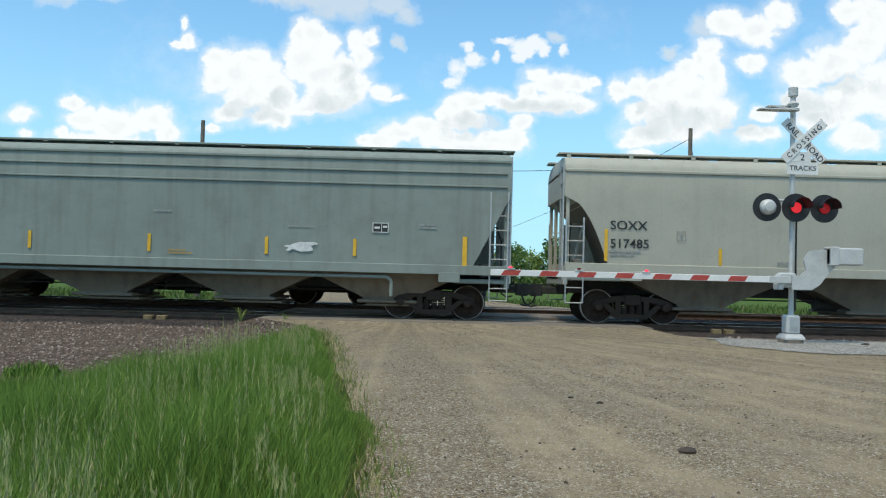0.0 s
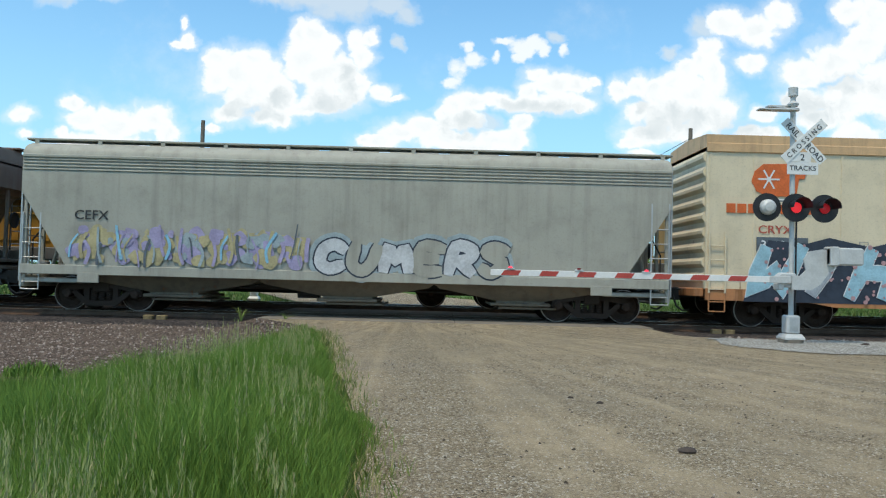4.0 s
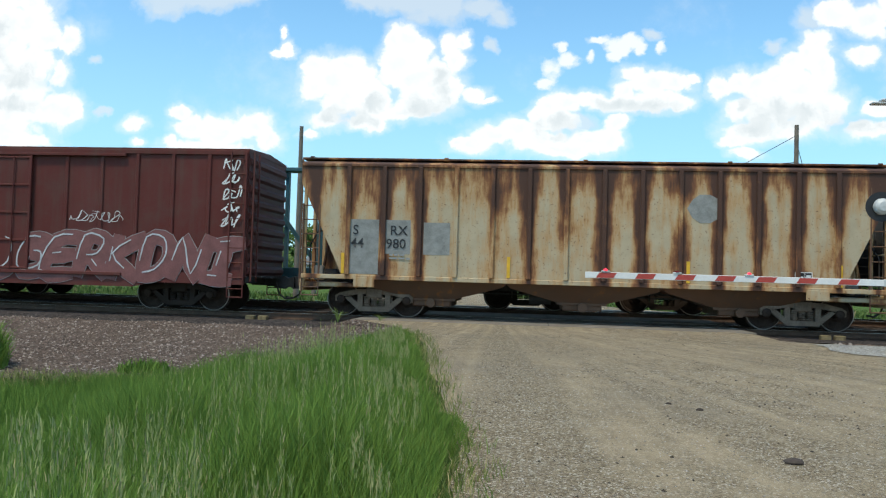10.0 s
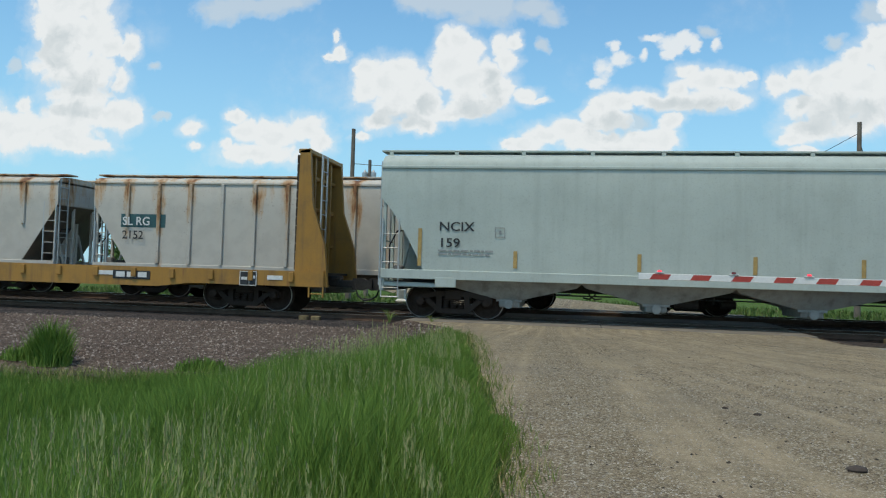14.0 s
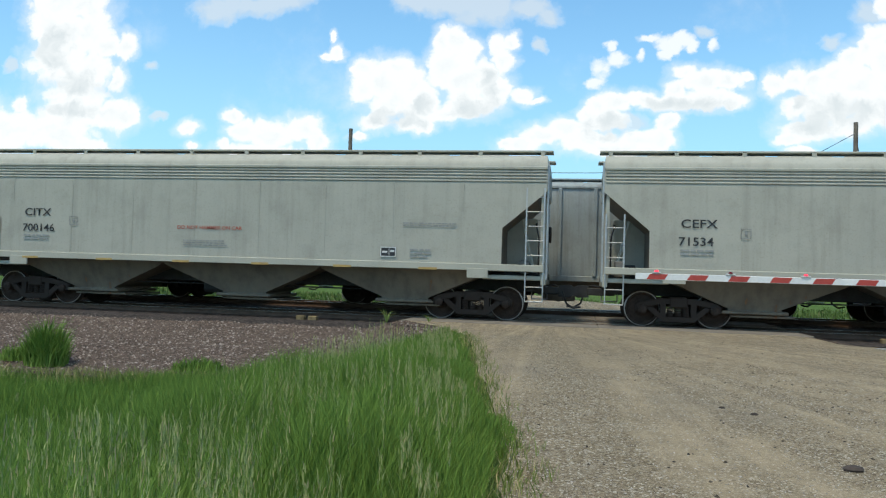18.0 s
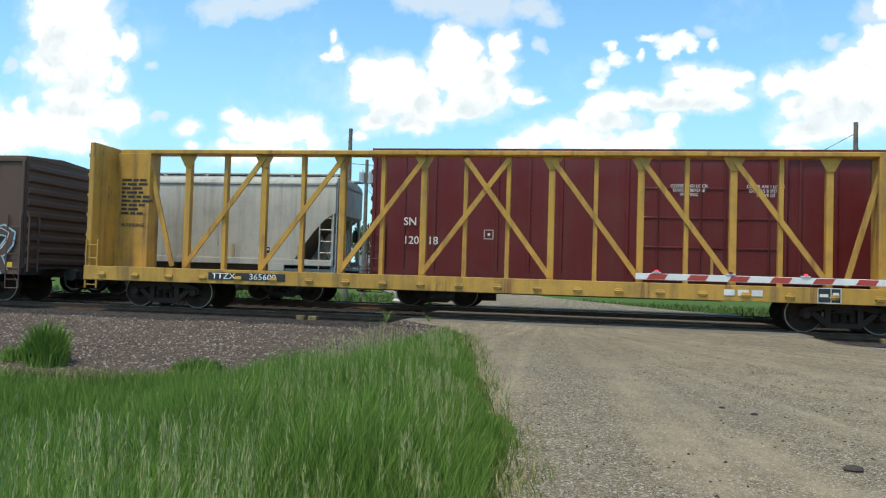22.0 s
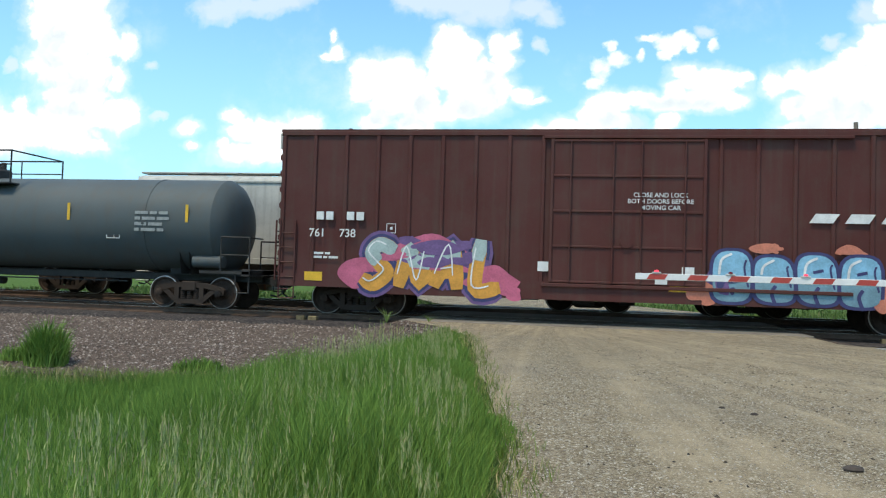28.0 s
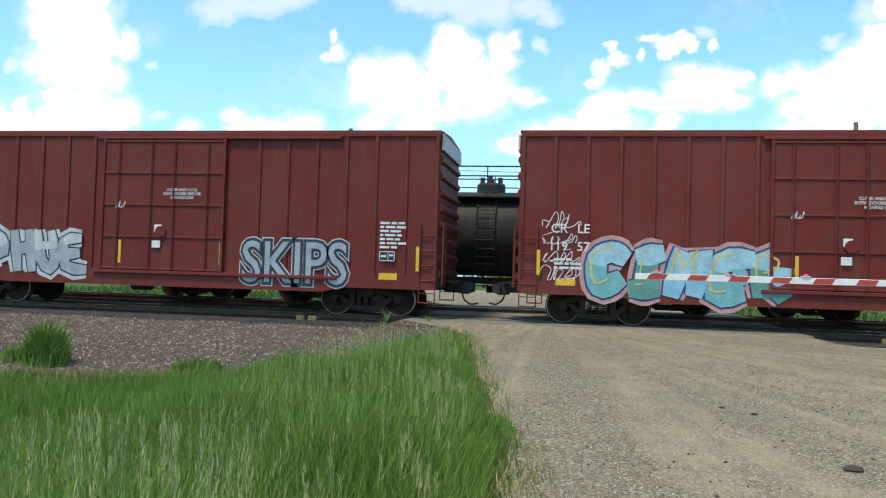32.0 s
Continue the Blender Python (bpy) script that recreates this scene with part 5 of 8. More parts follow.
def centre_beam(label, half, paint_mat, group, top=4.5, end_mat=None):
    car = thing("centerbeam_flatcar", label, "freight car", group)
    end_mat = end_mat or paint_mat
    w = 1.45
    part("deck", Geo().box(-half, half, -w, w, .98, 1.1, .01), paint_mat, car)
    for s in (-1, 1):
        part("side_sill", Geo().box(-half, half, *sorted((s * (w - .05), s * (w + .06))), .74, 1.14, .012), paint_mat, car)
    n = 22
    for i in range(n):
        x = -half + .6 + (2 * half - 1.2) * i / (n - 1)
        part("winch", Geo().box(x - .09, x + .09, -w - .1, -w - .04, .84, .97, .01).tube((x - .11, -w - .08, .9), (x + .11, -w - .08, .9), .035, 8), end_mat, car, "cable winch on the sill")
    part("top_chord", Geo().box(-half + .25, half - .25, -.28, .28, top - .13, top, .02), paint_mat, car)
    at = [s * (.605 + 1.21 * k) for s in (-1, 1) for k in range(8)]
    for x in sorted(at):
        b = .09 if round((abs(x) - .605) / 1.21) % 2 else .06
        post = part("post", Geo().box(x - b, x + b, -.1, .1, 1.1, top - .1, .01), paint_mat, car)
        if b > .08:
            part("gusset", Geo().plate([(x - .3, top - .12), (x + .3, top - .12), (x + .1, top - .5), (x - .1, top - .5)], -.125, -.1), paint_mat, post)

    def brace(x_low, x_high, y):
        g = Geo()
        p0, p1 = Vector((x_low, y, 1.2)), Vector((x_high, y, top - .22))
        q = Vector((-(p1 - p0).z, 0, (p1 - p0).x)).normalized() * .07
        deep = Vector((0, .03, 0))
        g.add([p0 + q - deep, p0 - q - deep, p1 - q - deep, p1 + q - deep, p0 + q + deep, p0 - q + deep, p1 - q + deep, p1 + q + deep],
              [(0, 1, 2, 3), (7, 6, 5, 4), (0, 4, 5, 1), (1, 5, 6, 2), (2, 6, 7, 3), (3, 7, 4, 0)])
        part("diagonal_brace", g, paint_mat, car)
    for s in (-1, 1):
        for k in (7, 5, 3):
            brace(s * (.605 + 1.21 * k), s * (.605 + 1.21 * (k - 2)), -.14)
        brace(s * 1.815, -s * .605, -.14 - .07 * (s > 0))
        brace(s * (half - 2.0), s * (half - 1.1), -.14)
    for s in (-1, 1):
        e = s * half
        x0, x1 = sorted((e, e - s * .16))
        part("bulkhead", Geo().box(x0, x1, -w, w, 1.1, top + .02, .02), end_mat, car, "ribbed end bulkhead")
        for i in range(6):
            z = 1.4 + i * .58
            part("bulkhead_rib", Geo().box(*sorted((e - s * .02, e + s * .1)), -w + .1, w - .1, z, z + .12, .02), end_mat, car)
        part("centre_panel", Geo().box(*sorted((e - s * .16, e - s * 1.25)), -.3, .3, 1.1, top - .12, .01), end_mat, car, "solid panel beside the bulkhead with loading notices")
        ladder(car, *sorted((e - s * .05, e - s * .4)), .5, 1.9, -w - .03, end_mat)
    gear(car, half, 2.3, .98)
    return car


def bulkhead_flat(label, half, paint_mat, wood, group):
    car = thing("bulkhead_flatcar", label, "freight car", group)
    w = 1.5
    part("deck", Geo().box(-half + .3, half - .3, -w, w, 1.06, 1.13, .01), wood, car, "worn dark timber deck")
    for s in (-1, 1):
        part("side_sill", Geo().plate([(-half + .1, 1.16), (half - .1, 1.16), (half - .1, .74), (half - 4, .74), (half - 5, .62), (-half + 5, .62), (-half + 4, .74), (-half + .1, .74)], *sorted((s * (w - .02), s * (w + .08)))), paint_mat, car)
        for i in range(17):
            x = -half + 1.0 + (2 * half - 2.0) * i / 16
            part("stake_pocket", Geo().box(x - .07, x + .07, *sorted((s * (w + .07), s * (w + .15))), .86, 1.12, .01), paint_mat, car)
    for s in (-1, 1):
        e = s * half
        for y in (-w, w - .14):
            g = Geo()
            out = [(e, .74), (e - s * .95, .74), (e - s * .95, 1.16), (e - s * .9, 4.48), (e - s * .62, 4.56), (e - s * .5, 3.0), (e - s * .12, 1.9)]
            if s > 0:
                out = out[::-1]
            g.plate(out, y, y + .14)
            part("end_post", g, paint_mat, car, "tapered yellow bulkhead post")
        x0, x1 = sorted((e - s * .95, e - s * .85))
        n = 13
        for i in range(n):
            z = 1.2 + i * 3.2 / n
            part("plank", Geo().box(*sorted((e - s * 1.0, e - s * .93)), -w + .06, w - .06, z, z + 3.2 / n - .015, .008), wood, car)
        g = Geo()
        for y in (-.7, 0, .7):
            g.box(*sorted((e - s * .92, e - s * .7)), y - .06, y + .06, 1.1, 4.42, .01)
        for z in (1.9, 2.9, 3.8):
            g.box(*sorted((e - s * .9, e - s * .78)), -w + .1, w - .1, z, z + .1, .01)
        g.box(*sorted((e - s * .95, e - s * .6)), -w, w, 4.42, 4.55, .02)
        part("bulkhead_frame", g, paint_mat, car)
        end_ladder(car, e - s * .3, -w + .16, -w + .6, 1.0, 4.4, "galv")
        ladder(car, *sorted((e - s * .1, e - s * .5)), .45, 1.2, -w - .05, paint_mat)
    gear(car, half, 2.6, 1.06)
    return car


def tank_car(label, half, paint_mat, group, r=1.42, z=2.5, cap=.55, dark="black"):
    car = thing("tank_car", label, "freight car", group)
    b = half - .75
    prof = [(-b, .03), (-b + .03, r * .35), (-b + cap * .25, r * .68), (-b + cap * .6, r * .9), (-b + cap, r)]
    prof += [(-b + cap + (2 * b - 2 * cap) * i / 8, r) for i in range(1, 8)]
    prof += [(b - cap, r), (b - cap * .6, r * .9), (b - cap * .25, r * .68), (b - .03, r * .35), (b, .03)]
    part("tank", Geo().turned(prof, "x", (0, 0, z), 48), paint_mat, car)
    for x in (-b + 2.6, 0, b - 2.6):
        g = Geo().turned([(x - .04, r + .006), (x - .04, r + .016), (x + .04, r + .016), (x + .04, r + .006)], "x", (0, 0, z), 48)
        part("weld_band", g, paint_mat, car)
    dome = Geo().turned([(z + r - .1, .48), (z + r + .22, .48), (z + r + .28, .44), (z + r + .3, .05)], "z", (0, 0, 0), 22)
    d = part("dome", dome, dark, car)
    g = Geo()
    for a in (0, 1.6, 3.1, 4.7):
        g.tube((.3 * math.cos(a), .3 * math.sin(a), z + r + .28), (.3 * math.cos(a), .3 * math.sin(a), z + r + .5), .08, 8)
    part("valve", g, dark, d)
    g = Geo()
    for y in (-1.0, 1.0):
        g.box(-1.5, 1.5, y - .28, y + .28, z + r - .28, z + r - .24)
        g.path([(-1.5, y * 1.2, z + r - .25), (-1.5, y * 1.2, z + r + .72), (1.5, y * 1.2, z + r + .72), (1.5, y * 1.2, z + r - .25)], .025)
        g.path([(-1.5, y * 1.2, z + r + .3), (1.5, y * 1.2, z + r + .3)], .02), g.path([(0, y * 1.2, z + r - .25), (0, y * 1.2, z + r + .72)], .02)
    g.path([(-1.5, -1.2, z + r + .72), (-1.5, 1.2, z + r + .72)], .025), g.path([(1.5, -1.2, z + r + .72), (1.5, 1.2, z + r + .72)], .025)
    part("platform", g, dark, car, "railed walkway round the dome")
    g = Geo()
    for y in (-1, 1):
        for x in (-.3, .3):
            pts = [(x, y * (r + .1) * math.cos(t), z + (r + .1) * math.sin(t)) for t in (-.75, -.4, 0, .4, .8)]
            g.path(pts, .022)
        for k in range(9):
            t = -.75 + k * .19
            g.tube((-.3, y * (r + .1) * math.cos(t), z + (r + .1) * math.sin(t)), (.3, y * (r + .1) * math.cos(t), z + (r + .1) * math.sin(t)), .016, 6)
    part("ladder", g, dark, car)
    for s in (-1, 1):
        e = s * half
        g = Geo().plate([(e, .95), (e, 1.15), (e - s * 2.9, 1.15), (e - s * 2.9, .95)][::(1 if s < 0 else -1)], -.5, .5)
        g.box(*sorted((e, e - s * .25)), -1.5, 1.5, .95, 1.16, .02)
        g.box(*sorted((e, e - s * 1.5)), -1.5, -1.35, 1.02, 1.1), g.box(*sorted((e, e - s * 1.5)), 1.35, 1.5, 1.02, 1.1)
        part("end_sill", g, dark, car)
        g = Geo()
        for x in (e - s * 2.3, e - s * 2.0):
            ring = [(y, z + -math.sqrt(max(0, r * r - y * y))) for y in [(-1.15 + 2.3 * i / 10) for i in range(11)]]
            pts = [(x, y, zz - .01) for y, zz in ring] + [(x, 1.0, .98), (x, -1.0, .98)]
            g.add(pts, [tuple(range(len(pts)))])
        part("saddle", g, dark, car)
        for y in (-1.42, 1.42):
            part("handrail", Geo().path([(e - s * .05, y, .5), (e - s * .05, y, 2.05), (e - s * .9, y, 2.05), (e - s * .9, y, 1.0)], .025), dark, car)
            part("step", Geo().path([(e - s * .05, y, .5), (e - s * .45, y, .5), (e - s * .45, y, 1.1)], .02), dark, car)
            part("handrail", Geo().path([(e - s * .05, y, 1.55), (e - s * .9, y, 1.55)], .02), dark, car)
            part("handrail", Geo().path([(e - s * .05, y, 2.05), (e - s * .05, y * .35, 2.05)], .022), dark, car)
        part("brake_cylinder", Geo().turned([(e - s * 1.9, .03), (e - s * 1.9, .18), (e - s * 1.0, .18), (e - s * 1.0, .03)], "x", (0, -1.0, 1.35), 14), paint_mat, car)
    gear(car, half, 2.0, 1.0)
    return car


def gondola(label, half, paint_mat, cover_mat, group):
    car = thing("gondola", label, "freight car", group)
    w, top = 1.5, 2.62
    for s in (-1, 1):
        part("side_wall", Geo().box(-half, half, *sorted((s * (w - .06), s * w)), .8, top, .01), paint_mat, car)
        part("top_rail", Geo().box(-half - .02, half + .02, *sorted((s * (w - .1), s * (w + .09))), top - .1, top + .05, .02), paint_mat, car)
        part("side_sill", Geo().box(-half, half, *sorted((s * (w - .02), s * (w + .06))), .72, .92, .02), paint_mat, car)
        for i in range(16):
            x = -half + .15 + (2 * half - .3) * i / 15
            part("side_post", Geo().box(x - .07, x + .07, *sorted((s * (w - .01), s * (w + .1))), .8, top - .06, .02), paint_mat, car)
        e = s * half
        part("end_wall", Geo().box(*sorted((e, e - s * .06)), -w, w, .8, top, .01), paint_mat, car)
        for z in (1.2, 1.6, 2.0, 2.35):
            part("end_rib", Geo().box(*sorted((e - s * .02, e + s * .09)), -w + .08, w - .08, z, z + .12, .02), paint_mat, car)
        ladder(car, *sorted((e - s * .08, e - s * .5)), .6, 2.2, -w - .09, paint_mat)
        end_ladder(car, e + s * .12, -w + .08, -w + .5, .7, 2.3, paint_mat)
        stirrup(car, *sorted((e - s * .08, e - s * .5)), .4, .72, -w - .05, paint_mat)
    part("floor", Geo().box(-half + .05, half - .05, -w + .05, w - .05, .82, 1.0), "black", car)
    rows = []
    n = 40
    for i in range(n + 1):
        x = -half - .05 + (2 * half + .1) * i / n
        edge = min(1, min(i, n - i) / 2.2)
        k = .1 + .42 * edge + .035 * math.sin(i * 1.7)
        rows.append([(x, -w - .1, top + .02), (x, -w * .75, top + k * .8 + .04 * math.sin(i * 2.3)), (x, -.4, top + k + .06), (x, .4, top + k + .05), (x, w * .75, top + k * .8), (x, w + .1, top + .02)])
    part("cover", Geo().rings(rows), cover_mat, car, "white fabric cover lashed over the load")
    for x in (-half + 3.9, half - 3.9):
        g = Geo().box(x - .06, x + .06, -w - .16, -w - .1, top - .15, top + .32, .01).tube((x, -w - .13, top + .3), (x, -w - .13, top + .55), .05, 8)
        g.box(x - .13, x + .13, -w - .18, -w - .08, top - .05, top + .1, .01)
        part("tie_down", g, "rust_iron", car, "rusty tie-down bracket")
    gear(car, half, 2.0, .85)
    return car


def reefer(label, half, group, unit_side, second_piece):
    """Insulated car with a plug door; the cooling unit hangs on one end."""
    car = thing("refrigerator_car", label, "freight car", group)
    w, floor, top = 1.6, 1.0, 4.95
    part("body", Geo().box(-half, half, -w, w, floor, top - .05, .02), "cream", car)
    part("roof", Geo().rings([[(x, -w - .03, top - .22), (x, w + .03, top - .22), (x, w + .03, top + .12), (x, 0, top + .22), (x, -w - .03, top + .12)] for x in (-half - .02, half + .02)]), "tan_roof", car, "tan weathered roof edge")
    part("roof_band", Geo().box(-half, half, -w - .045, w + .045, top - .34, top - .1, .015), "tan_roof", car)
    for i in range(18):
        x = -half + .1 + (2 * half - .2) * i / 17
        if -2.3 < x < 1.45:
            continue
        for s in (-1, 1):
            part("side_post", Geo().box(x - .03, x + .03, *sorted((s * (w - .005), s * (w + .02))), floor + .05, top - .36, .008), "cream", car)
    for s in (-1, 1):
        y = lambda a, b: sorted((s * (w + a), s * (w + b)))
        part("side_sill", Geo().plate([(-half, 1.02), (half, 1.02), (half, .72), (half - 2.8, .7), (half - 3.4, .6), (-half + 3.4, .6), (-half + 2.8, .7), (-half, .72)], *y(-.03, .04)), "rusty_orange", car, "rust-streaked orange side sill")
        d = part("door", Geo().box(-1.86, 1.19, *y(.02, .08), floor + .12, top - .62, .02), "cream", car, "cream plug door")
        for z in (1.5, 2.15, 2.75, 3.15, 3.4, 4.2):
            part("door_rib", Geo().box(-1.81, 1.14, *y(.075, .11), z - .025, z + .025, .01), "door_tan", d)
        for x in (-1.82, -1.46, .86, 1.15):
            part("door_post", Geo().box(x - .035, x + .035, *y(.07, .13), floor + .15, top - .66, .01), "door_tan", d, "rust-stained upright")
        g = Geo()
        for x in (-.51, -.16):
            g.tube((x, s * (w + .14), 1.2), (x, s * (w + .14), 3.35), .03, 8)
        g.box(-.61, -.06, *y(.1, .2), 2.0, 2.12, .02), g.box(-.56, -.11, *y(.1, .18), 2.9, 3.0, .02)
        g.turned([(s * (w + .12), .02), (s * (w + .12), .15), (s * (w + .17), .15), (s * (w + .17), .02)], "y", (-.31, 0, 1.55), 14)
        part("lock_rod", g, "cream", d)
        t = Geo().box(-2.1, 4.5, *y(.02, .16), top - .6, top - .5, .01)
        for x0, x1 in ((-2.1, -2.03), (1.26, 1.33), (1.37, 1.41)):
            part("door_frame", Geo().box(x0, x1, *y(.02, .12), floor + .1, top - .6, .01), "door_tan", car)
        part("door_track", t, "red_brown", car, "rust-red door track")
        part("lower_track", Geo().box(-2.1, 4.5, *y(.03, .14), floor + .02, floor + .1, .01), "rusty_orange", car)
        part("latch", Geo().box(4.55, 4.63, *y(.0, .06), 3.5, 3.85, .01), "lettering_black", car)
    for s in (-1, 1):
        e = s * half
        for i in range(9):
            z = floor + .3 + i * .4
            part("end_rib", Geo().rings([[(e, y, z - .14), (e + s * .07, y, z - .04), (e + s * .07, y, z + .04), (e, y, z + .14)] for y in (-w + .1, w - .1)]), "cream", car)
        a, b = sorted((e - s * .08, e - s * .5))
        ladder(car, a, b, floor - .1, floor + 1.5, -w - .06, "cream", .38)
        stirrup(car, a, b, .42, floor - .08, -w - .05, "rusty_orange")
        part("end_sill", Geo().box(*sorted((e, e + s * .25)), -w + .1, w - .1, .8, floor + .02, .02), "rusty_orange", car)
    u = unit_side * half
    f = lambda a, b: sorted((u + unit_side * a, u + unit_side * b))
    unit = part("cooling_unit", Geo().rings([[(x, -1.15, z0), (x, 1.15, z0), (x, 1.15, z1), (x, .9, z1 + .12), (x, -.9, z1 + .12), (x, -1.15, z1)] for x, z0, z1 in ((u + unit_side * .06, 3.75, 4.78), (u + unit_side * .45, 3.75, 4.76), (u + unit_side * .62, 3.75, 4.6))]), "lettering_black", car, "black rounded top of the cooling unit")
    part("housing", Geo().box(*f(.06, .62), -1.14, 1.14, 2.78, 3.75, .06), "white", unit, "white lower casing")
    part("grille", Geo().box(*f(.62, .64), -.9, .9, 2.85, 3.5), "lettering_grey", unit)
    for k in range(7):
        part("louvre", Geo().box(*f(.2, .5), -1.155, -1.14, 2.95 + k * .09, 2.99 + k * .09), "lettering_grey", unit)
    part("badge", Geo().plate([(u + unit_side * .18, 3.95), (u + unit_side * .42, 3.95), (u + unit_side * .22, 4.2)][::unit_side], -1.165, -1.15), "lettering_white", unit, "small white emblem")
    for y in (-1.45, -.5, .5, 1.45):
        for d in (.1, 1.1):
            part("rail_post", Geo().tube((u + unit_side * d, y, 1.0), (u + unit_side * d, y, 2.5 if d < 1 else 2.3), .035, 6), "dusty_grey", car)
    for z in (1.4, 1.8, 2.28):
        part("platform_rail", Geo().path([(u + unit_side * .1, -1.45, z), (u + unit_side * 1.1, -1.45, z), (u + unit_side * 1.1, 1.45, z), (u + unit_side * .1, 1.45, z)], .025), "dusty_grey", car, "dusty railing round the end platform")
    g = Geo().box(*f(.0, 1.2), -1.5, 1.5, .86, 1.02, .02)
    part("platform", g, "dusty_grey", car)
    part("fuel_tank", Geo().box(*f(.2, 1.0), -1.2, .2, 1.05, 1.75, .05), "dusty_grey", car)
    gear(car, half, 2.4, 1.0)
    return car


def locomotive(label, group):
    """Six-axle road engine, nose towards +x."""
    car = thing("locomotive", label, "locomotive", group)
    half = 10.6
    part("frame", Geo().box(-half, half, -1.45, 1.45, 1.2, 1.6, .03), "loco_grey", car, "grey frame and walkway")
    part("hood", Geo().rings([[(x, -1.0, 1.6), (x, 1.0, 1.6), (x, 1.0, 3.7), (x, .8, 3.95), (x, -.8, 3.95), (x, -1.0, 3.7)] for x in (-half + .9, 5.2)]), "loco_yellow", car, "yellow long hood")
    part("hood_roof", Geo().rings([[(x, -1.02, 3.65), (x, 1.02, 3.65), (x, .85, 4.05), (x, -.85, 4.05)] for x in (-half + .88, 5.2)]), "loco_grey", car, "grey hood roof")
    part("radiator", Geo().box(-half + 1.2, -half + 4.6, -1.3, 1.3, 3.1, 4.2, .08), "loco_grey", car, "flared radiator box")
    for i in range(14):
        x = -half + 1.2 + i * 1.0
        part("hood_door", Geo().box(x, x + .85, -1.035, -1.0, 1.8, 3.3, .01), "loco_yellow", car)
    for i in range(12):
        part("louvre", Geo().box(-half + 1.4, -half + 4.4, -1.33, -1.3, 3.2 + i * .075, 3.24 + i * .075), "lettering_black", car)
    for k in range(7):
        part("emblem_bar", Geo().box(-3.2 + k * .85, -2.6 + k * .85, -1.05, -1.036, 2.3, 3.0), "lettering_red", car, "worn red block lettering")
    cab = part("cab", Geo().rings([[(x, -1.5, 1.6), (x, 1.5, 1.6), (x, 1.5, 3.7), (x, 1.1, 4.3), (x, -1.1, 4.3), (x, -1.5, 3.7)] for x in (5.2, 8.0)]), "loco_yellow", car)
    part("cab_roof", Geo().rings([[(x, -1.45, 3.75), (x, 1.45, 3.75), (x, 1.1, 4.36), (x, -1.1, 4.36)] for x in (5.15, 8.1)]), "loco_grey", car)
    for x in (5.7, 6.8):
        part("window", Geo().box(x, x + .85, -1.515, -1.48, 2.9, 3.6, .02), "dark_glass", cab, "dark cab window")
    part("nose", Geo().rings([[(x, -a, 1.6), (x, a, 1.6), (x, a, b), (x, a - .2, b + .15), (x, -a + .2, b + .15), (x, -a, b)] for x, a, b in ((8.0, 1.1, 2.7), (9.6, .95, 2.45))]), "loco_yellow", car)
    part("fuel_tank", Geo().box(-2.6, 2.6, -1.35, 1.35, .35, 1.2, .1), "black", car)
    g = Geo()
    for s in (-1, 1):
        pts = [(-half + .1 + i * 1.7, s * 1.4, 2.65) for i in range(13)]
        g.path(pts, .022)
        for p in pts:
            g.tube((p[0], p[1], 1.6), p, .018, 6)
    part("handrail", g, "loco_yellow", car)
    for s in (-1, 1):
        part("pilot", Geo().box(*sorted((s * half, s * (half - .4))), -1.4, 1.4, .3, 1.25, .05), "loco_grey", car)
        part("step", Geo().box(*sorted((s * half, s * (half - .6))), -1.5, -1.3, .35, .4).box(*sorted((s * half, s * (half - .6))), -1.5, -1.3, .75, .8), "loco_grey", car)
        g = Geo().box(s * 6.6 - 2.4, s * 6.6 + 2.4, -1.15, -.98, .4, .85, .05).box(s * 6.6 - 2.4, s * 6.6 + 2.4, .98, 1.15, .4, .85, .05)
        t = part("truck", g, "iron", car)
        for a in (-1.9, 0, 1.9):
            w = part("wheelset", WHEEL_MESH, None, t, at=(s * 6.6 + a, 0, 0.457))
            SPIN.append((w, car, s * 6.6 + a))
        coupler(car, s * (half + .12), s)
    g = Geo()
    for x, z in ((-4, 4.05), (-1, 4.05), (2.2, 4.05)):
        g.turned([(z, .5), (z + .2, .5), (z + .24, .4), (z + .25, .02)], "z", (x, 0, 0), 18)
    part("roof_fan", g, "loco_grey", car)
    return car


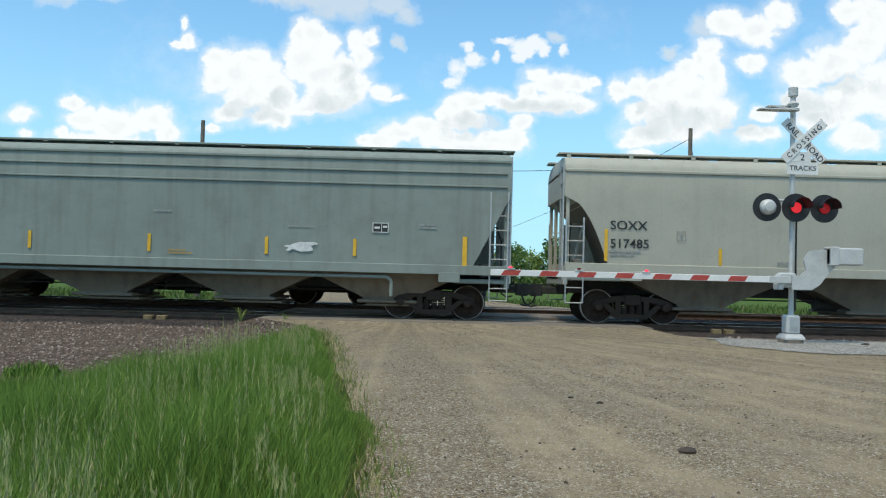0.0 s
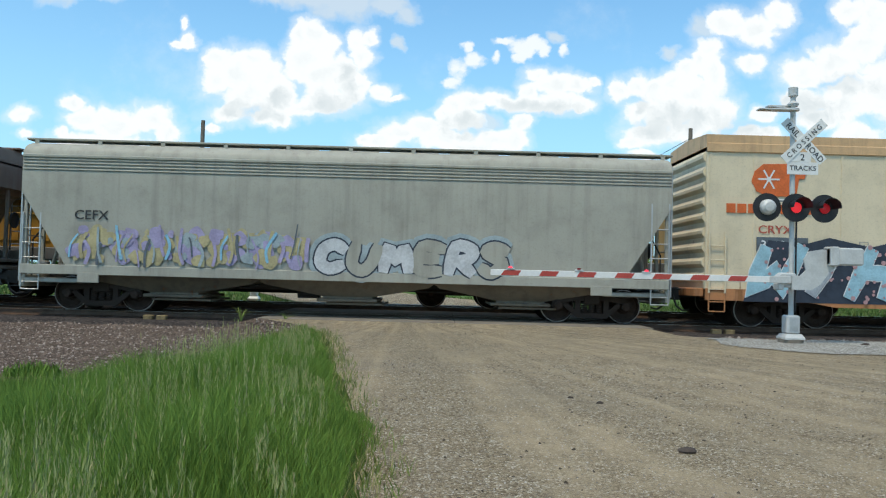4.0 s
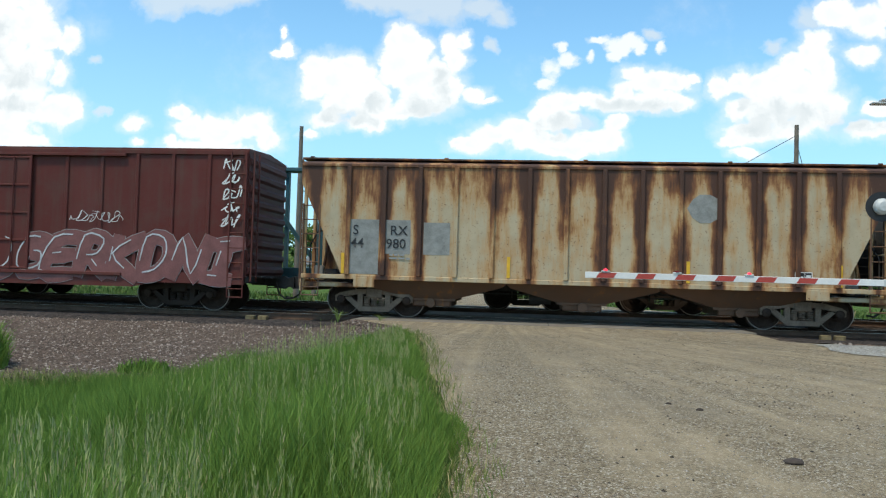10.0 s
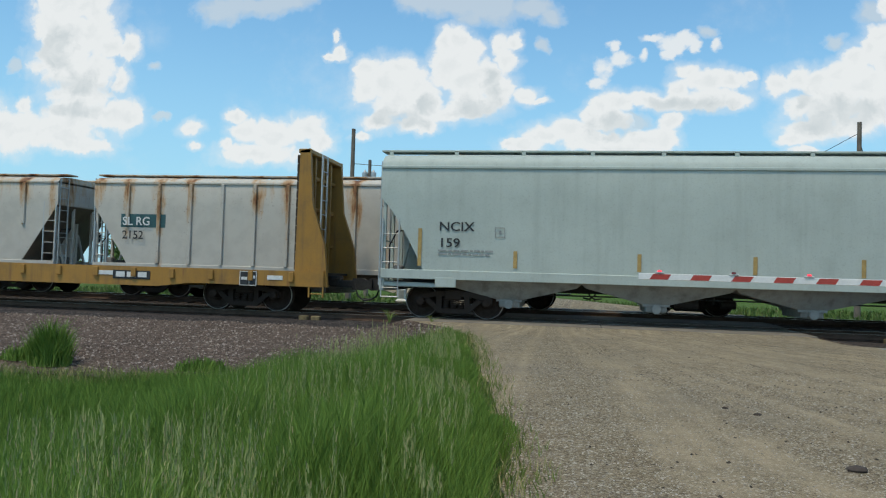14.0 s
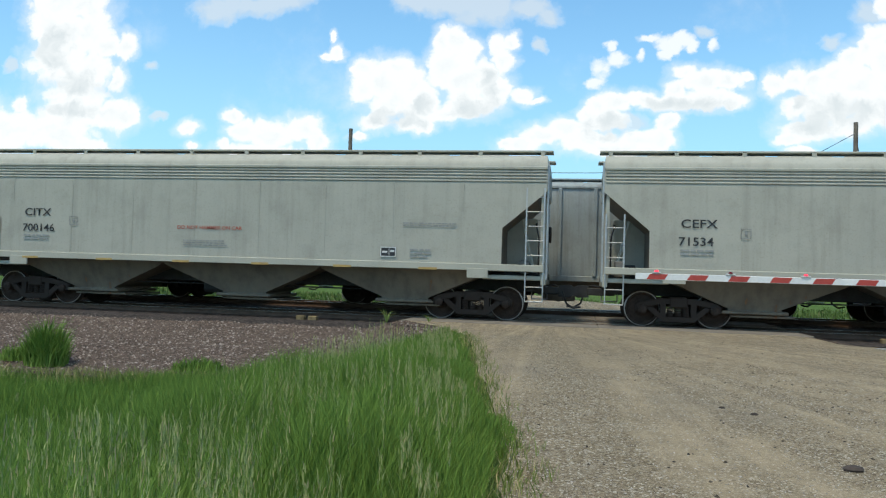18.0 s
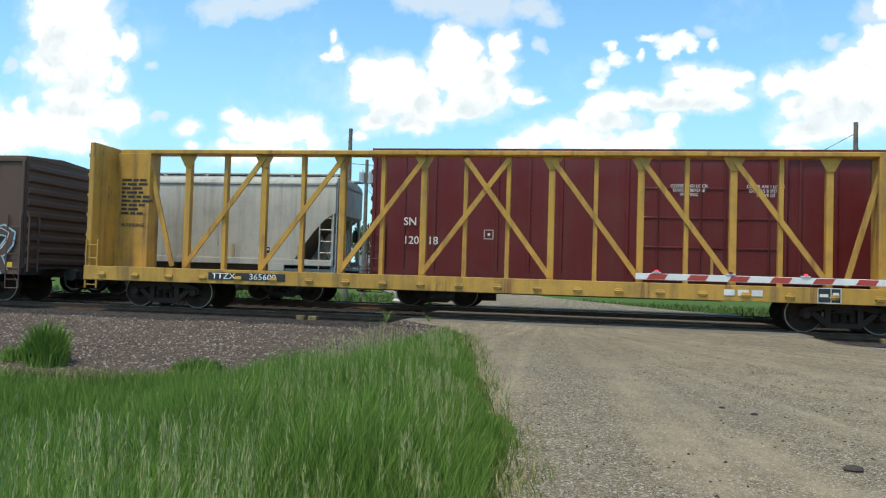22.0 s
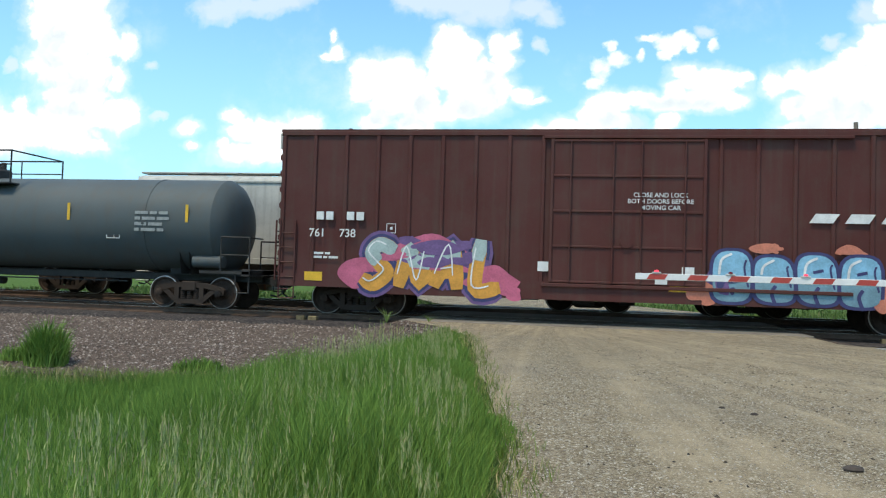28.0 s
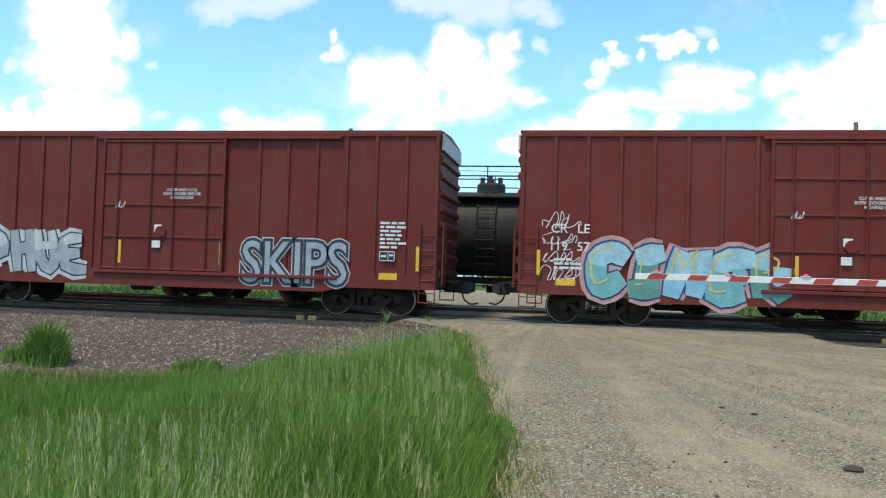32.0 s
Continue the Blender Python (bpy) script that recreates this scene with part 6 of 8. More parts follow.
# ---- car paints ----
for key, args in {
    "blue_grey": ((0.27, 0.315, 0.285), .18, 0, .2), "pale_grey": ((0.47, 0.46, 0.385), .1, 0, .07), "rust_grey": ((0.255, 0.245, 0.215), .3, .12, .5, .6, .2, (0.15, 0.105, 0.08), 3.5),
    "silver_grey": ((0.42, 0.41, 0.35), .2, 0, .22), "cream": ((0.78, 0.665, 0.47), .14, .05, .07), "door_tan": ((0.40, 0.30, 0.19), .3, .3, .4), "tan_roof": ((0.70, 0.45, 0.245), .18, .2, .25),
    "rusty_orange": ((0.55, 0.24, 0.1), .3, .6, .4), "red_brown": ((0.20, 0.06, 0.04), .3, .3, .4), "oxide_red": ((0.13, 0.028, 0.022), .25, .0, .3),
    "clean_grey": ((0.42, 0.42, 0.37), .1, 0, .08), "flat_yellow": ((0.45, 0.235, 0.055), .35, .2, .45),
    "beam_yellow": ((0.60, 0.34, 0.07), .35, .3, .5), "ice_grey": ((0.50, 0.56, 0.515), .1, 0, .1), "graf_grey": ((0.25, 0.24, 0.205), .22, 0, .3),
    "ribbed_grey": ((0.475, 0.465, 0.395), .16, 0, .16), "dark_brown": ((0.135, 0.08, 0.062), .25, 0, .3), "gondola_grey": ((0.25, 0.29, 0.275), .3, .1, .45),
    "tank_black": ((0.085, 0.104, 0.108), .3, 0, .35), "bn_brown": ((0.098, 0.028, 0.023), .2, 0, .25), "crl_red": ((0.175, 0.025, 0.0185), .2, 0, .22),
    "teal": ((0.03, 0.10, 0.12), .3, .1, .3), "beam_red": ((0.16, 0.04, 0.03), .3, .1, .3),
    "far_grey": ((0.36, 0.40, 0.39), .25, .05, .35), "maroon": ((0.15, 0.02, 0.022), .15, 0, .2, .2), "far_white": ((0.52, 0.51, 0.46), .2, .05, .3),
    "far_black": ((0.018, 0.022, 0.024), .3, 0, .3), "far_dark_brown": ((0.04, 0.028, 0.024), .3, 0, .3), "loco_yellow": ((0.46, 0.235, 0.035), .3, .05, .4),
    "loco_grey": ((0.16, 0.165, 0.165), .3, 0, .3), "bay_grey": ((0.22, 0.18, 0.13), .45, .12, .45), "bay_pale": ((0.40, 0.40, 0.37), .35, 0, .4),
    "dusty_grey": ((0.27, 0.25, 0.22), .4, .1, .4), "rust_iron": ((0.16, 0.085, 0.05), .3, .4, .3), "cover_white": ((0.78, 0.78, 0.76), .08, 0, .08),
    # the hopper slope sheets' tone holds grime and the end openings' shade
    "deck_wood": ((0.10, 0.078, 0.062), .55, 0, .8, .85, .5, (0.035, 0.026, 0.02)), "slope_dirt_shade": ((0.17, 0.14, 0.11), .4, .3, .5), "end_white": ((0.62, 0.60, 0.57), .25, .1, .3),
}.items():
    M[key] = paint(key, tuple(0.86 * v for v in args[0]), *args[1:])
M["rust_white"] = post_rust("rust_white", (0.47, 0.39, 0.26), -6.23, .958, 0.42, 4.1)
M["stained_white"] = post_rust("stained_white", (0.54, 0.51, 0.45), -6.9, 1.15, 0.05, 3.88, 0.3)
M["patch_grey"] = plain("patch_grey", (0.25, 0.255, 0.24), 0.7, 0, 0.25, 5.0)
M["patch_dull"] = plain("patch_dull", (0.17, 0.17, 0.155), 0.7, 0, 0.25, 5.0)
M["dark_glass"] = plain("dark_glass", (0.02, 0.025, 0.03), 0.1, 0, 0.1, 3)
for key, color in {"spray_blue": (0.10, 0.30, 0.46), "spray_sky": (0.22, 0.45, 0.60), "spray_dark": (0.03, 0.04, 0.06), "spray_silver": (0.50, 0.51, 0.52), "spray_white": (0.70, 0.70, 0.68), "spray_pink": (0.52, 0.12, 0.20),
                   "spray_orange": (0.62, 0.29, 0.05), "spray_green": (0.10, 0.28, 0.24), "spray_teal": (0.16, 0.40, 0.42), "spray_lilac": (0.34, 0.30, 0.46), "spray_yellow": (0.58, 0.48, 0.16),
                   "spray_rose": (0.36, 0.16, 0.15), "spray_navy": (0.05, 0.05, 0.14), "logo_orange": (0.62, 0.13, 0.03), "spray_smoke": (0.36, 0.44, 0.42), "script_teal": (0.035, 0.10, 0.11), "sign_blue": (0.05, 0.10, 0.30), "spray_umber": (0.10, 0.055, 0.045), "spray_dusk": (0.2, 0.078, 0.072), "spray_steel": (0.33, 0.36, 0.39), "spray_khaki": (0.42, 0.36, 0.2), "spray_slate": (0.10, 0.12, 0.14), "spray_mist": (0.30, 0.36, 0.38), "spray_teal_light": (0.30, 0.50, 0.58), "spray_green_grey": (0.24, 0.33, 0.28), "spray_rosy": (0.46, 0.27, 0.27), "spray_bone": (0.62, 0.55, 0.42), "spray_violet": (0.16, 0.09, 0.22), "spray_grizzle": (0.30, 0.28, 0.27), "spray_salmon": (0.56, 0.19, 0.12), "spray_fog": (0.19, 0.15, 0.135), "spray_ghost": (0.165, 0.042, 0.032), "spray_pale": (0.47, 0.53, 0.52), "spray_lake": (0.17, 0.30, 0.36)}.items():
    M[key] = plain(key, color, 0.55, 0, 0.22, 3.0)



def block_piece(car, outline, fill, line):
    """One angular sprayed letter: filled, with an outline round it."""
    y, g = SKIN.get(car.name, -1.62), Geo()
    n = len(outline)
    part("graffiti_letter", Geo().add([(a, y - .004, b) for a, b in outline], [tuple(range(n))]), fill, car, "brown block graffiti letter")
    ribbon(g, outline + outline[:1], .07, y - .009)
    part("graffiti_outline", g, line, car)


def splash(car, x, z, w, h, colors, seed):
    """A sprayed cartoon patch of overlapping rounded fields of colour."""
    rng, y = random.Random(seed), SKIN.get(car.name, -1.62)
    for i in range(len(colors) * 7):
        cx, cz, r = x + w * rng.uniform(-.6, .6), z + h * rng.uniform(-.6, .6), rng.uniform(.1, .36)
        if i == 0:
            cx, cz, r = x, z, .7
        ring = [(cx + math.cos(a) * w * r * rng.uniform(.6, 1.25), cz + math.sin(a) * h * r * rng.uniform(.6, 1.25)) for a in (2 * math.pi * k / 8 for k in range(8))]
        ring = [(p.x, p.y) for p in curve_through(ring + ring[:1], 4)][:-1]
        part("graffiti_ground", Geo().add([(px, y - .011 - .0009 * i, pz) for px, pz in ring], [tuple(range(len(ring)))]), colors[i % len(colors)], car, "sprayed patch of colour")


NEAR, FAR = [], []
NEARER, FARTHER = "freight cars in the nearer train", "freight cars in the farther train"


def near(car, x):
    NEAR.append((car, x))
    return car


def far(car, x):
    FAR.append((car, x))
    return car


# ---- the nearer train, in order of passing ----
c = near(hopper("blue-grey covered hopper car with yellow reflective strips", 8.9, "blue_grey", cut=3.3, run=.95, curve=1.0, bays=4, sill=1.2, sill_top=1.45, top=4.2, gate="flat"), -7.0)
stripes(c, [-3.6, -.5, 2.55, 4.85], 1.62, 2.07, "yellow")
stripes(c, [7.72], 1.25, 2.2, "yellow", w=.12)
data_plate(c, 5.3, 2.25)
bars(c, .0, 1.68, 2, .55, .04, "dull_yellow"), bars(c, 3.1, 2.38, 1, .7, .035, "lettering_grey"), bars(c, 6.5, 2.5, 2, .4, .04, "lettering_grey"), bars(c, -.4, 2.7, 1, .4, .04, "lettering_grey")
splash(c, 3.45, 1.83, .55, .16, ["spray_white"], 4)
part("side_pipe", Geo().path([(-8.0, -1.5, 1.1), (5.7, -1.5, 1.1), (5.82, -1.5, 1.0), (5.82, -1.5, .6)], .045, 8), "blue_grey", c, "grey pipe along the underframe")
for z in (3.5, 3.85):
    part("bead", Geo().box(-8.8, 8.8, -1.635, -1.6, z, z + .05, .01), "blue_grey", c)

c = near(hopper("pale grey covered hopper car with rounded side openings", 8.5, "pale_grey", gate="flat", roof_mat="pale_grey"), 11.81)
letters("SOXX", .33, "lettering_black", c, -7.3, 2.5, wide=1.1), letters("517485", .33, "lettering_black", c, -7.3, 2.02, wide=1.05)
bars(c, -7.3, 1.95, 2, .8, .05, "lettering_grey"), frame_mark(c, -5.55, 2.25, .24, "lettering_grey")
stripes(c, [-7.4], 1.66, 2.5, "yellow"), stripes(c, [-4.4, -1.45, 1.4, 4.3], 1.62, 2.06, "yellow"), stripes(c, [7.25], 1.66, 2.5, "yellow", w=.1)
data_plate(c, 5.15, 1.68), bars(c, 6.3, 2.15, 2, .7, .05, "lettering_grey"), bars(c, -2.9, 1.75, 2, .4, .04, "lettering_grey"), bars(c, .7, 1.75, 2, .6, .035, "lettering_grey")

c = near(hopper("grey covered hopper car heavily streaked with brown rust", 8.44, "rust_grey", gate="flat"), 30.14)
part("repaint", Geo().box(-6.98, -5.62, -1.612, -1.598, 2.24, 2.68), "patch_grey", c, "grey repainted patch"), letters("GACX", .36, "lettering_black", c, -6.85, 2.32, wide=1.15, fat=.01), letters("1204", .36, "lettering_black", c, -6.75, 1.86, wide=1.2)
bars(c, -6.8, 1.8, 2, .9, .05, "lettering_grey"), frame_mark(c, -3.9, 2.2, .24, "lettering_grey")
stripes(c, [-7.4], 1.66, 2.6, "yellow", w=.12), stripes(c, [-3.1, -.35, 2.35, 4.75], 1.66, 2.1, "yellow", w=.12), stripes(c, [7.2], 1.66, 2.5, "yellow", w=.12), data_plate(c, 4.85, 1.7)
for k in range(4):
    x = 5.25 + k * .48
    part("emblem_bar", Geo().box(x, x + .4, -1.625, -1.6, 3.35, 3.85, .004), "lettering_black", c, "dark block letters of a logo")

c = near(hopper("pale grey covered hopper car sprayed with colourful graffiti", 8.5, "silver_grey", cut=3.1, run=1.2, curve=1.0, gate="flat", bays=3, sill=.95, sill_top=1.2, rim=1), 48.5)
letters("CEFX", .34, "lettering_black", c, -7.1, 2.4, wide=1.1)
for k in range(7):
    splash(c, -6.7 + k * .9, 1.75, .62, .62, ["spray_lilac", "spray_khaki", "spray_mist"] if k % 2 else ["spray_khaki", "spray_lilac"], 110 + k)
rng = random.Random(14)
for k in range(30):
    g, x, z = Geo(), -7.1 + k * .21 + rng.uniform(-.1, .1), rng.uniform(1.15, 1.5)
    ribbon(g, curve_through([(x, z), (x + rng.uniform(-.12, .12), z + .35), (x + rng.uniform(-.2, .25), z + rng.uniform(.5, .95))]), rng.uniform(.03, .11), -1.662 - .0015 * (k % 5))
    part("graffiti_stroke", g, ("spray_sky", "spray_khaki", "spray_lilac", "spray_slate", "spray_mist", "spray_lilac")[k % 6], c, "sprayed stroke")
piece(c, "CUMERS", -.8, 4.3, 1.08, 2.15, ["spray_silver", "silver_grey"], "spray_dark", 12, edge=.05, halo="spray_mist", fat=1.1, smooth=4)

for number, (x, side) in enumerate(((67.83, 1), (91.42, -1))):
    c = near(reefer("cream insulated refrigerator car with rust-stained roof and graffiti", 9.93, NEARER, side, number), x)
    # emblem: plain shapes
    g = Geo().plate([(-8.75, 3.85), (-8.68, 4.12), (-8.45, 4.32), (-7.25, 4.35), (-7.36, 3.95), (-7.5, 3.95), (-7.58, 3.48), (-8.35, 3.48), (-8.62, 3.6)], -1.63, -1.605)
    part("emblem", g, "logo_orange", c, "orange rounded emblem")
    g = Geo()
    for k in range(6):
        a = math.pi * k / 3
        ribbon(g, [(-8.3, 3.92), (-8.3 + .28 * math.cos(a), 3.92 + .28 * math.sin(a))], .06, -1.636)
    part("emblem", g, "lettering_white", c, "white snowflake mark")
    for k in range(9):
        part("emblem_bar", Geo().box(-9.4 + k * .285, -9.17 + k * .285, -1.63, -1.6, 3.02, 3.26), "logo_orange", c, "orange block letters")
    letters("CRYX", .3, "lettering_red", c, -8.57, 2.5, wide=1.15), frame_mark(c, -5.9, 2.1, .24, "lettering_grey"), bars(c, 6.2, 2.5 if not number else 1.25, 1, 1.6, .05, "dull_yellow")
    if not number:
        part("repaint", Geo().box(-8.6, -7.25, -1.626, -1.598, 2.02, 2.4), "spray_slate", c, "dark repainted number patch"), letters("3010", .3, "lettering_white", c, -8.5, 2.1, y=-1.628, wide=1.1)
    if number:
        letters("3004", .3, "lettering_red", c, -8.5, 2.08, wide=1.05)
    letters("KANIKSU" if number else "GEM STATE", .2, "lettering_red", c, -.9 if number else -1.05, 3.87, y=-1.69, wide=1.1)
    rows = ("Protecting Today's", "Perishables", "For Tomorrow")
    for k, row in enumerate(rows):
        step = (.87 if number else .43)
        letters(row, .43, "script_teal", c, 7.1 if number else 7.4, (3.8 if number else 3.5) - step * k, lean=.35, align="CENTER", fat=.006, wide=1.02)
    bars(c, -1.3, 3.45, 3, .5, .06, "lettering_red", y=-1.7)
    data_plate(c, 6.25, 1.35), bars(c, 5.7, 1.8, 5, .5, .05, "lettering_red"), stripes(c, [-5.5, .9, 4.2], 1.02, 1.12, "yellow", w=.6)
    part("reflector", Geo().box(7.6, 8.25, -1.615, -1.6, 1.42, 1.6), "dull_yellow", c, "tan notice plate")
    if number:
        piece(c, "GSTOWARGE", -9.9, -3.1, .62, 1.75, ["spray_green_grey"], "spray_slate", 22, edge=.03, fat=.8, smooth=5, overlap=1.5, shine="spray_mist"), piece(c, "SGWRSKEAS", -9.9, -3.2, 1.0, 2.35, ["spray_silver", "spray_smoke"], "spray_slate", 21, edge=.05, fat=.62, smooth=5, overlap=1.9, shine="spray_white", lean=.4)
        piece(c, "TURIP", 2.6, 6.0, 1.0, 2.25, ["spray_dark"], "spray_dark", 24, fat=.24, edge=.02, smooth=4, lean=.2), splash(c, 1.85, 1.75, .42, .5, ["spray_dark", "cream", "spray_dark"], 23), splash(c, 8.35, 1.95, .36, .32, ["spray_dark", "cream"], 25)
        tag(c, 6.2, 7.5, 1.5, 2.2, "spray_dark", 26, width=.035), tag(c, 6.9, 7.9, .95, 1.25, "spray_lilac", 27), tag(c, -3.9, -2.75, 1.5, 2.1, "spray_dark", 28)
    else:
        field = [(-8.95, .7), (-8.7, 1.5), (-8.3, 2.32), (-7.3, 2.25), (-6.7, 2.42), (-5.6, 2.2), (-5.0, 2.35), (-3.9, 2.3), (-3.2, 2.2), (-2.25, 2.3), (-2.2, 1.4), (-2.15, .72)]
        part("graffiti_ground", Geo().add([(a, -1.646, b) for a, b in field], [tuple(range(len(field)))]), "spray_dark", c, "black sprayed field behind graffiti letters")
        piece(c, "WTHER", -8.8, -2.15, .72, 2.3, ["spray_teal_light", "spray_steel", "spray_teal_light", "spray_khaki", "spray_slate"], "spray_white", 31, y=-1.65, fat=.95, edge=.03, smooth=2, overlap=1.12, lean=.3), dots(c, -8.5, -2.3, .75, 2.2, 110, "spray_rosy", 30, size=.06, y=-1.642)
        piece(c, "GSTAK", 1.15, 5.5, .72, 2.15, ["spray_teal_light"], "spray_navy", 32, fat=1.15, edge=.1, smooth=3, halo="spray_steel", upper="spray_blue", shine="spray_white", lean=.2), tag(c, 5.0, 6.3, .85, 1.15, "spray_blue", 37, width=.07)
        tag(c, -1.6, -.2, 1.35, 1.75, "spray_dark", 33, y=-1.69, width=.06), tag(c, -1.5, -.4, 1.8, 2.1, "spray_dark", 39, y=-1.69, width=.015), tag(c, .1, .8, 1.5, 1.9, "spray_dark", 34, y=-1.69), tag(c, 5.5, 6.2, 1.2, 2.1, "spray_dark", 35, width=.02)
        tag(c, 8.0, 9.4, 1.5, 2.15, "spray_dark", 36, width=.035), tag(c, 8.6, 9.5, .85, 1.2, "spray_dark", 38, width=.02), tag(c, 6.7, 7.5, 1.2, 1.9, "spray_dark", 40, width=.02)

c = near(boxcar("faded oxide-red boxcar covered in silver graffiti", 7.8, "oxide_red", top=4.47, door=(-1.5, 1.55), rib=1.02, floor=.95, bottom=.62, low_ladder=False), 110.9)
piece(c, "DRNE", -6.1, -1.9, .66, 2.3, ["spray_steel"], "spray_dark", 41, fat=1.4, edge=.08, halo="spray_silver", upper="spray_mist", smooth=4, overlap=1.1, shine="spray_white"), splash(c, -4.35, 1.45, .36, .7, ["spray_bone"], 40), splash(c, -4.3, 1.75, .18, .1, ["spray_rosy"], 47)
piece(c, "OGERKDNI", .3, 7.6, .66, 2.2, ["spray_dusk"], "spray_grizzle", 42, fat=1.3, edge=.02, smooth=3, overlap=1.4, shine="spray_silver", lean=.2), piece(c, "ATI", -1.1, .4, .95, 1.95, ["spray_bone"], "spray_slate", 43, y=-1.715, fat=1.4, smooth=2), letters("EE", .3, "lettering_white", c, -7.05, 2.15, y=-1.656), letters("71", .3, "lettering_white", c, -7.05, 1.7, y=-1.656), letters("07", .3, "lettering_white", c, -7.05, .95, y=-1.656)
tag(c, 2.75, 4.3, 2.35, 2.75, "spray_white", 44, width=.025), tag(c, 7.1, 7.6, 2.3, 4.2, "spray_white", 45, width=.06), tag(c, -7.2, -6.3, 1.0, 2.3, "spray_silver", 46, width=.02)
g = Geo()
ribbon(g, [(-6.75 + .28 * math.cos(k * .4), 3.5 + .28 * math.sin(k * .4)) for k in range(17)], .035, -1.626), ribbon(g, [(-6.75, 3.2), (-6.72, 2.4)], .03, -1.626)
part("graffiti", g, "spray_white", c, "thin white ring and stalk")

c = near(hopper("white covered hopper car blotched all over with orange rust", 7.53, "rust_white", cut=3.55, run=1.15, curve=1.0, bays=3, ribs=14, sill=1.0, sill_top=1.12, top=4.05, boards=True, board_z=4.3, posts=4, bay_mat="rust_iron", rail_mat="rust_iron"), 127.7)
for x0, x1, z0, z1 in ((-6.3, -5.4, 1.15, 2.6), (-5.3, -4.55, 1.7, 2.6), (-4.2, -3.5, 1.7, 2.55)):
    part("repaint", Geo().box(x0, x1, -1.606, -1.598, z0, z1), "patch_grey", c, "grey repainted patch")
part("repaint", Geo().plate([(3.0 + .4 * math.cos(k * .63) * (1 + .12 * (k % 2)), 3.05 + .38 * math.sin(k * .63)) for k in range(10)], -1.606, -1.598), "patch_grey", c, "grey repainted patch")
letters("S", .36, "lettering_black", c, -6.1, 2.2), letters("RX", .36, "lettering_black", c, -5.1, 2.2), letters("44", .36, "lettering_black", c, -6.15, 1.85), letters("980", .36, "lettering_black", c, -5.2, 1.85)
bars(c, -5.1, 1.7, 2, .5, .05, "lettering_grey", seed=4)
stripes(c, [-6.35, -1.95, 6.3, 2.6], 1.15, 1.7, "yellow"), data_plate(c, 5.2, 1.25)

c = near(hopper("light grey two-bay covered hopper car", 5.77, "clean_grey", cut=3.35, run=1.15, curve=.5, bays=2, top=4.1, mouth=1.1, posts=7, gate="flat"), 142.05)
letters("CRDX", .32, "lettering_black", c, -4.5, 2.4, wide=1.1), letters("21895", .32, "lettering_black", c, -4.5, 1.98, wide=1.1), bars(c, -4.5, 1.9, 2, .7, .05, "lettering_grey")
stripes(c, [-4.6], 1.62, 2.5, "dull_yellow"), stripes(c, [-2.2, -.2, 1.85], 1.62, 2.0, "dull_yellow"), stripes(c, [4.35], 1.62, 2.6, "dull_yellow"), data_plate(c, 2.6, 1.68), frame_mark(c, -3.05, 2.25, .24, "lettering_grey")
for x in (-1.9, 1.55):
    g = Geo()
    ribbon(g, [(x + .15 * math.cos(k * .393), 2.3 + .15 * math.sin(k * .393)) for k in range(17)], .03, -1.622), ribbon(g, [(x - .1, 2.4), (x + .1, 2.2)], .03, -1.623), ribbon(g, [(x - .08, 2.2), (x + .08, 2.4)], .03, -1.624)
    part("stencil", g, "lettering_red", c, "crossed-out warning circle")

c = near(bulkhead_flat("empty yellow bulkhead flatcar with tapered end posts", 10.4, "flat_yellow", "deck_wood", NEARER), 159.5)
part("name_board", Geo().box(-5.75, -3.35, -1.595, -1.575, .8, 1.06), "lettering_black", c), letters("TTPX", .26, "lettering_white", c, -5.65, .84, y=-1.6, wide=1.25, fat=.008), letters("806130", .26, "lettering_white", c, -4.55, .84, y=-1.6, wide=1.15, fat=.008)
part("name_board", Geo().box(4.05, 5.2, -1.595, -1.575, .8, 1.04), "lettering_black", c)
for k in range(3):
    part("emblem_bar", Geo().box(4.15 + k * .34, 4.42 + k * .34, -1.605, -1.595, .85, 1.0), "lettering_white", c, "white block letters of a logo")
for x in (-8.5, -.5, 3.6, 8.7):
    part("reflector", Geo().box(x, x + .45, -1.595, -1.58, .9, 1.02), "lettering_white", c, "pale reflector strip")
data_plate(c, 7.9, .72, y=-1.6, w=.5, h=.4)

c = near(hopper("light grey covered hopper car with long yellow strips", 9.2, "ice_grey", cut=3.2, run=1.2, curve=.8, bays=4, gate="round", bay_mat="bay_pale", top=4.05, mouth=.7, belly=.35, sill=1.05, sill_top=1.3), 180.57)
letters("NCIX", .34, "lettering_black", c, -7.6, 2.35, wide=1.15), letters("159", .34, "lettering_black", c, -7.6, 1.92, wide=1.15), bars(c, -7.6, 1.85, 2, 1.5, .05, "lettering_grey")
frame_mark(c, -6.1, 2.2, .26, "lettering_grey"), stripes(c, [-8.1], 1.4, 2.4, "dull_yellow", w=.1), stripes(c, [-5.55, -2.4, .4, 2.9, 5.6], 1.4, 1.85, "dull_yellow", w=.1)

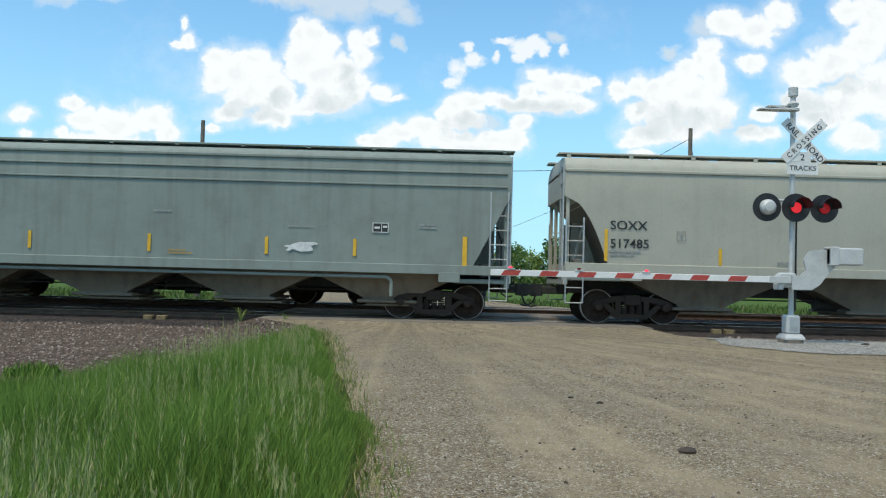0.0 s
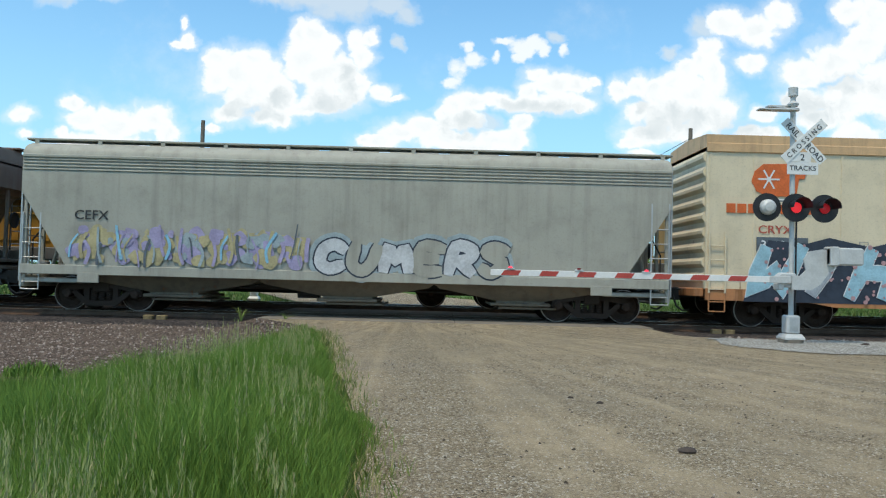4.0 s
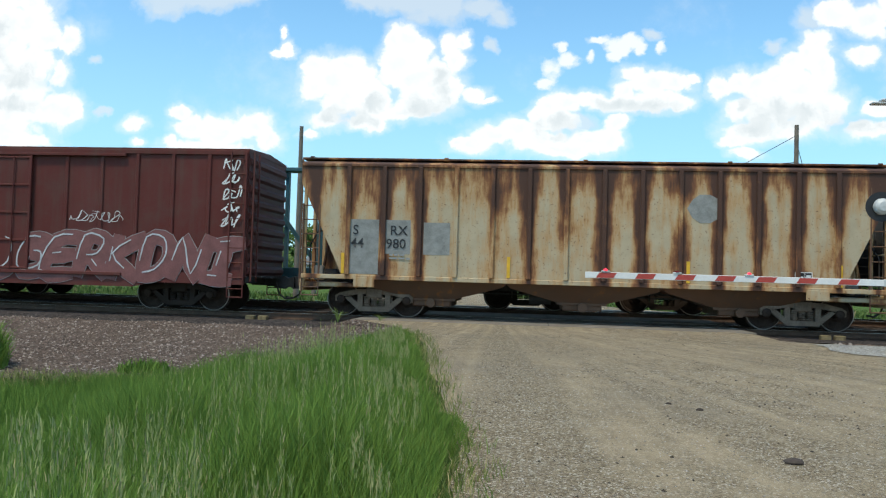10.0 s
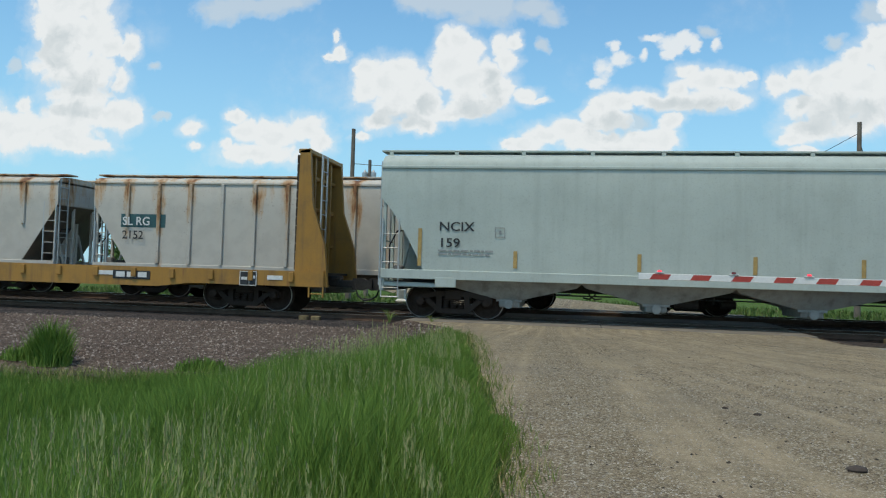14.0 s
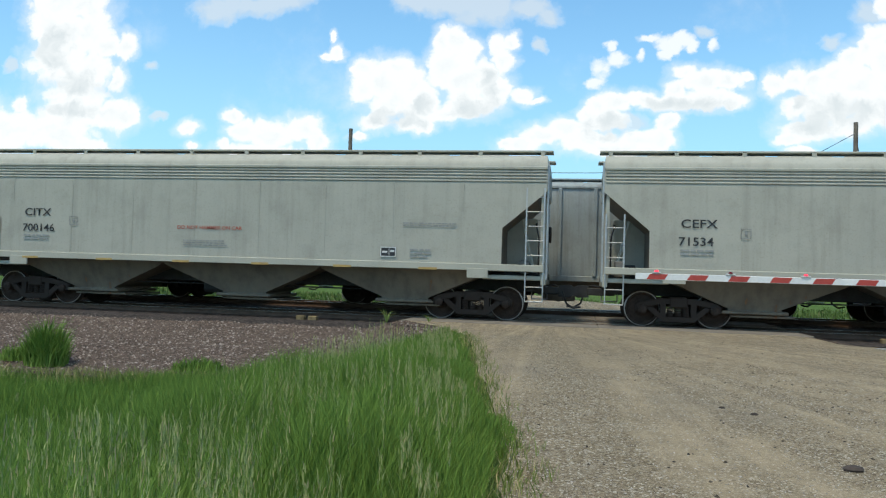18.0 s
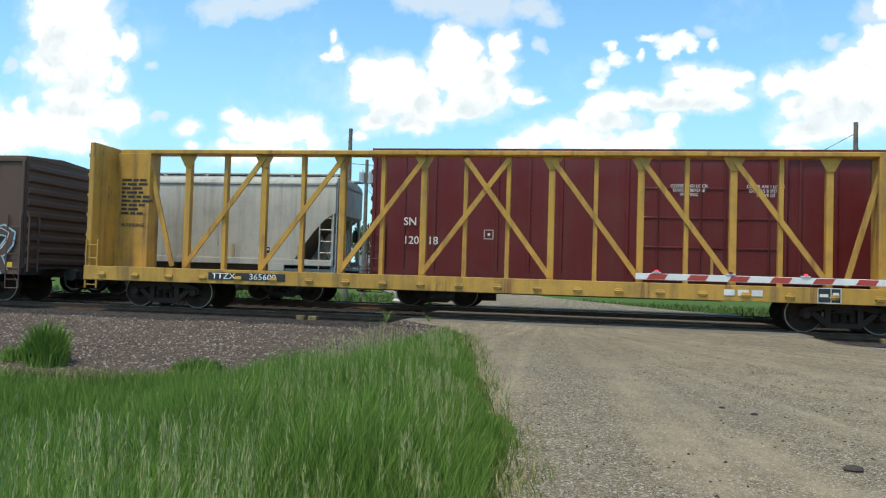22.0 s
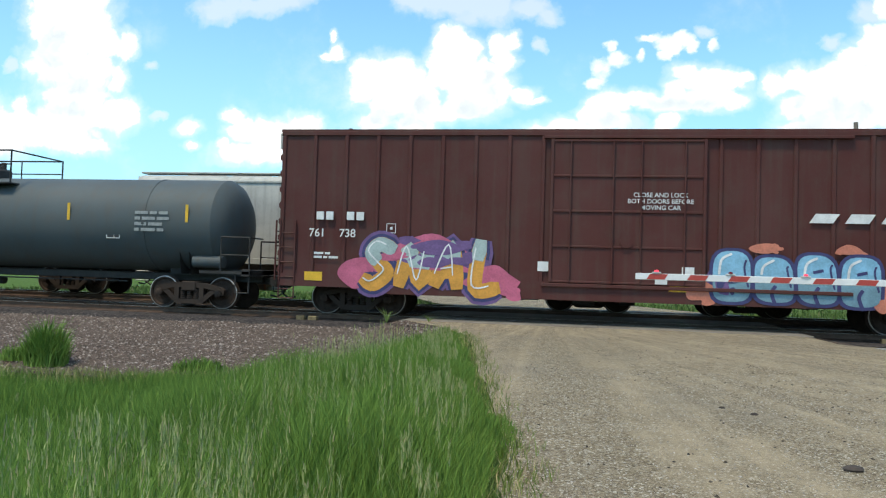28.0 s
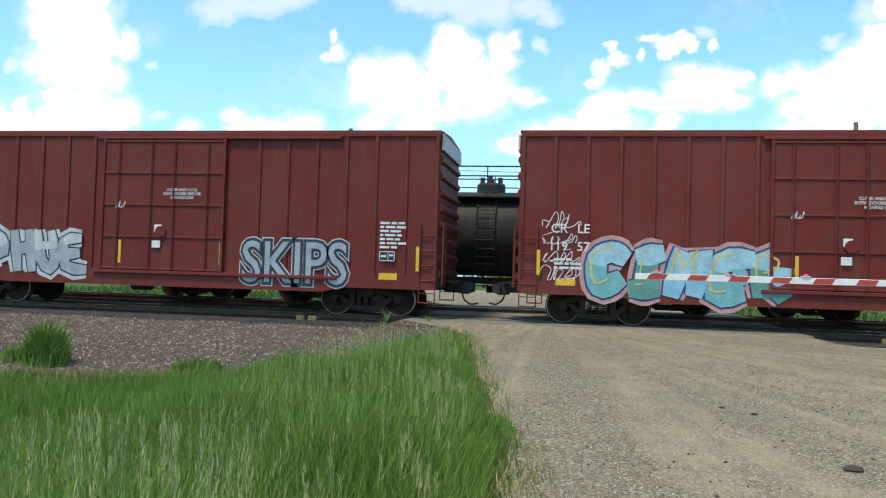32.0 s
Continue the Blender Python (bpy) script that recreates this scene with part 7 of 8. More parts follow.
c = near(hopper("dull grey covered hopper car with white graffiti along the sill", 8.09, "graf_grey", cut=3.0, run=1.2, curve=.8, bays=3, gate="flat", rim=1, sill=1.0, sill_top=1.2), 199.98)
piece(c, "TIFEL", -7.0, -3.2, 1.05, 2.3, ["spray_pale"], "spray_slate", 51, fat=1.35, edge=.035, smooth=2, upper="spray_silver"), piece(c, "SKTRLK", -1.9, 2.3, 1.1, 2.25, ["spray_pale", "spray_mist"], "spray_white", 52, fat=1.2, edge=.05, smooth=2, shine="spray_slate", lean=.2, halo="spray_slate"), piece(c, "SOULD", 3.4, 5.7, 1.15, 1.85, ["spray_silver"], "spray_slate", 53, fat=.9, edge=.035)
letters("CRDX", .3, "lettering_black", c, -7.9, 2.35, wide=1.15), letters("13117", .28, "lettering_black", c, -7.9, 1.9), tag(c, -7.7, -6.6, 1.45, 2.0, "spray_dark", 54, width=.07), data_plate(c, 5.5, 1.5), stripes(c, [6.5], 1.3, 2.2, "yellow"), stripes(c, [-5, -1, 3], 1.2, 1.6, "dull_yellow")

for x, mark, number in ((218.18, "CITX", "700146"), (236.64, "CEFX", "71534")):
    c = near(hopper("pale grey covered hopper car with faint panel seams", 8.5, "ribbed_grey", cut=3.42, run=1.15, curve=1.0, drop=2.45, bays=3, gate="flat", rim=1, sill=1.32, sill_top=1.5, sill_mat="pale_grey"), x)
    a = -6.6
    letters(mark, .3, "lettering_black", c, a, 2.55, wide=1.25), letters(number, .3, "lettering_black", c, a - .05, 2.1, wide=1.15), bars(c, a, 2.0, 2, .85, .05, "lettering_grey")
    letters("DO NOT HAMMER ON CAR", .14, "lettering_red", c, -1.8, 2.25, wide=1.1)
    bars(c, -1.6, 1.95, 3, 1.3, .035, "lettering_grey"), bars(c, 4.7, 2.55, 2, 1.7, .035, "lettering_grey"), frame_mark(c, a + 1.45, 2.3, .25, "lettering_grey"), data_plate(c, 4.1, 1.62), bars(c, 4.9, 1.85, 3, .5, .05, "lettering_grey")
    for k in range(8):
        part("seam", Geo().box(-7.0 + k * 1.9 - .02, -7.0 + k * 1.9 + .02, -1.608, -1.59, 1.5 if 0 < k < 7 else 2.9, 4.05), "ribbed_grey", c)
    for k in range(6):
        part("reflector", Geo().box(-6.6 + k * 2.35, -6.1 + k * 2.35, -1.636, -1.63, 1.31, 1.37), "dull_yellow", c, "yellow reflective strip")
    if number == "71534":
        letters("ARI THROUGH SILL", .12, "lettering_black", c, -3.0, 1.3, y=-1.637)

c = near(boxcar("dark brown double-door boxcar with silver graffiti", 7.8, "dark_brown", top=4.32, door=(-2.2, .05), second=(.15, 2.45), door_kind="sliding", rib=.85, floor=1.0, bottom=.68, low_ladder=True), 254.58)
letters("BPRR", .27, "lettering_white", c, -7.05, 2.22), letters("16079", .27, "lettering_white", c, -7.0, 1.75)
bars(c, -7.05, 1.55, 3, .55, .05, "lettering_white"), piece(c, "EUCHN", -6.0, -2.4, .95, 2.3, ["spray_fog"], "spray_grizzle", 61, fat=1.1, edge=.035, smooth=2, lean=0), piece(c, "SNAEKER", 2.1, 7.4, .72, 2.25, ["spray_umber", "spray_dark"], "spray_teal_light", 62, fat=.95, edge=.06, smooth=2, overlap=1.45, shine="spray_white", lean=.3), tag(c, -1.9, 1.0, 1.3, 1.75, "spray_green", 64, y=-1.71, width=.03)
for x in (-7.2, -4.0, -1.1, 1.5, 4.6, 7.0):
    part("reflector", Geo().box(x, x + .5, -1.655, -1.65, 1.03, 1.17), "yellow", c, "yellow reflective strip")
part("emblem", Geo().box(5.95, 6.7, -1.656, -1.65, 3.32, 3.6), "sign_blue", c, "blue and white logo plate")
for k in range(4):
    part("emblem_bar", Geo().box(6.0 + k * .17, 6.13 + k * .17, -1.66, -1.656, 3.37, 3.55), "lettering_white", c)
bars(c, 1.2, 3.75, 2, .8, .05, "lettering_white", y=-1.71), bars(c, .5, 3.0, 3, 1.2, .035, "lettering_white", y=-1.71), tag(c, -7.5, -7.1, 1.8, 2.3, "spray_white", 63)
part("notice", Geo().box(1.0, 1.3, -1.72, -1.712, 1.35, 1.6), "spray_pink", c)

c = near(centre_beam("empty yellow centerbeam flatcar with rust-marked posts", 11.46, "beam_yellow", NEARER, top=4.7), 275.73)
part("name_board", Geo().box(-7.6, -5.35, -1.525, -1.512, .86, 1.06), "lettering_black", c), letters("TTZX", .23, "lettering_white", c, -7.5, .885, y=-1.53, wide=1.2, fat=.008), letters("365600", .23, "lettering_white", c, -6.4, .885, y=-1.53, wide=1.15, fat=.008)
bars(c, -11.1, 3.8, 9, .75, .07, "lettering_black", y=-.31), bars(c, 10.4, 3.8, 14, .75, .07, "lettering_black", y=-.31, seed=3)
letters("WARNING", .16, "lettering_black", c, -11.1, 2.35, y=-.312), data_plate(c, 8.4, .76, y=-1.52, w=.55, h=.38)
for k in range(3):
    part("emblem_bar", Geo().box(6.2 + k * .33, 6.46 + k * .33, -1.526, -1.512, .88, 1.03), "lettering_white", c, "white block letters of a logo")

c = near(hopper("pale ice-grey covered hopper car with an orange plate", 9.83, "ice_grey", cut=2.95, run=1.25, curve=.5, bays=4, top=4.05, sill=.95, sill_top=1.35, gate="round", bay_mat="bay_pale", mouth=.7, belly=.35, rim=1), 298.4)
p = part("emblem", Geo().box(-7.85, -6.7, -1.61, -1.6, 2.62, 3.12, .004), "yellow", c, "orange-yellow owner plate")
for k in range(4):
    part("emblem_bar", Geo().box(-7.72 + k * .24, -7.54 + k * .24, -1.616, -1.61, 2.76, 2.98), "lettering_black", p)
letters("54686", .31, "lettering_black", c, -7.85, 2.05, wide=1.15), bars(c, -7.85, 1.8, 2, 1.9, .05, "lettering_grey"), frame_mark(c, -6.0, 2.28, .26, "lettering_grey")
stripes(c, [-8.2], 1.48, 2.45, "dull_yellow"), stripes(c, [-5.05, -2.55, .3, 2.9, 5.5], 1.4, 1.85, "dull_yellow"), stripes(c, [8.3], 1.4, 2.5, "dull_yellow"), letters("ARI CENTER FLOW", .13, "lettering_black", c, -5.4, 1.1, y=-1.637)
bars(c, 6.5, 2.95, 7, 1.4, .045, "lettering_grey"), data_plate(c, 7.0, 1.55, w=.6, h=.34), bars(c, -.8, 1.22, 3, 1.6, .03, "lettering_grey", y=-1.636)

c = near(gondola("grey ribbed gondola car under a white cover", 8.16, "gondola_grey", "cover_white", NEARER), 317.62)
letters("MHFX", .29, "lettering_white", c, -6.25, 2.02, y=-1.512, wide=1.15), letters("5626", .29, "lettering_white", c, -6.2, 1.6, y=-1.512, wide=1.15), bars(c, -6.3, 1.4, 2, 1.0, .05, "lettering_white", y=-1.512)
part("notice", Geo().box(.65, 1.15, -1.515, -1.5, 1.55, 1.7), "lettering_black", c), part("notice", Geo().plate([(-.2, 1.7), (.1, 1.4), (.4, 1.7), (.1, 2.0)], -1.515, -1.5), "lettering_black", c, "dark diamond placard")
p = part("banner", Geo().box(-3.25, -2.35, -1.66, -1.6, 2.74, 2.86), "lettering_white", c, "white banner on the cover")
bars(p, -3.15, 2.83, 1, .7, .07, "lettering_black", y=-1.662)
rng = random.Random(70)
for k, x in enumerate((-4.6, -3.6, -2.55, -1.45, -.3, 1.85, 2.95, 4.35, 5.6)):
    g = Geo()
    for n in range(5):
        a, b = x + rng.uniform(-.3, .3), rng.uniform(1.5, 2.1)
        ribbon(g, curve_through([(a, b), (a + rng.uniform(-.1, .25), b + rng.uniform(-.15, .1)), (a + rng.uniform(.1, .4), b + rng.uniform(-.2, .1))], 4), rng.uniform(.015, .035), -1.504 - .0006 * n)
    part("rust_scrape", g, "rust_iron", c, "rusty scrapes on the side sheet")
for x0, x1, z0, z1 in ((-1.06, -.2, .95, 1.45), (.1, .98, .95, 2.1), (2.3, 3.2, .95, 1.6)):
    part("repaint", Geo().box(x0, x1, -1.5025, -1.498, z0, z1), "patch_dull", c, "dull grey repainted patch")

c = near(tank_car("dark grey-green tank car with sooty sides", 9.3, "tank_black", NEARER, r=1.38, z=2.42), 335.78)
stripes(c, [3.6, 7.3], 2.45, 2.95, "yellow", y=-1.385), bars(c, 5.7, 2.75, 4, 1.0, .09, "lettering_grey", y=-1.39), data_plate(c, 4.8, 1.95, y=-1.32)

c = near(boxcar("dark brown high-roof boxcar with bright graffiti", 9.4, "bn_brown", top=5.08, door=(-2.0, 1.85), rib=.9, floor=1.0, bottom=.62, end_cap="end_white"), 355.33)
for k, (x, n) in enumerate(((-8.3, 2), (-7.45, 2))):
    for i in range(n):
        part("emblem_bar", Geo().box(x + i * .27, x + .2 + i * .27, -1.69, -1.645, 2.58, 2.8), "lettering_white", c, "white owner letters")
letters("761", .31, "lettering_white", c, -8.5, 2.12, y=-1.69), letters("738", .31, "lettering_white", c, -7.65, 2.12, y=-1.69)
for i in range(4):
    g = Geo().plate([(4.3 + i * .82, 2.72), (4.85 + i * .82, 2.72), (5.0 + i * .82, 2.95), (4.45 + i * .82, 2.95)][::-1], -1.66, -1.646)
    part("emblem_bar", g, "lettering_white", c, "slanted white logo letter")
letters("CLOSE AND LOCK\nBOTH DOORS BEFORE\nMOVING CAR", .16, "lettering_white", c, .75, 3.3, y=-1.72, align="CENTER")
splash(c, -6.9, 1.1, .9, .6, ["spray_pink"], 80), splash(c, -3.4, 1.05, .9, .6, ["spray_pink"], 78), splash(c, -5.1, 1.75, 1.9, .6, ["spray_pink", "spray_violet", "spray_violet"], 79), piece(c, "SNAL", -7.0, -3.15, .64, 2.25, ["spray_orange"], "spray_navy", 81, fat=1.15, upper="spray_smoke", shine="spray_white", smooth=5, edge=.1, overlap=1.12, halo="spray_violet")
splash(c, 1.75, .95, .6, .4, ["spray_salmon"], 83), splash(c, 6.1, 1.0, .6, .45, ["spray_salmon"], 84), splash(c, 3.3, 2.06, .5, .2, ["spray_salmon"], 85), splash(c, 5.2, 2.06, .5, .2, ["spray_salmon"], 87), splash(c, 2.3, 1.3, .5, .75, ["spray_violet", "spray_navy"], 86)
graffiti(c, 2.0, 6.0, .6, 2.1, 4, ["spray_lake"], "spray_navy", 82, style="bubble", upper="spray_sky", shine="spray_white")
bars(c, -8.35, 1.7, 2, .5, .06, "lettering_white", y=-1.656), frame_mark(c, -6.35, 2.25, .26, "lettering_white", y=-1.65), data_plate(c, 7.2, 1.35, y=-1.65)
for x in (-8.6, 1.0, 8.3):
    part("reflector", Geo().box(x, x + .5, -1.66, -1.65, .92, 1.16), "yellow", c, "yellow reflective patch")
part("notice", Geo().box(-2.3, -1.95, -1.655, -1.645, 1.35, 1.6), "lettering_white", c), part("notice", Geo().box(1.3, 1.6, -1.72, -1.712, 1.3, 1.55), "lettering_white", c), part("notice", Geo().box(.65, .95, -1.72, -1.712, 1.1, 1.3), "lettering_white", c)

for x, h, mark, n1, n2 in ((374.47, 7.77, "CRLE", "119", "50"), (392.19, 8.02, "CRLE", "119", "55"), (410.3, 8.0, "CRLE", "119", "57")):
    c = near(boxcar("bright red-oxide high-roof boxcar with graffiti, white upper ends", h, "crl_red", top=5.05, door=(-1.76, 1.94), rib=.82, floor=1.0, bottom=.62, end_cap="end_white"), x)
    letters(mark[:2], .33, "lettering_white", c, -7.15, 2.36, y=-1.656, fat=.008), letters(mark[2:], .33, "lettering_white", c, -6.48, 2.36, y=-1.656, fat=.008)
    letters(n1, .33, "lettering_white", c, -7.2, 1.9, y=-1.656, fat=.008), letters(n2, .33, "lettering_white", c, -6.48, 1.9, y=-1.656, fat=.008), bars(c, -7.05, 1.7, 3, .45, .06, "lettering_white", y=-1.656)
    letters("CLOSE AND LOCK\nBOTH DOORS BEFORE\nMOVING CAR", .11, "lettering_white", c, .7, 3.3, y=-1.72, align="CENTER")
    stripes(c, [-7.45, -1.15, 1.9, h - .55], 1.25, 1.9, "yellow", y=-1.69)
    part("reflector", Geo().box(h - 1.6, h - 1.1, -1.66, -1.65, 1.0, 1.18), "yellow", c, "yellow patch"), part("reflector", Geo().box(-7.0, -6.5, -1.66, -1.65, 1.0, 1.18), "yellow", c, "yellow patch")
    data_plate(c, h - 1.6, 1.5, y=-1.655), bars(c, h - 1.6, 2.55, 7, .6, .06, "lettering_white", y=-1.655)
    part("notice", Geo().box(-.1, .12, -1.72, -1.712, 2.15, 2.35), "lettering_white", c), part("notice", Geo().box(-.15, .1, -1.73, -1.715, 1.7, 1.9), "lettering_white", c), tag(c, -1.3, -1.0, 2.8, 3.0, "lettering_white", 3, y=-1.72)
    if n2 == "50":
        block_piece(c, [(-3.43, 2.02), (-1.9, 1.98), (-1.88, 1.64), (-2.6, 1.6), (-2.68, .76), (-3.3, .74), (-3.05, .95), (-3.33, 1.35), (-3.2, 1.5), (-3.43, 1.55)], "spray_umber", "spray_white")
        block_piece(c, [(5.55, 1.98), (6.95, 2.02), (6.97, 1.7), (6.42, 1.66), (6.4, .78), (5.9, .76), (5.98, 1.35), (5.6, 1.5)], "spray_umber", "spray_white")
        for fat, m, y in ((.05, "spray_white", -1.658), (.02, "spray_umber", -1.664)):
            letters("ASPK", 1.75, m, c, 2.3, .72, y=y, fat=fat, wide=.86, name="graffiti", label="brown block graffiti letters with a white outline")
        splash(c, -2.0, 1.2, .5, .55, ["spray_sky", "spray_white", "spray_navy", "spray_sky"], 91), splash(c, -1.1, 1.02, .55, .3, ["spray_yellow", "spray_orange", "spray_rose"], 92)
        splash(c, -.65, 1.76, .4, .24, ["spray_navy"], 93), splash(c, 1.8, 1.42, .45, .58, ["spray_sky", "spray_white", "spray_navy", "spray_blue"], 94), splash(c, 6.45, 2.1, .8, .2, ["spray_rose", "spray_dusk"], 95), splash(c, 7.1, 1.55, .35, .4, ["spray_sky", "spray_umber"], 96)
        piece(c, "SER", -6.3, -3.7, .8, 1.9, ["spray_ghost"], "crl_red", 97, fat=1.2, edge=.02, smooth=2)
        tag(c, -7.75, -6.7, 3.25, 4.8, "spray_silver", 93), tag(c, -1.45, -.5, 3.85, 4.4, "spray_silver", 94, width=.02, y=-1.71), tag(c, -.4, .35, 3.85, 4.6, "spray_silver", 88, y=-1.71), tag(c, -1.15, -.3, 3.0, 3.5, "spray_white", 89, y=-1.71)
        tag(c, .7, 1.95, 2.1, 3.0, "spray_silver", 86, y=-1.71), tag(c, 6.35, 6.95, 2.8, 3.35, "spray_silver", 85), tag(c, 7.15, 7.7, 2.95, 3.25, "spray_silver", 84, width=.02)
    elif n2 == "55":
        piece(c, "PHUE", -5.4, -2.25, .8, 2.2, ["spray_steel"], "spray_dark", 96, fat=1.15, edge=.05, halo="spray_silver", smooth=2, upper="spray_silver", lean=-.15)
        for fat, m, y, dz in ((.08, "spray_silver", -1.652, 0), (.06, "spray_dark", -1.66, 0), (.008, "spray_steel", -1.668, 0)):
            letters("SKIPS", 1.6, m, c, 2.5, .85, y=y, fat=fat, wide=.82, name="graffiti", label="rounded grey graffiti letters with a dark outline")
    else:
        piece(c, "CIMER", -6.2, -1.2, .62, 2.2, ["spray_teal", "spray_green", "spray_sky"], "spray_navy", 97, fat=1.5, shine="spray_yellow", halo="spray_rosy", upper="spray_teal_light", smooth=3, edge=.06)
        graffiti(c, 1.2, 5.5, .7, 1.5, 5, ["spray_blue"], "spray_navy", 98), tag(c, -7.4, -6.4, 1.1, 2.9, "spray_white", 99)

# ---- the farther train ----
for x in (-9.0, -31.0, -53.2):
    far(locomotive("yellow and grey road locomotive", "locomotives of the farther train"), x)
for x, m, l in ((-73.9, "far_black", "black tank car"), (-91.2, "far_dark_brown", "dark brown tank car"), (-107.7, "far_black", "black tank car"), (-326.0, "far_black", "black tank car with railed dome"), (-341.8, "far_black", "black tank car with railed dome"), (-357.6, "far_black", "black tank car with railed dome")):
    c = far(tank_car(l + " in a passing train", 7.75, m, FARTHER, r=1.4, z=2.45), x)
    stripes(c, [-4.6, 4.4], 2.3, 2.8, "yellow", y=-1.41), part("placard", Geo().box(-5.6, -4.9, -1.42, -1.4, 2.0, 2.25), "dull_yellow", c, "yellow placard")
c = far(centre_beam("empty dark teal centerbeam flatcar", 11.15, "teal", FARTHER, top=4.56), -126.6)
c = far(centre_beam("empty dark red centerbeam flatcar", 11.15, "beam_red", FARTHER, top=4.56), -149.6)
bars(c, -10.95, 3.9, 16, .7, .08, "lettering_white", y=-.31), bars(c, 10.0, 3.9, 16, .7, .08, "lettering_white", y=-.31), stripes(c, [-11.0, 11.0], 1.2, 2.1, "yellow", y=-1.53)
for x, h, m, l in ((-170.2, 8.2, "stained_white", "white ribbed covered hopper with rust stains"), (-188.0, 8.2, "stained_white", "white ribbed covered hopper with rust stains"), (-204.7, 7.8, "far_grey", "blue-grey ribbed covered hopper"), (-223.4, 8.5, "far_grey", "blue-grey ribbed covered hopper")):
    c = far(hopper(l, h, m, cut=3.1, run=1.3, curve=1.0, ribs=13, bays=3, top=3.88, board_z=4.2, sill=.95, sill_top=1.12, group=FARTHER, bay_mat="bay_grey", detail=False), x)
    if x == -170.2:
        part("repaint", Geo().box(-7.15, -5.5, -1.606, -1.598, 2.35, 2.8), "script_teal", c, "dark teal patch"), letters("SL RG", .4, "lettering_white", c, -7.05, 2.42, y=-1.68), letters("2152", .4, "lettering_black", c, -7.05, 1.95, y=-1.68)
    if x == -223.4:
        for text, at in (("MC", -5.9), ("X", -4.55), ("38", -3.75), ("02", -2.5)):
            part("repaint", Geo().box(at, at + .42 * len(text) + .1, -1.684, -1.6, 2.05, 2.55), "lettering_black", c, "black number patch"), letters(text, .42, "lettering_white", c, at + .08, 2.15, y=-1.688, wide=1.15)
c = far(boxcar("glossy maroon high-roof boxcar", 9.1, "maroon", top=5.1, door=(-.6, 3.6), rib=1.0, group=FARTHER), -242.3)
letters("SN C", .35, "lettering_white", c, -8.0, 2.6, y=-1.656), letters("120 118", .35, "lettering_white", c, -8.0, 2.0, y=-1.656), letters("CLOSE AND LOCK\nDOORS BEFORE\nMOVING", .13, "lettering_white", c, .8, 3.9, y=-1.72, align="CENTER")
letters("CLOSE AND LOCK\nDOORS BEFORE\nMOVING", .13, "lettering_white", c, 3.0, 3.9, y=-1.72, align="CENTER"), frame_mark(c, -5.4, 2.2, .3, "lettering_white", y=-1.65), stripes(c, [1.5], 1.2, 1.8, "dull_yellow", y=-1.72)
for k, x in enumerate((-258.1, -270.0, -281.9, -293.8)):
    c = far(hopper("off-white two-bay covered hopper", 5.5, "far_white", cut=2.95, run=1.35, curve=.7, bays=2, top=3.9, board_z=4.28, posts=7, sill=1.2, sill_top=1.4, group=FARTHER, mouth=1.0), x)
    letters("AOKX", .42, "lettering_black", c, -4.0, 3.0, wide=1.2), letters(("49222", "49678", "49551", "49210")[k], .36, "lettering_black", c, -4.1, 2.45, wide=1.15) if k < 2 else bars(c, -4.1, 2.75, 1, 1.5, .3, "lettering_black")
    stripes(c, [-1.0, 2.0, 4.3], 1.42, 1.85, "dull_yellow"), data_plate(c, 2.9, 1.55)
far(hopper("long off-white covered hopper", 8.6, "far_white", cut=3.1, run=1.4, curve=.8, bays=3, top=3.95, board_z=4.3, sill=1.2, sill_top=1.4, group=FARTHER), -308.8)

# ---- the crossing signals ----
M["signal_black"] = plain("signal_black", (0.02, 0.02, 0.022), 0.5, 0, 0.3, 6.0)
M["silver"] = plain("aluminium_paint", (0.50, 0.51, 0.50), 0.5, 0.1, 0.12, 4.0)
M["lens_red"] = plain("red_lens", (0.16, 0.008, 0.01), 0.15, 0, 0.1, 8.0)


def blade(parent, length, wide, tilt, at, text, lettered=True):
    b = part("crossbuck_blade", Geo().box(-length / 2, length / 2, -.006, .006, -wide / 2, wide / 2, .002), "white" if lettered else "galv", parent, "white reflective blade" if lettered else "grey back of a blade")
    b.matrix_basis = pose(*at, 0, tilt, 0)
    if lettered:
        for word, x, size in text:
            letters(word, size, "lettering_black", b, x, -size * .36, y=-.01, align="CENTER", fat=.012, wide=.95)
    return b


def flasher(parent, x, y, z, material, faces=True):
    """A round target with its hooded lamp; faces: seen from the front."""
    t = part("target", Geo().turned([(y + .02, .02), (y + .02, .305), (y, .305), (y, .29), (y + .005, .02)], "y", (x, 0, z), 30), "signal_black", parent, "round black target of a flashing light")
    if faces:
        part("lens", Geo().turned([(y - .015, .115), (y - .04, .105), (y - .055, .06), (y - .06, .005)], "y", (x, 0, z), 20), material, t, "red lamp lens")
        g, n = Geo(), 12
        ring = lambda d, r: [(x + math.cos(a) * r, y + d, z + math.sin(a) * r) for a in (math.radians(-5 + 190 * k / n) for k in range(n + 1))]
        a, b = ring(0, .165), ring(-.36, .2)
        for k in range(n):
            g.add([a[k], a[k + 1], b[k + 1], b[k]], [(0, 1, 2, 3)])
        part("hood", g, "signal_black", t)
    else:
        part("housing", Geo().turned([(y - .01, .17), (y - .1, .16), (y - .16, .1), (y - .17, .01)], "y", (x, 0, z), 20), "silver", t, "grey rounded lamp housing seen from behind")
    return t


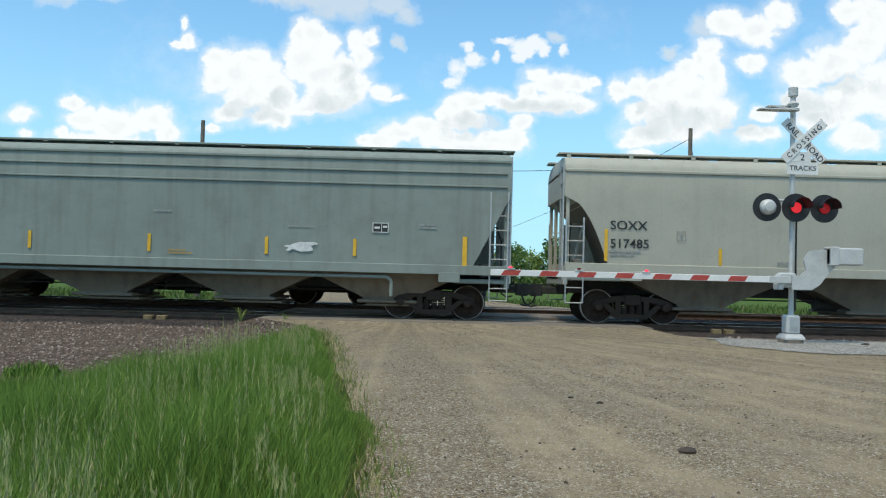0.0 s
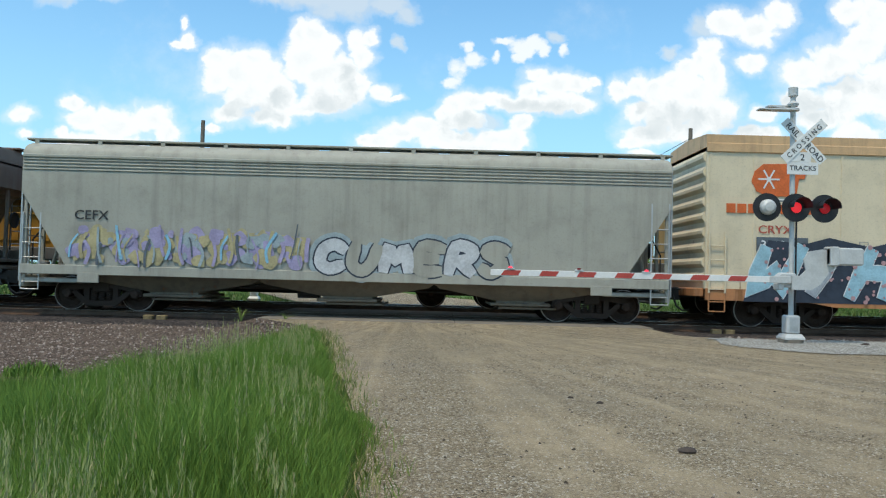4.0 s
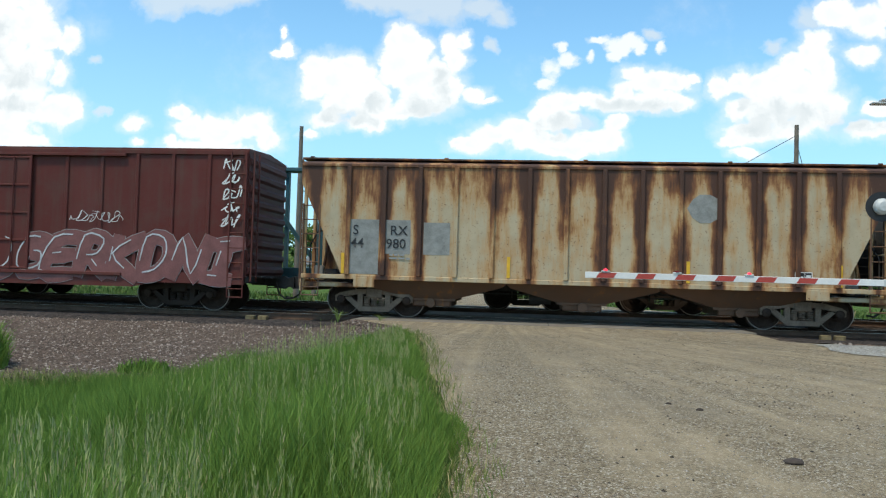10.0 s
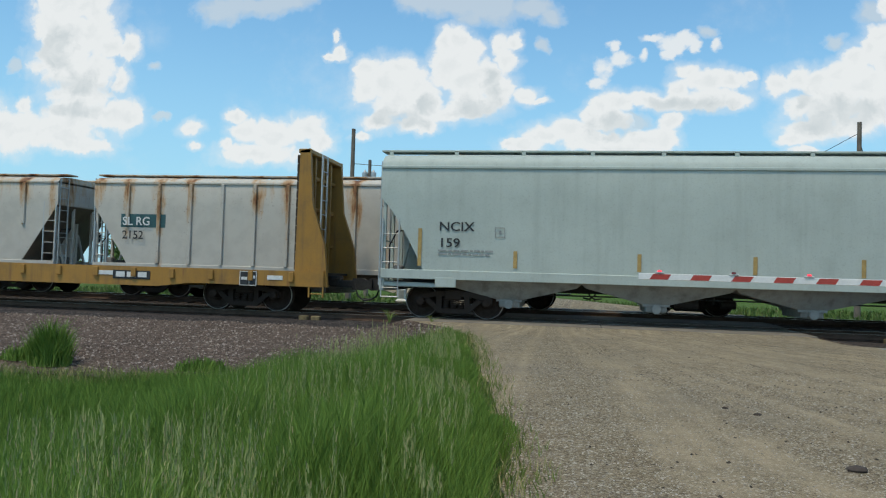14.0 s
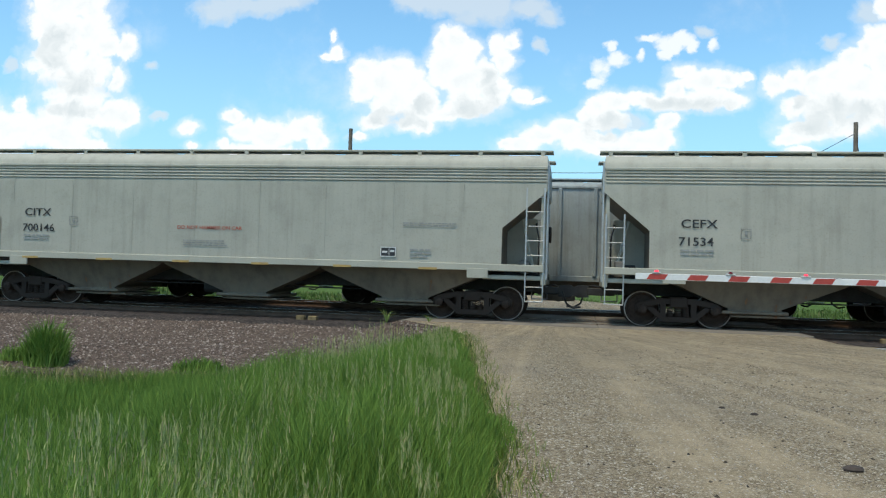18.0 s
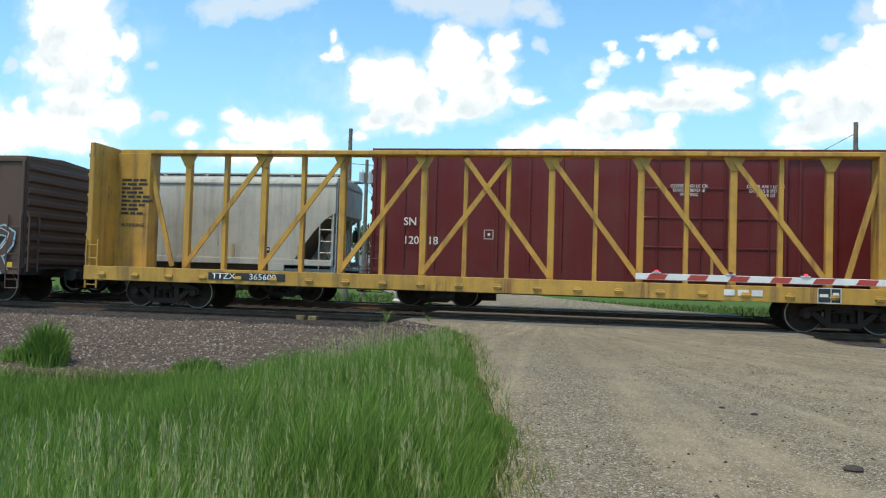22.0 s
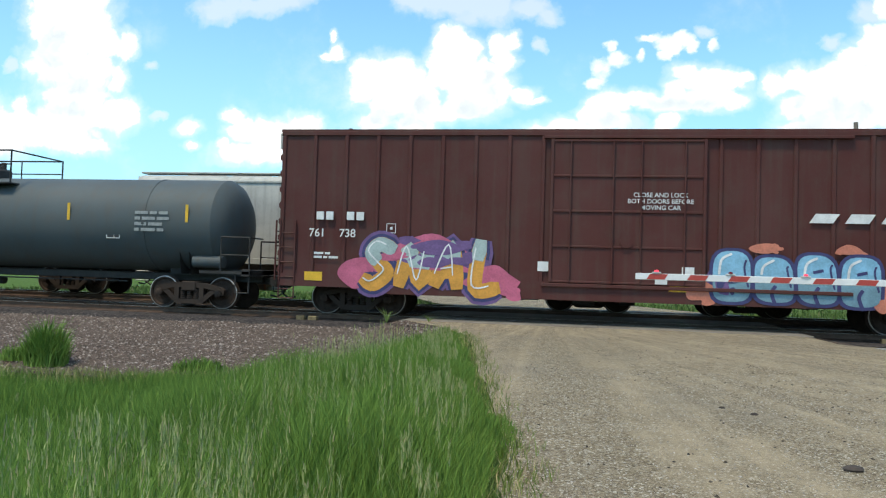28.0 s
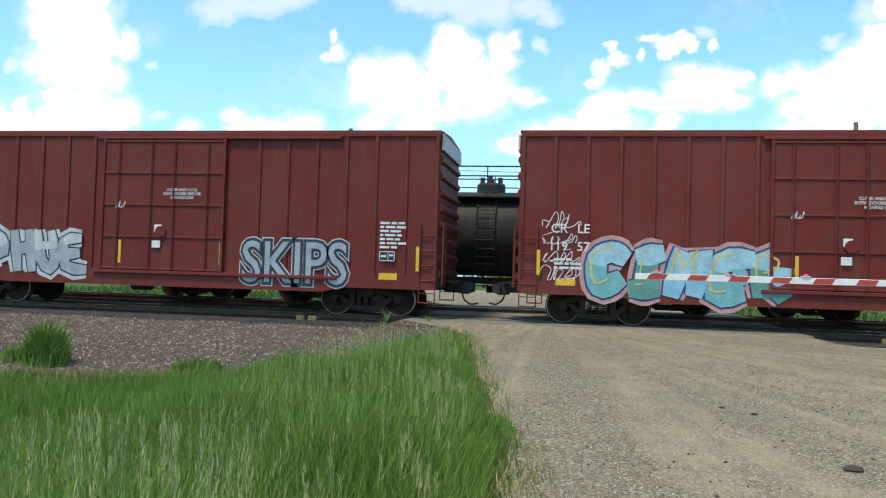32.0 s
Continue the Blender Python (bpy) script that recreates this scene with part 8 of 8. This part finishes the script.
def crossing_signal(x, y, floor, gate, lamps, lettered=True):
    s = thing("crossing_signal", "silver crossing signal with crossbuck and red lights" + (" and lowered gate" if gate else " seen from behind"), "crossing signal")
    part("mast", Geo().tube((x, y, floor + .5), (x, y, 5.1), .055, 16), "silver", s)
    part("cap_lamp", Geo().turned([(5.05, .1), (5.1, .12), (5.16, .06), (5.22, .05), (5.26, .075), (5.28, .1), (5.46, .1), (5.48, .02)], "z", (x, y, 0), 16), "silver", s, "grey bell housing on the mast top")
    base = part("base", Geo().levels([(floor + .02, x - .22, x + .22, .22), (floor + .06, x - .22, x + .22, .22), (floor + .1, x - .19, x + .19, .19), (floor + .14, x - .17, x + .17, .17)]), "silver", s)
    base.location = (0, y, 0)
    part("junction_box", Geo().box(x - .15, x + .14, y - .16, y + .14, floor + .14, floor + .54, .03), "silver", s, "cast junction box at the foot of the mast")
    part("cover_plate", Geo().box(x - .09, x + .09, y - .17, y - .16, floor + .2, floor + .48, .004), "galv", s)
    part("foundation", Geo().turned([(floor - .2, .26), (floor + .02, .26), (floor + .03, .23)], "z", (x, y, 0), 18), "concrete", s)
    k = .86 if lettered else 1
    at = (x + (.2 if lettered else 0), y - .09, 4.28)
    blade(s, 1.22, .21, -44, (at[0], at[1] - .02, at[2]), [("C R O S S I N G", 0, .155)], lettered)
    blade(s, 1.22, .21, 46, at, [("RAIL", -.34, .185), ("ROAD", .34, .185)], lettered)
    if lettered:
        g = part("track_sign", Geo().box(x - .12, x + .36, y - .1, y - .09, 3.82, 4.04, .004), "white", s, "small sign with the number of tracks")
        letters("2", .2, "lettering_black", g, x + .17, 3.86, y=y - .105, align="CENTER", fat=.01)
        g = part("track_sign", Geo().box(x - .16, x + .52, y - .1, y - .09, 3.55, 3.82, .004), "white", s)
        letters("TRACKS", .15, "lettering_black", g, x + .18, 3.64, y=y - .105, align="CENTER", fat=.008, wide=1.05)
        g = Geo().tube((x, y, 4.98), (x - .55, y - .15, 5.02), .02, 6)
        g.box(x - .85, x - .1, y - .3, y - .1, 4.9, 4.94, .012), g.box(x - .5, x + .1, y + .1, y + .3, 5.05, 5.1, .012)
        g.turned([(4.95, .13), (5.0, .13)], "z", (x, y, 0), 14)
        part("side_arm", g, "silver", s, "short arm with two flat heads")
    else:
        part("track_sign", Geo().box(x - .3, x + .3, y - .1, y - .09, 3.5, 3.68, .004), "galv", s)
        part("side_arm", Geo().box(x - .1, x + .75, y - .1, y, 4.95, 5.0, .01), "silver", s)
    arm = Geo().tube((x - .65, y - .05, 2.98), (x + .65, y - .05, 2.98), .03, 8).tube((x - .65, y - .05, 2.98), (x - .65, y - .05, 2.8), .025, 8).tube((x + .65, y - .05, 2.98), (x + .65, y - .05, 2.8), .025, 8)
    part("light_arm", arm, "silver", s)
    for dx, state, faces in lamps:
        flasher(s, x + dx, y - .14 - (.06 if dx == 0 else 0), 2.82, state, faces)
    if gate:
        part("mechanism", Geo().box(x - .34, x - .02, y - .3, y - .02, 1.1, 1.42, .03).box(x - .42, x - .3, y - .34, y - .05, 1.05, 1.2, .02).tube((x - .3, y - .32, 1.3), (x - .3, y - .05, 1.3), .1, 12), "silver", s, "grey gate mechanism and pivot")
        part("yoke", Geo().plate([(x - .14, 1.06), (x + .28, 1.06), (x + .46, 1.18), (x + .66, 1.44), (x + .86, 1.62), (x + .84, 1.9), (x + .5, 1.93), (x + .22, 1.88), (x + .1, 1.7), (x + .16, 1.48), (x + .04, 1.36), (x - .14, 1.36)], y - .36, y - .31), "silver", s, "curved counterweight arm")
        part("counterweight", Geo().box(x + .6, x + 1.32, y - .5, y - .2, 1.6, 1.97, .03).box(x + .6, x + .78, y - .54, y - .18, 1.58, 1.99, .02), "silver", s, "grey counterweight")
        part("cable", Geo().path([(x + .09, y, .6), (x + .1, y, 2.7)], .02), "signal_black", s)
        # the arm with its slanted stripes
        yy, z0, z1 = y - .38, 1.2, 1.33
        tip, root = 1.14, x - .28
        a = part("gate_arm", Geo().box(tip, root - .2, yy, yy + .03, z0, z1, .006), "white", s, "white gate arm with slanted red stripes")
        part("arm_socket", Geo().box(root - .35, root + .12, yy - .01, yy + .05, z0 - .01, z1 + .01, .01), "silver", a)
        at = tip + .22
        while at < root - .5:
            part("stripe", Geo().plate([(at, z0 + .01), (at + .36, z0 + .01), (at + .43, z1 - .01), (at + .07, z1 - .01)], yy - .004, yy - .001), "red", a, "red reflective stripe")
            at += .8
        for k, lx in enumerate((tip + .42, tip + 1.87, tip + 3.3)):
            lamp = part("gate_lamp", Geo().box(lx - .09, lx + .09, yy - .02, yy + .06, z1, z1 + .035, .008), "silver", a)
            part("lens", Geo().turned([(z1 + .035, .045), (z1 + .065, .04), (z1 + .075, .008)], "z", (lx, yy + .01, 0), 12), "lens_red" if k == 1 else "lamp_gate", lamp, "small red gate light")
    return s


crossing_signal(7.68, 17.2, -0.03, True, [(-.6, "lens_red", False), (0, "lamp_on", True), (.64, "lamp_dim", True)])
crossing_signal(-7.5, 33.0, 0.0, False, [(-.42, "lamp_dim", True), (.42, "lamp_on", True)], False)


# ---- poles and wires ----


def utility_pole(x, y, top, label, cross=0.0, cans=0):
    p = thing("utility_pole", label, "utility pole")
    foot = height(x, y) - .3
    part("pole", Geo().tube((x, y, foot), (x, y, top), .17, 12, .11), "pole", p)
    if cross:
        part("crossarm", Geo().box(x - cross, x + cross, y - .06, y + .06, top - .75, top - .6, .01), "pole", p)
        for k in (-1, -.4, .4, 1):
            part("insulator", Geo().turned([(top - .6, .03), (top - .5, .06), (top - .42, .05), (top - .4, .01)], "z", (x + k * cross * .95, y, 0), 8), "galv", p)
    for k in range(cans):
        part("transformer", Geo().turned([(top - 1.7, .05), (top - 1.65, .2), (top - .9, .2), (top - .85, .12), (top - .7, .03)], "z", (x + .3 * (1 if k else -1), y - .1, 0), 14), "galv", p, "grey transformer can")
    return p


def wire(a, b, sag, label="thin sagging overhead wire"):
    pts = []
    for i in range(13):
        t = i / 12
        pts.append((a[0] + (b[0] - a[0]) * t, a[1] + (b[1] - a[1]) * t, a[2] + (b[2] - a[2]) * t - sag * 4 * t * (1 - t)))
    return tagged(part("overhead_wire", Geo().path(pts, .018, 5), "signal_black"), label, "wire", "overhead wires")


utility_pole(-13.45, 45, 9.65, "bare weathered timber utility pole")
utility_pole(-14.6, 53, 9.0, "utility pole with two grey transformers", 0, 2)
utility_pole(14.25, 45, 9.95, "tall dark utility pole beside the road")
utility_pole(-4.0, 150, 8.6, "distant utility pole with crossarm", 1.1)
for x, y, t in ((-40, 210, 9), (-44, 260, 10), (-36, 300, 11), (-52, 330, 11), (-30, 240, 9)):
    utility_pole(x, y, t, "far-off utility pole with crossarm", 1.2)
wire((14.2, 45, 9.35), (-4.0, 150, 8.0), 2.6)
wire((14.2, 45, 9.35), (15.5, 45.5, 6.0), .5)
wire((-13.5, 45, 7.6), (14.2, 45, 7.9), .6)
wire((-14.6, 53, 7.4), (-44, 260, 9.0), 3.0)
wire((-14.6, 53, 7.0), (-36, 300, 9.8), 4.0)
wire((-4.0, 150, 7.9), (-40, 210, 8.2), 1.5)
wire((-4.0, 150, 7.9), (60, 150, 8.2), 2.0)


def shed(x, y):
    s = thing("small_house", "small pale house with a dark grey gable roof", "house")
    z = height(x, y)
    part("wall", Geo().box(x - 2.6, x + 2.6, y - 2, y + 2, z - .3, z + 2.5, .02), "end_white", s)
    part("roof", Geo().rings([[(a, y - 2.4, z + 2.45), (a, y, z + 3.9), (a, y + 2.4, z + 2.45), (a, y + 2.3, z + 2.35), (a, y, z + 3.75), (a, y - 2.3, z + 2.35)] for a in (x - 2.9, x + 2.9)]), "loco_grey", s)
    for dx in (-1.4, 1.2):
        w = part("window", Geo().box(x + dx - .45, x + dx + .45, y - 2.04, y - 1.98, z + 1.0, z + 2.0, .01), "dark_glass", s)
        part("window_frame", Geo().box(x + dx - .52, x + dx + .52, y - 2.05, y - 2.0, z + .93, z + 1.0).box(x + dx - .52, x + dx + .52, y - 2.05, y - 2.0, z + 2.0, z + 2.07), "white", w)


shed(-26.0, 102)

# ---- trees ----


def tree_parts(seed, tall, wide, leaves, pale):
    rng = random.Random(seed)
    t = Geo()
    trunk = [(0, 0, -.3), (.1 * rng.uniform(-1, 1), .1, tall * .25), (.25 * rng.uniform(-1, 1), 0, tall * .5), (0, .1, tall * .8)]
    for i in range(3):
        t.tube(trunk[i], trunk[i + 1], .22 * (1 - i * .28), 8, .22 * (1 - (i + 1) * .28))
    blobs = []
    for k in range(9):
        a, r = rng.uniform(0, 6.28), wide * rng.uniform(.15, .42)
        z = tall * rng.uniform(.3, .88)
        r *= 1.15 - z / tall * .7
        q = (math.cos(a) * r, math.sin(a) * r, z)
        t.tube(trunk[1 if z < tall * .55 else 2], q, .07, 6, .03)
        blobs.append((Vector(q), wide * rng.uniform(.16, .3)))
    blobs.append((Vector((0, 0, tall * .86)), wide * .2))
    for k in range(5):
        a = rng.uniform(0, 6.28)
        blobs.append((Vector((math.cos(a) * wide * .38, math.sin(a) * wide * .38, tall * rng.uniform(.12, .3))), wide * .17))
    c = Geo()
    for k in range(leaves):
        p, r = blobs[rng.randrange(len(blobs))]
        d = Vector((rng.gauss(0, 1), rng.gauss(0, 1), rng.gauss(0, .8)))
        d = d.normalized() * r * rng.uniform(.55, 1.12)
        at, s = p + d, rng.uniform(.12, .3)
        u = Vector((rng.gauss(0, 1), rng.gauss(0, 1), rng.gauss(0, 1))).normalized()
        v = u.orthogonal().normalized()
        c.add([at - u * s, at + v * s * .6, at + u * s, at - v * s * .6], [(0, 1, 2, 3)])
    tm, cm = t.mesh("trunk"), c.mesh("crown", False)
    tm.materials.append(M["bark"]), cm.materials.append(M["leaf_pale" if pale else "leaf"])
    return tm, cm


def tree_row():
    kinds = [tree_parts(1, 7.0, 6.5, 2600, False), tree_parts(2, 6.2, 6.0, 2600, True), tree_parts(3, 8.0, 5.5, 2600, False), tree_parts(4, 4.6, 6.5, 2400, True), tree_parts(5, 5.4, 5.0, 2200, False)]
    rng = random.Random(8)
    spots = []
    x = -13.5
    while x < 75:
        spots.append((x, 118 + rng.uniform(-8, 10)))
        x += rng.uniform(2.2, 3.8)
    x = -75
    while x < -33:
        spots.append((x, 112 + rng.uniform(-8, 14)))
        x += rng.uniform(2.6, 4.2)
    spots += [(-30.5, 110), (-31.5, 96), (-28, 125), (-20, 240), (-24, 250), (-14, 230)]
    for i, (x, y) in enumerate(spots):
        tm, cm = kinds[rng.randrange(5)]
        t = tagged(new("tree"), "leafy green tree in the distant tree line", "tree", "distant tree line")
        part("trunk", tm, None, t), part("crown", cm, None, t)
        t.location = (x, y, height(x, y))
        t.rotation_euler = (0, 0, rng.uniform(0, 6.28))
        k = rng.uniform(.82, 1.12)
        t.scale = (k, k, k)


tree_row()

# ---- grass and weeds ----


def blades(name, spots, material, label, category, kind="stuff", width=.014, seed=1, lean=.25):
    """Bent tapering blades: spots of (x, y, z, tall)."""
    rng = np.random.RandomState(seed)
    s = np.array(spots)
    n = len(s)
    a, b = rng.uniform(0, 6.28, n), rng.uniform(0, 6.28, n)
    tall = s[:, 3] * rng.uniform(.6, 1.15, n)
    bend = tall * np.abs(rng.normal(lean, .15, n))
    w = width * rng.uniform(.6, 1.3, n)
    v = np.zeros((n, 7, 3))
    for k, (f, g) in enumerate(((0, 1.0), (.45, .9), (.8, .55))):
        cx, cy, cz = s[:, 0] + np.cos(a) * bend * f ** 2, s[:, 1] + np.sin(a) * bend * f ** 2, s[:, 2] + tall * f
        v[:, 2 * k] = np.stack([cx + np.cos(b) * w * g, cy + np.sin(b) * w * g, cz], 1)
        v[:, 2 * k + 1] = np.stack([cx - np.cos(b) * w * g, cy - np.sin(b) * w * g, cz], 1)
    v[:, 6] = np.stack([s[:, 0] + np.cos(a) * bend, s[:, 1] + np.sin(a) * bend, s[:, 2] + tall], 1)
    base = (np.arange(n) * 7)[:, None]
    loops = np.concatenate([base + np.array([[0, 1, 3, 2, 2, 3, 5, 4, 4, 5, 6]])], 1).reshape(-1)
    me = bpy.data.meshes.new(name)
    me.vertices.add(n * 7), me.loops.add(n * 11), me.polygons.add(n * 3)
    me.vertices.foreach_set("co", v.reshape(-1))
    me.loops.foreach_set("vertex_index", loops.astype(np.int32))
    starts = (np.arange(n) * 11)[:, None] + np.array([[0, 4, 8]])
    me.polygons.foreach_set("loop_start", starts.reshape(-1).astype(np.int32))
    me.update(calc_edges=True)
    me.validate()
    me.materials.append(M[material])
    return tagged(new(name, me), label, category, "", kind)


def stony_from(y):
    return min(lane_edge(y) - .05, -2.0 - max(0, 17.3 - y) * 1.6)


M["fringe"] = leafy("thin_fringe_grass", (0.10, 0.15, 0.03), (0.24, 0.29, 0.09), (0.38, 0.32, 0.16), .3)


def sward():
    rng = random.Random(5)
    tall, low, heads, fringe = [], [], [], []
    while len(tall) < 230000:
        y = 2.6 + 15.0 * rng.random() ** 1.25
        x = lane_edge(y) - .15 - 15 * rng.random() ** 1.5
        if y > 13.2 and x < stony_from(y) - .4 * rng.random():
            continue
        d = lane_edge(y) - x
        h = .42 + .42 * math.exp(-((d - 2.0) / 2.2) ** 2)
        h *= .2 + .8 * min(1, d / (1.3 + .12 * max(0, y - 8)))
        h *= .78 + .45 * noise.noise((x * .6, y * .6, 2)) + .22
        h *= 1 - .35 * max(0, min(1, (y - 13.5) / 3))
        h *= 1 - .4 * max(0, min(1, (d - 3.2) / 3))
        tall.append((x, y, height(x, y) - .03, max(.1, h)))
        if rng.random() < (.0095 if .3 < d < 2.7 else .0002) * (.4 + 1.4 * max(0, noise.noise((x * .8, y * .8, 9)) + .35)) and .35 < d < 9:
            heads.append((x, y, height(x, y), h * 1.22 + .05))
    for k in range(2600):
        # a lush tuft that hangs out over the lane
        a, r = rng.uniform(0, 6.28), rng.random() ** .6
        x, y = -.86 + math.cos(a) * r * .3, 7.6 + math.sin(a) * r * .9
        tall.append((x, y, height(x, y) - .03, .24 * (1.1 - .7 * r)))
    blades("grass", tall, "grass", "tall green roadside grass", "grass", seed=2, width=.0029, lean=.32)
    stalks = [(x, y, z, h) for x, y, z, h in heads]
    blades("grass", stalks, "seed", "thin grass stalks gone to seed", "grass", width=.0016, seed=3, lean=.16)
    # feathery seed heads: several short spikelets round the top of each stalk
    spikes = []
    for x, y, z, h in heads:
        for k in range(22):
            f = k / 21
            spikes.append((x + rng.gauss(0, .011 * (1.3 - f)), y + rng.gauss(0, .011 * (1.3 - f)), z + h * (.68 + .34 * f), .035 + .035 * rng.random()))
    blades("seed_heads", spikes, "seed", "pale feathery grass seed heads", "grass", width=.0026, seed=4, lean=.22)
    while len(fringe) < 9000:
        y = 4.4 + 13.1 * rng.random() ** 1.2
        x = lane_edge(y) + .34 - 1.0 * rng.random() ** .5
        fringe.append((x + .15 * noise.noise((y * 1.5, 5, 0)), y, height(x, y) - .01, .05 + .12 * rng.random()))
    while len(fringe) < 16000:
        y = 13.4 + 3.2 * rng.random()
        x = stony_from(y) - 1.4 * rng.random() ** 2 + .3
        fringe.append((x, y, height(x, y) - .01, .06 + .2 * rng.random()))
    while len(fringe) < 26000:
        x, y = -26 + 20 * rng.random(), 13.5 + 1.1 * rng.random()
        fringe.append((x, y + .3 * noise.noise((x * .5, 2, 0)), height(x, y) - .05, .08 + .22 * rng.random()))
    blades("grass", fringe, "fringe", "short sparse grass at the gravel's edge", "grass", seed=6, lean=.5, width=.005)
    rest = []
    while len(rest) < 16000:
        y = -9 + 11.7 * rng.random()
        x = lane_edge(y) - .1 - 11 * rng.random()
        rest.append((x, y, height(x, y) - .03, .2 + .35 * rng.random()))
    blades("grass", rest, "grass", "green grass along the road", "grass", seed=9, width=.012)
    while len(low) < 26000:
        y = 29.6 + 26 * rng.random() ** 1.6
        x = -34 + 68 * rng.random()
        if lane_edge(y) - .3 < x < 5.8 - (y - 29) * .23:
            continue
        low.append((x, y, height(x, y) - .03, .12 + .25 * rng.random()))
    blades("grass", low, "far_grass", "green grass strip beyond the tracks", "grass", width=.04, seed=7, lean=.4)


sward()


def clump(name, x, y, tall, wide, count, label, seed):
    rng = random.Random(seed)
    spots = []
    for k in range(count):
        a, r = rng.uniform(0, 6.28), wide * rng.random() ** .7
        spots.append((x + math.cos(a) * r, y + math.sin(a) * r * .7, height(x, y), tall * (1 - .45 * (r / wide) ** 2) * rng.uniform(.7, 1.1)))
    return blades(name, spots, "grass", label, "plant", "", .012, seed, .35)


clump("weed_clump", -10.95, 15.1, .95, .46, 1500, "dense green weed clump on the ballast", 21)
clump("weed_clump", -7.6, 15.3, .3, .6, 500, "low weeds at the foot of the ballast", 22)
clump("weed_clump", -11.8, 15.4, .35, .5, 400, "low weeds at the foot of the ballast", 23)
for wx, wy, wt, wn in ((-5.0, 20.6, .42, 18), (-3.75, 20.0, .2, 10)):
    w = thing("weed", "small weed beside the rail", "plant")
    for k in range(wn):
        blade_geo = Geo()
        a, lean, t = k * 2.4, .05 + .04 * (k % 3), wt * (.6 + .4 * ((k * 7) % 5) / 4)
        z = height(wx, wy) - .02
        p = [(wx + math.cos(a) * lean * f * f * 2, wy + math.sin(a) * lean * f * f * 2, z + t * f) for f in (0, .5, .85, 1)]
        blade_geo.add([(q[0] + sg * wd, q[1], q[2]) for q, wd in zip(p, (.004, .007, .005, .001)) for sg in (-1, 1)], [(0, 1, 3, 2), (2, 3, 5, 4), (4, 5, 7, 6)])
        part("blade", blade_geo, "fringe", w)


def clods():
    rng = random.Random(3)
    for x, y, s in ((2.32, 7.27, .062), (2.0, 9.6, .035), (1.7, 9.9, .028), (8.6, 14.8, .045), (9.2, 17.0, .07)):
        g = Geo()
        ring = [[(x + math.cos(t) * s * k * rng.uniform(.8, 1.3), y + math.sin(t) * s * k * rng.uniform(.6, 1.0), height(x, y) + z * s) for t in (2 * math.pi * i / 9 for i in range(9))] for k, z in ((1.2, -.1), (1.25, .25), (.9, .6), (.3, .75))]
        g.rings(ring)
        tagged(part("dirt_clod", g, "tie"), "dark clod of earth on the gravel", "clod", "clods on the road")
    for x, y in ((-7.35, 20.95), (7.6, 20.95)):
        b = thing("marker_block", "weathered yellow-painted marker blocks beside the rail", "track marker")
        for k in (-.3, .05):
            part("block", Geo().box(x + k, x + k + .24, y, y + .2, -.2, -.06, .015), "dirty_yellow", b)


clods()

# ---- things that move ----
NEAR_WAY = [(0, 0.0), (2, 25.55), (4, 50.87), (6, 76.05), (9, 113.74), (12, 151.5), (15, 189.41), (18, 227.55), (20, 253.0), (22, 278.35), (25, 316.26), (28, 354.1), (30, 379.15), (32, 403.9)]
FAR_WAY = [(t, 12.3 * t - 0.0535 * t * t) for t in range(0, 33, 2)]


def motions():
    for car, x in NEAR:
        walk(car, [(t, pose(x - s, TRACK, 0)) for t, s in NEAR_WAY])
    for car, x in FAR:
        walk(car, [(t, pose(x + s, FAR_TRACK, FAR_RISE)) for t, s in FAR_WAY])
    # wheels turn while their car rolls past
    start = {}
    for car, x in NEAR:
        start[car.name] = (x, -1, NEAR_WAY, TRACK)
    for car, x in FAR:
        start[car.name] = (x, 1, FAR_WAY, FAR_TRACK)
    for wheel, car, a in SPIN:
        x, sign, way, _ = start[car.name]
        times, gone = [p[0] for p in way], [p[1] for p in way]
        rows, turned, last = [], 0.0, None
        for k in range(0, 961):
            t = k / FPS
            s = float(np.interp(t, times, gone))
            seen = abs(x + sign * s) < (24 if sign < 0 else 27)
            if seen and last is not None:
                turned += sign * math.degrees((s - last) / 0.457)
            last = s
            if seen or k in (0, 960):
                rows.append((t, pose(*wheel.location, 0, turned, 0)))
        walk(wheel, rows)


motions()
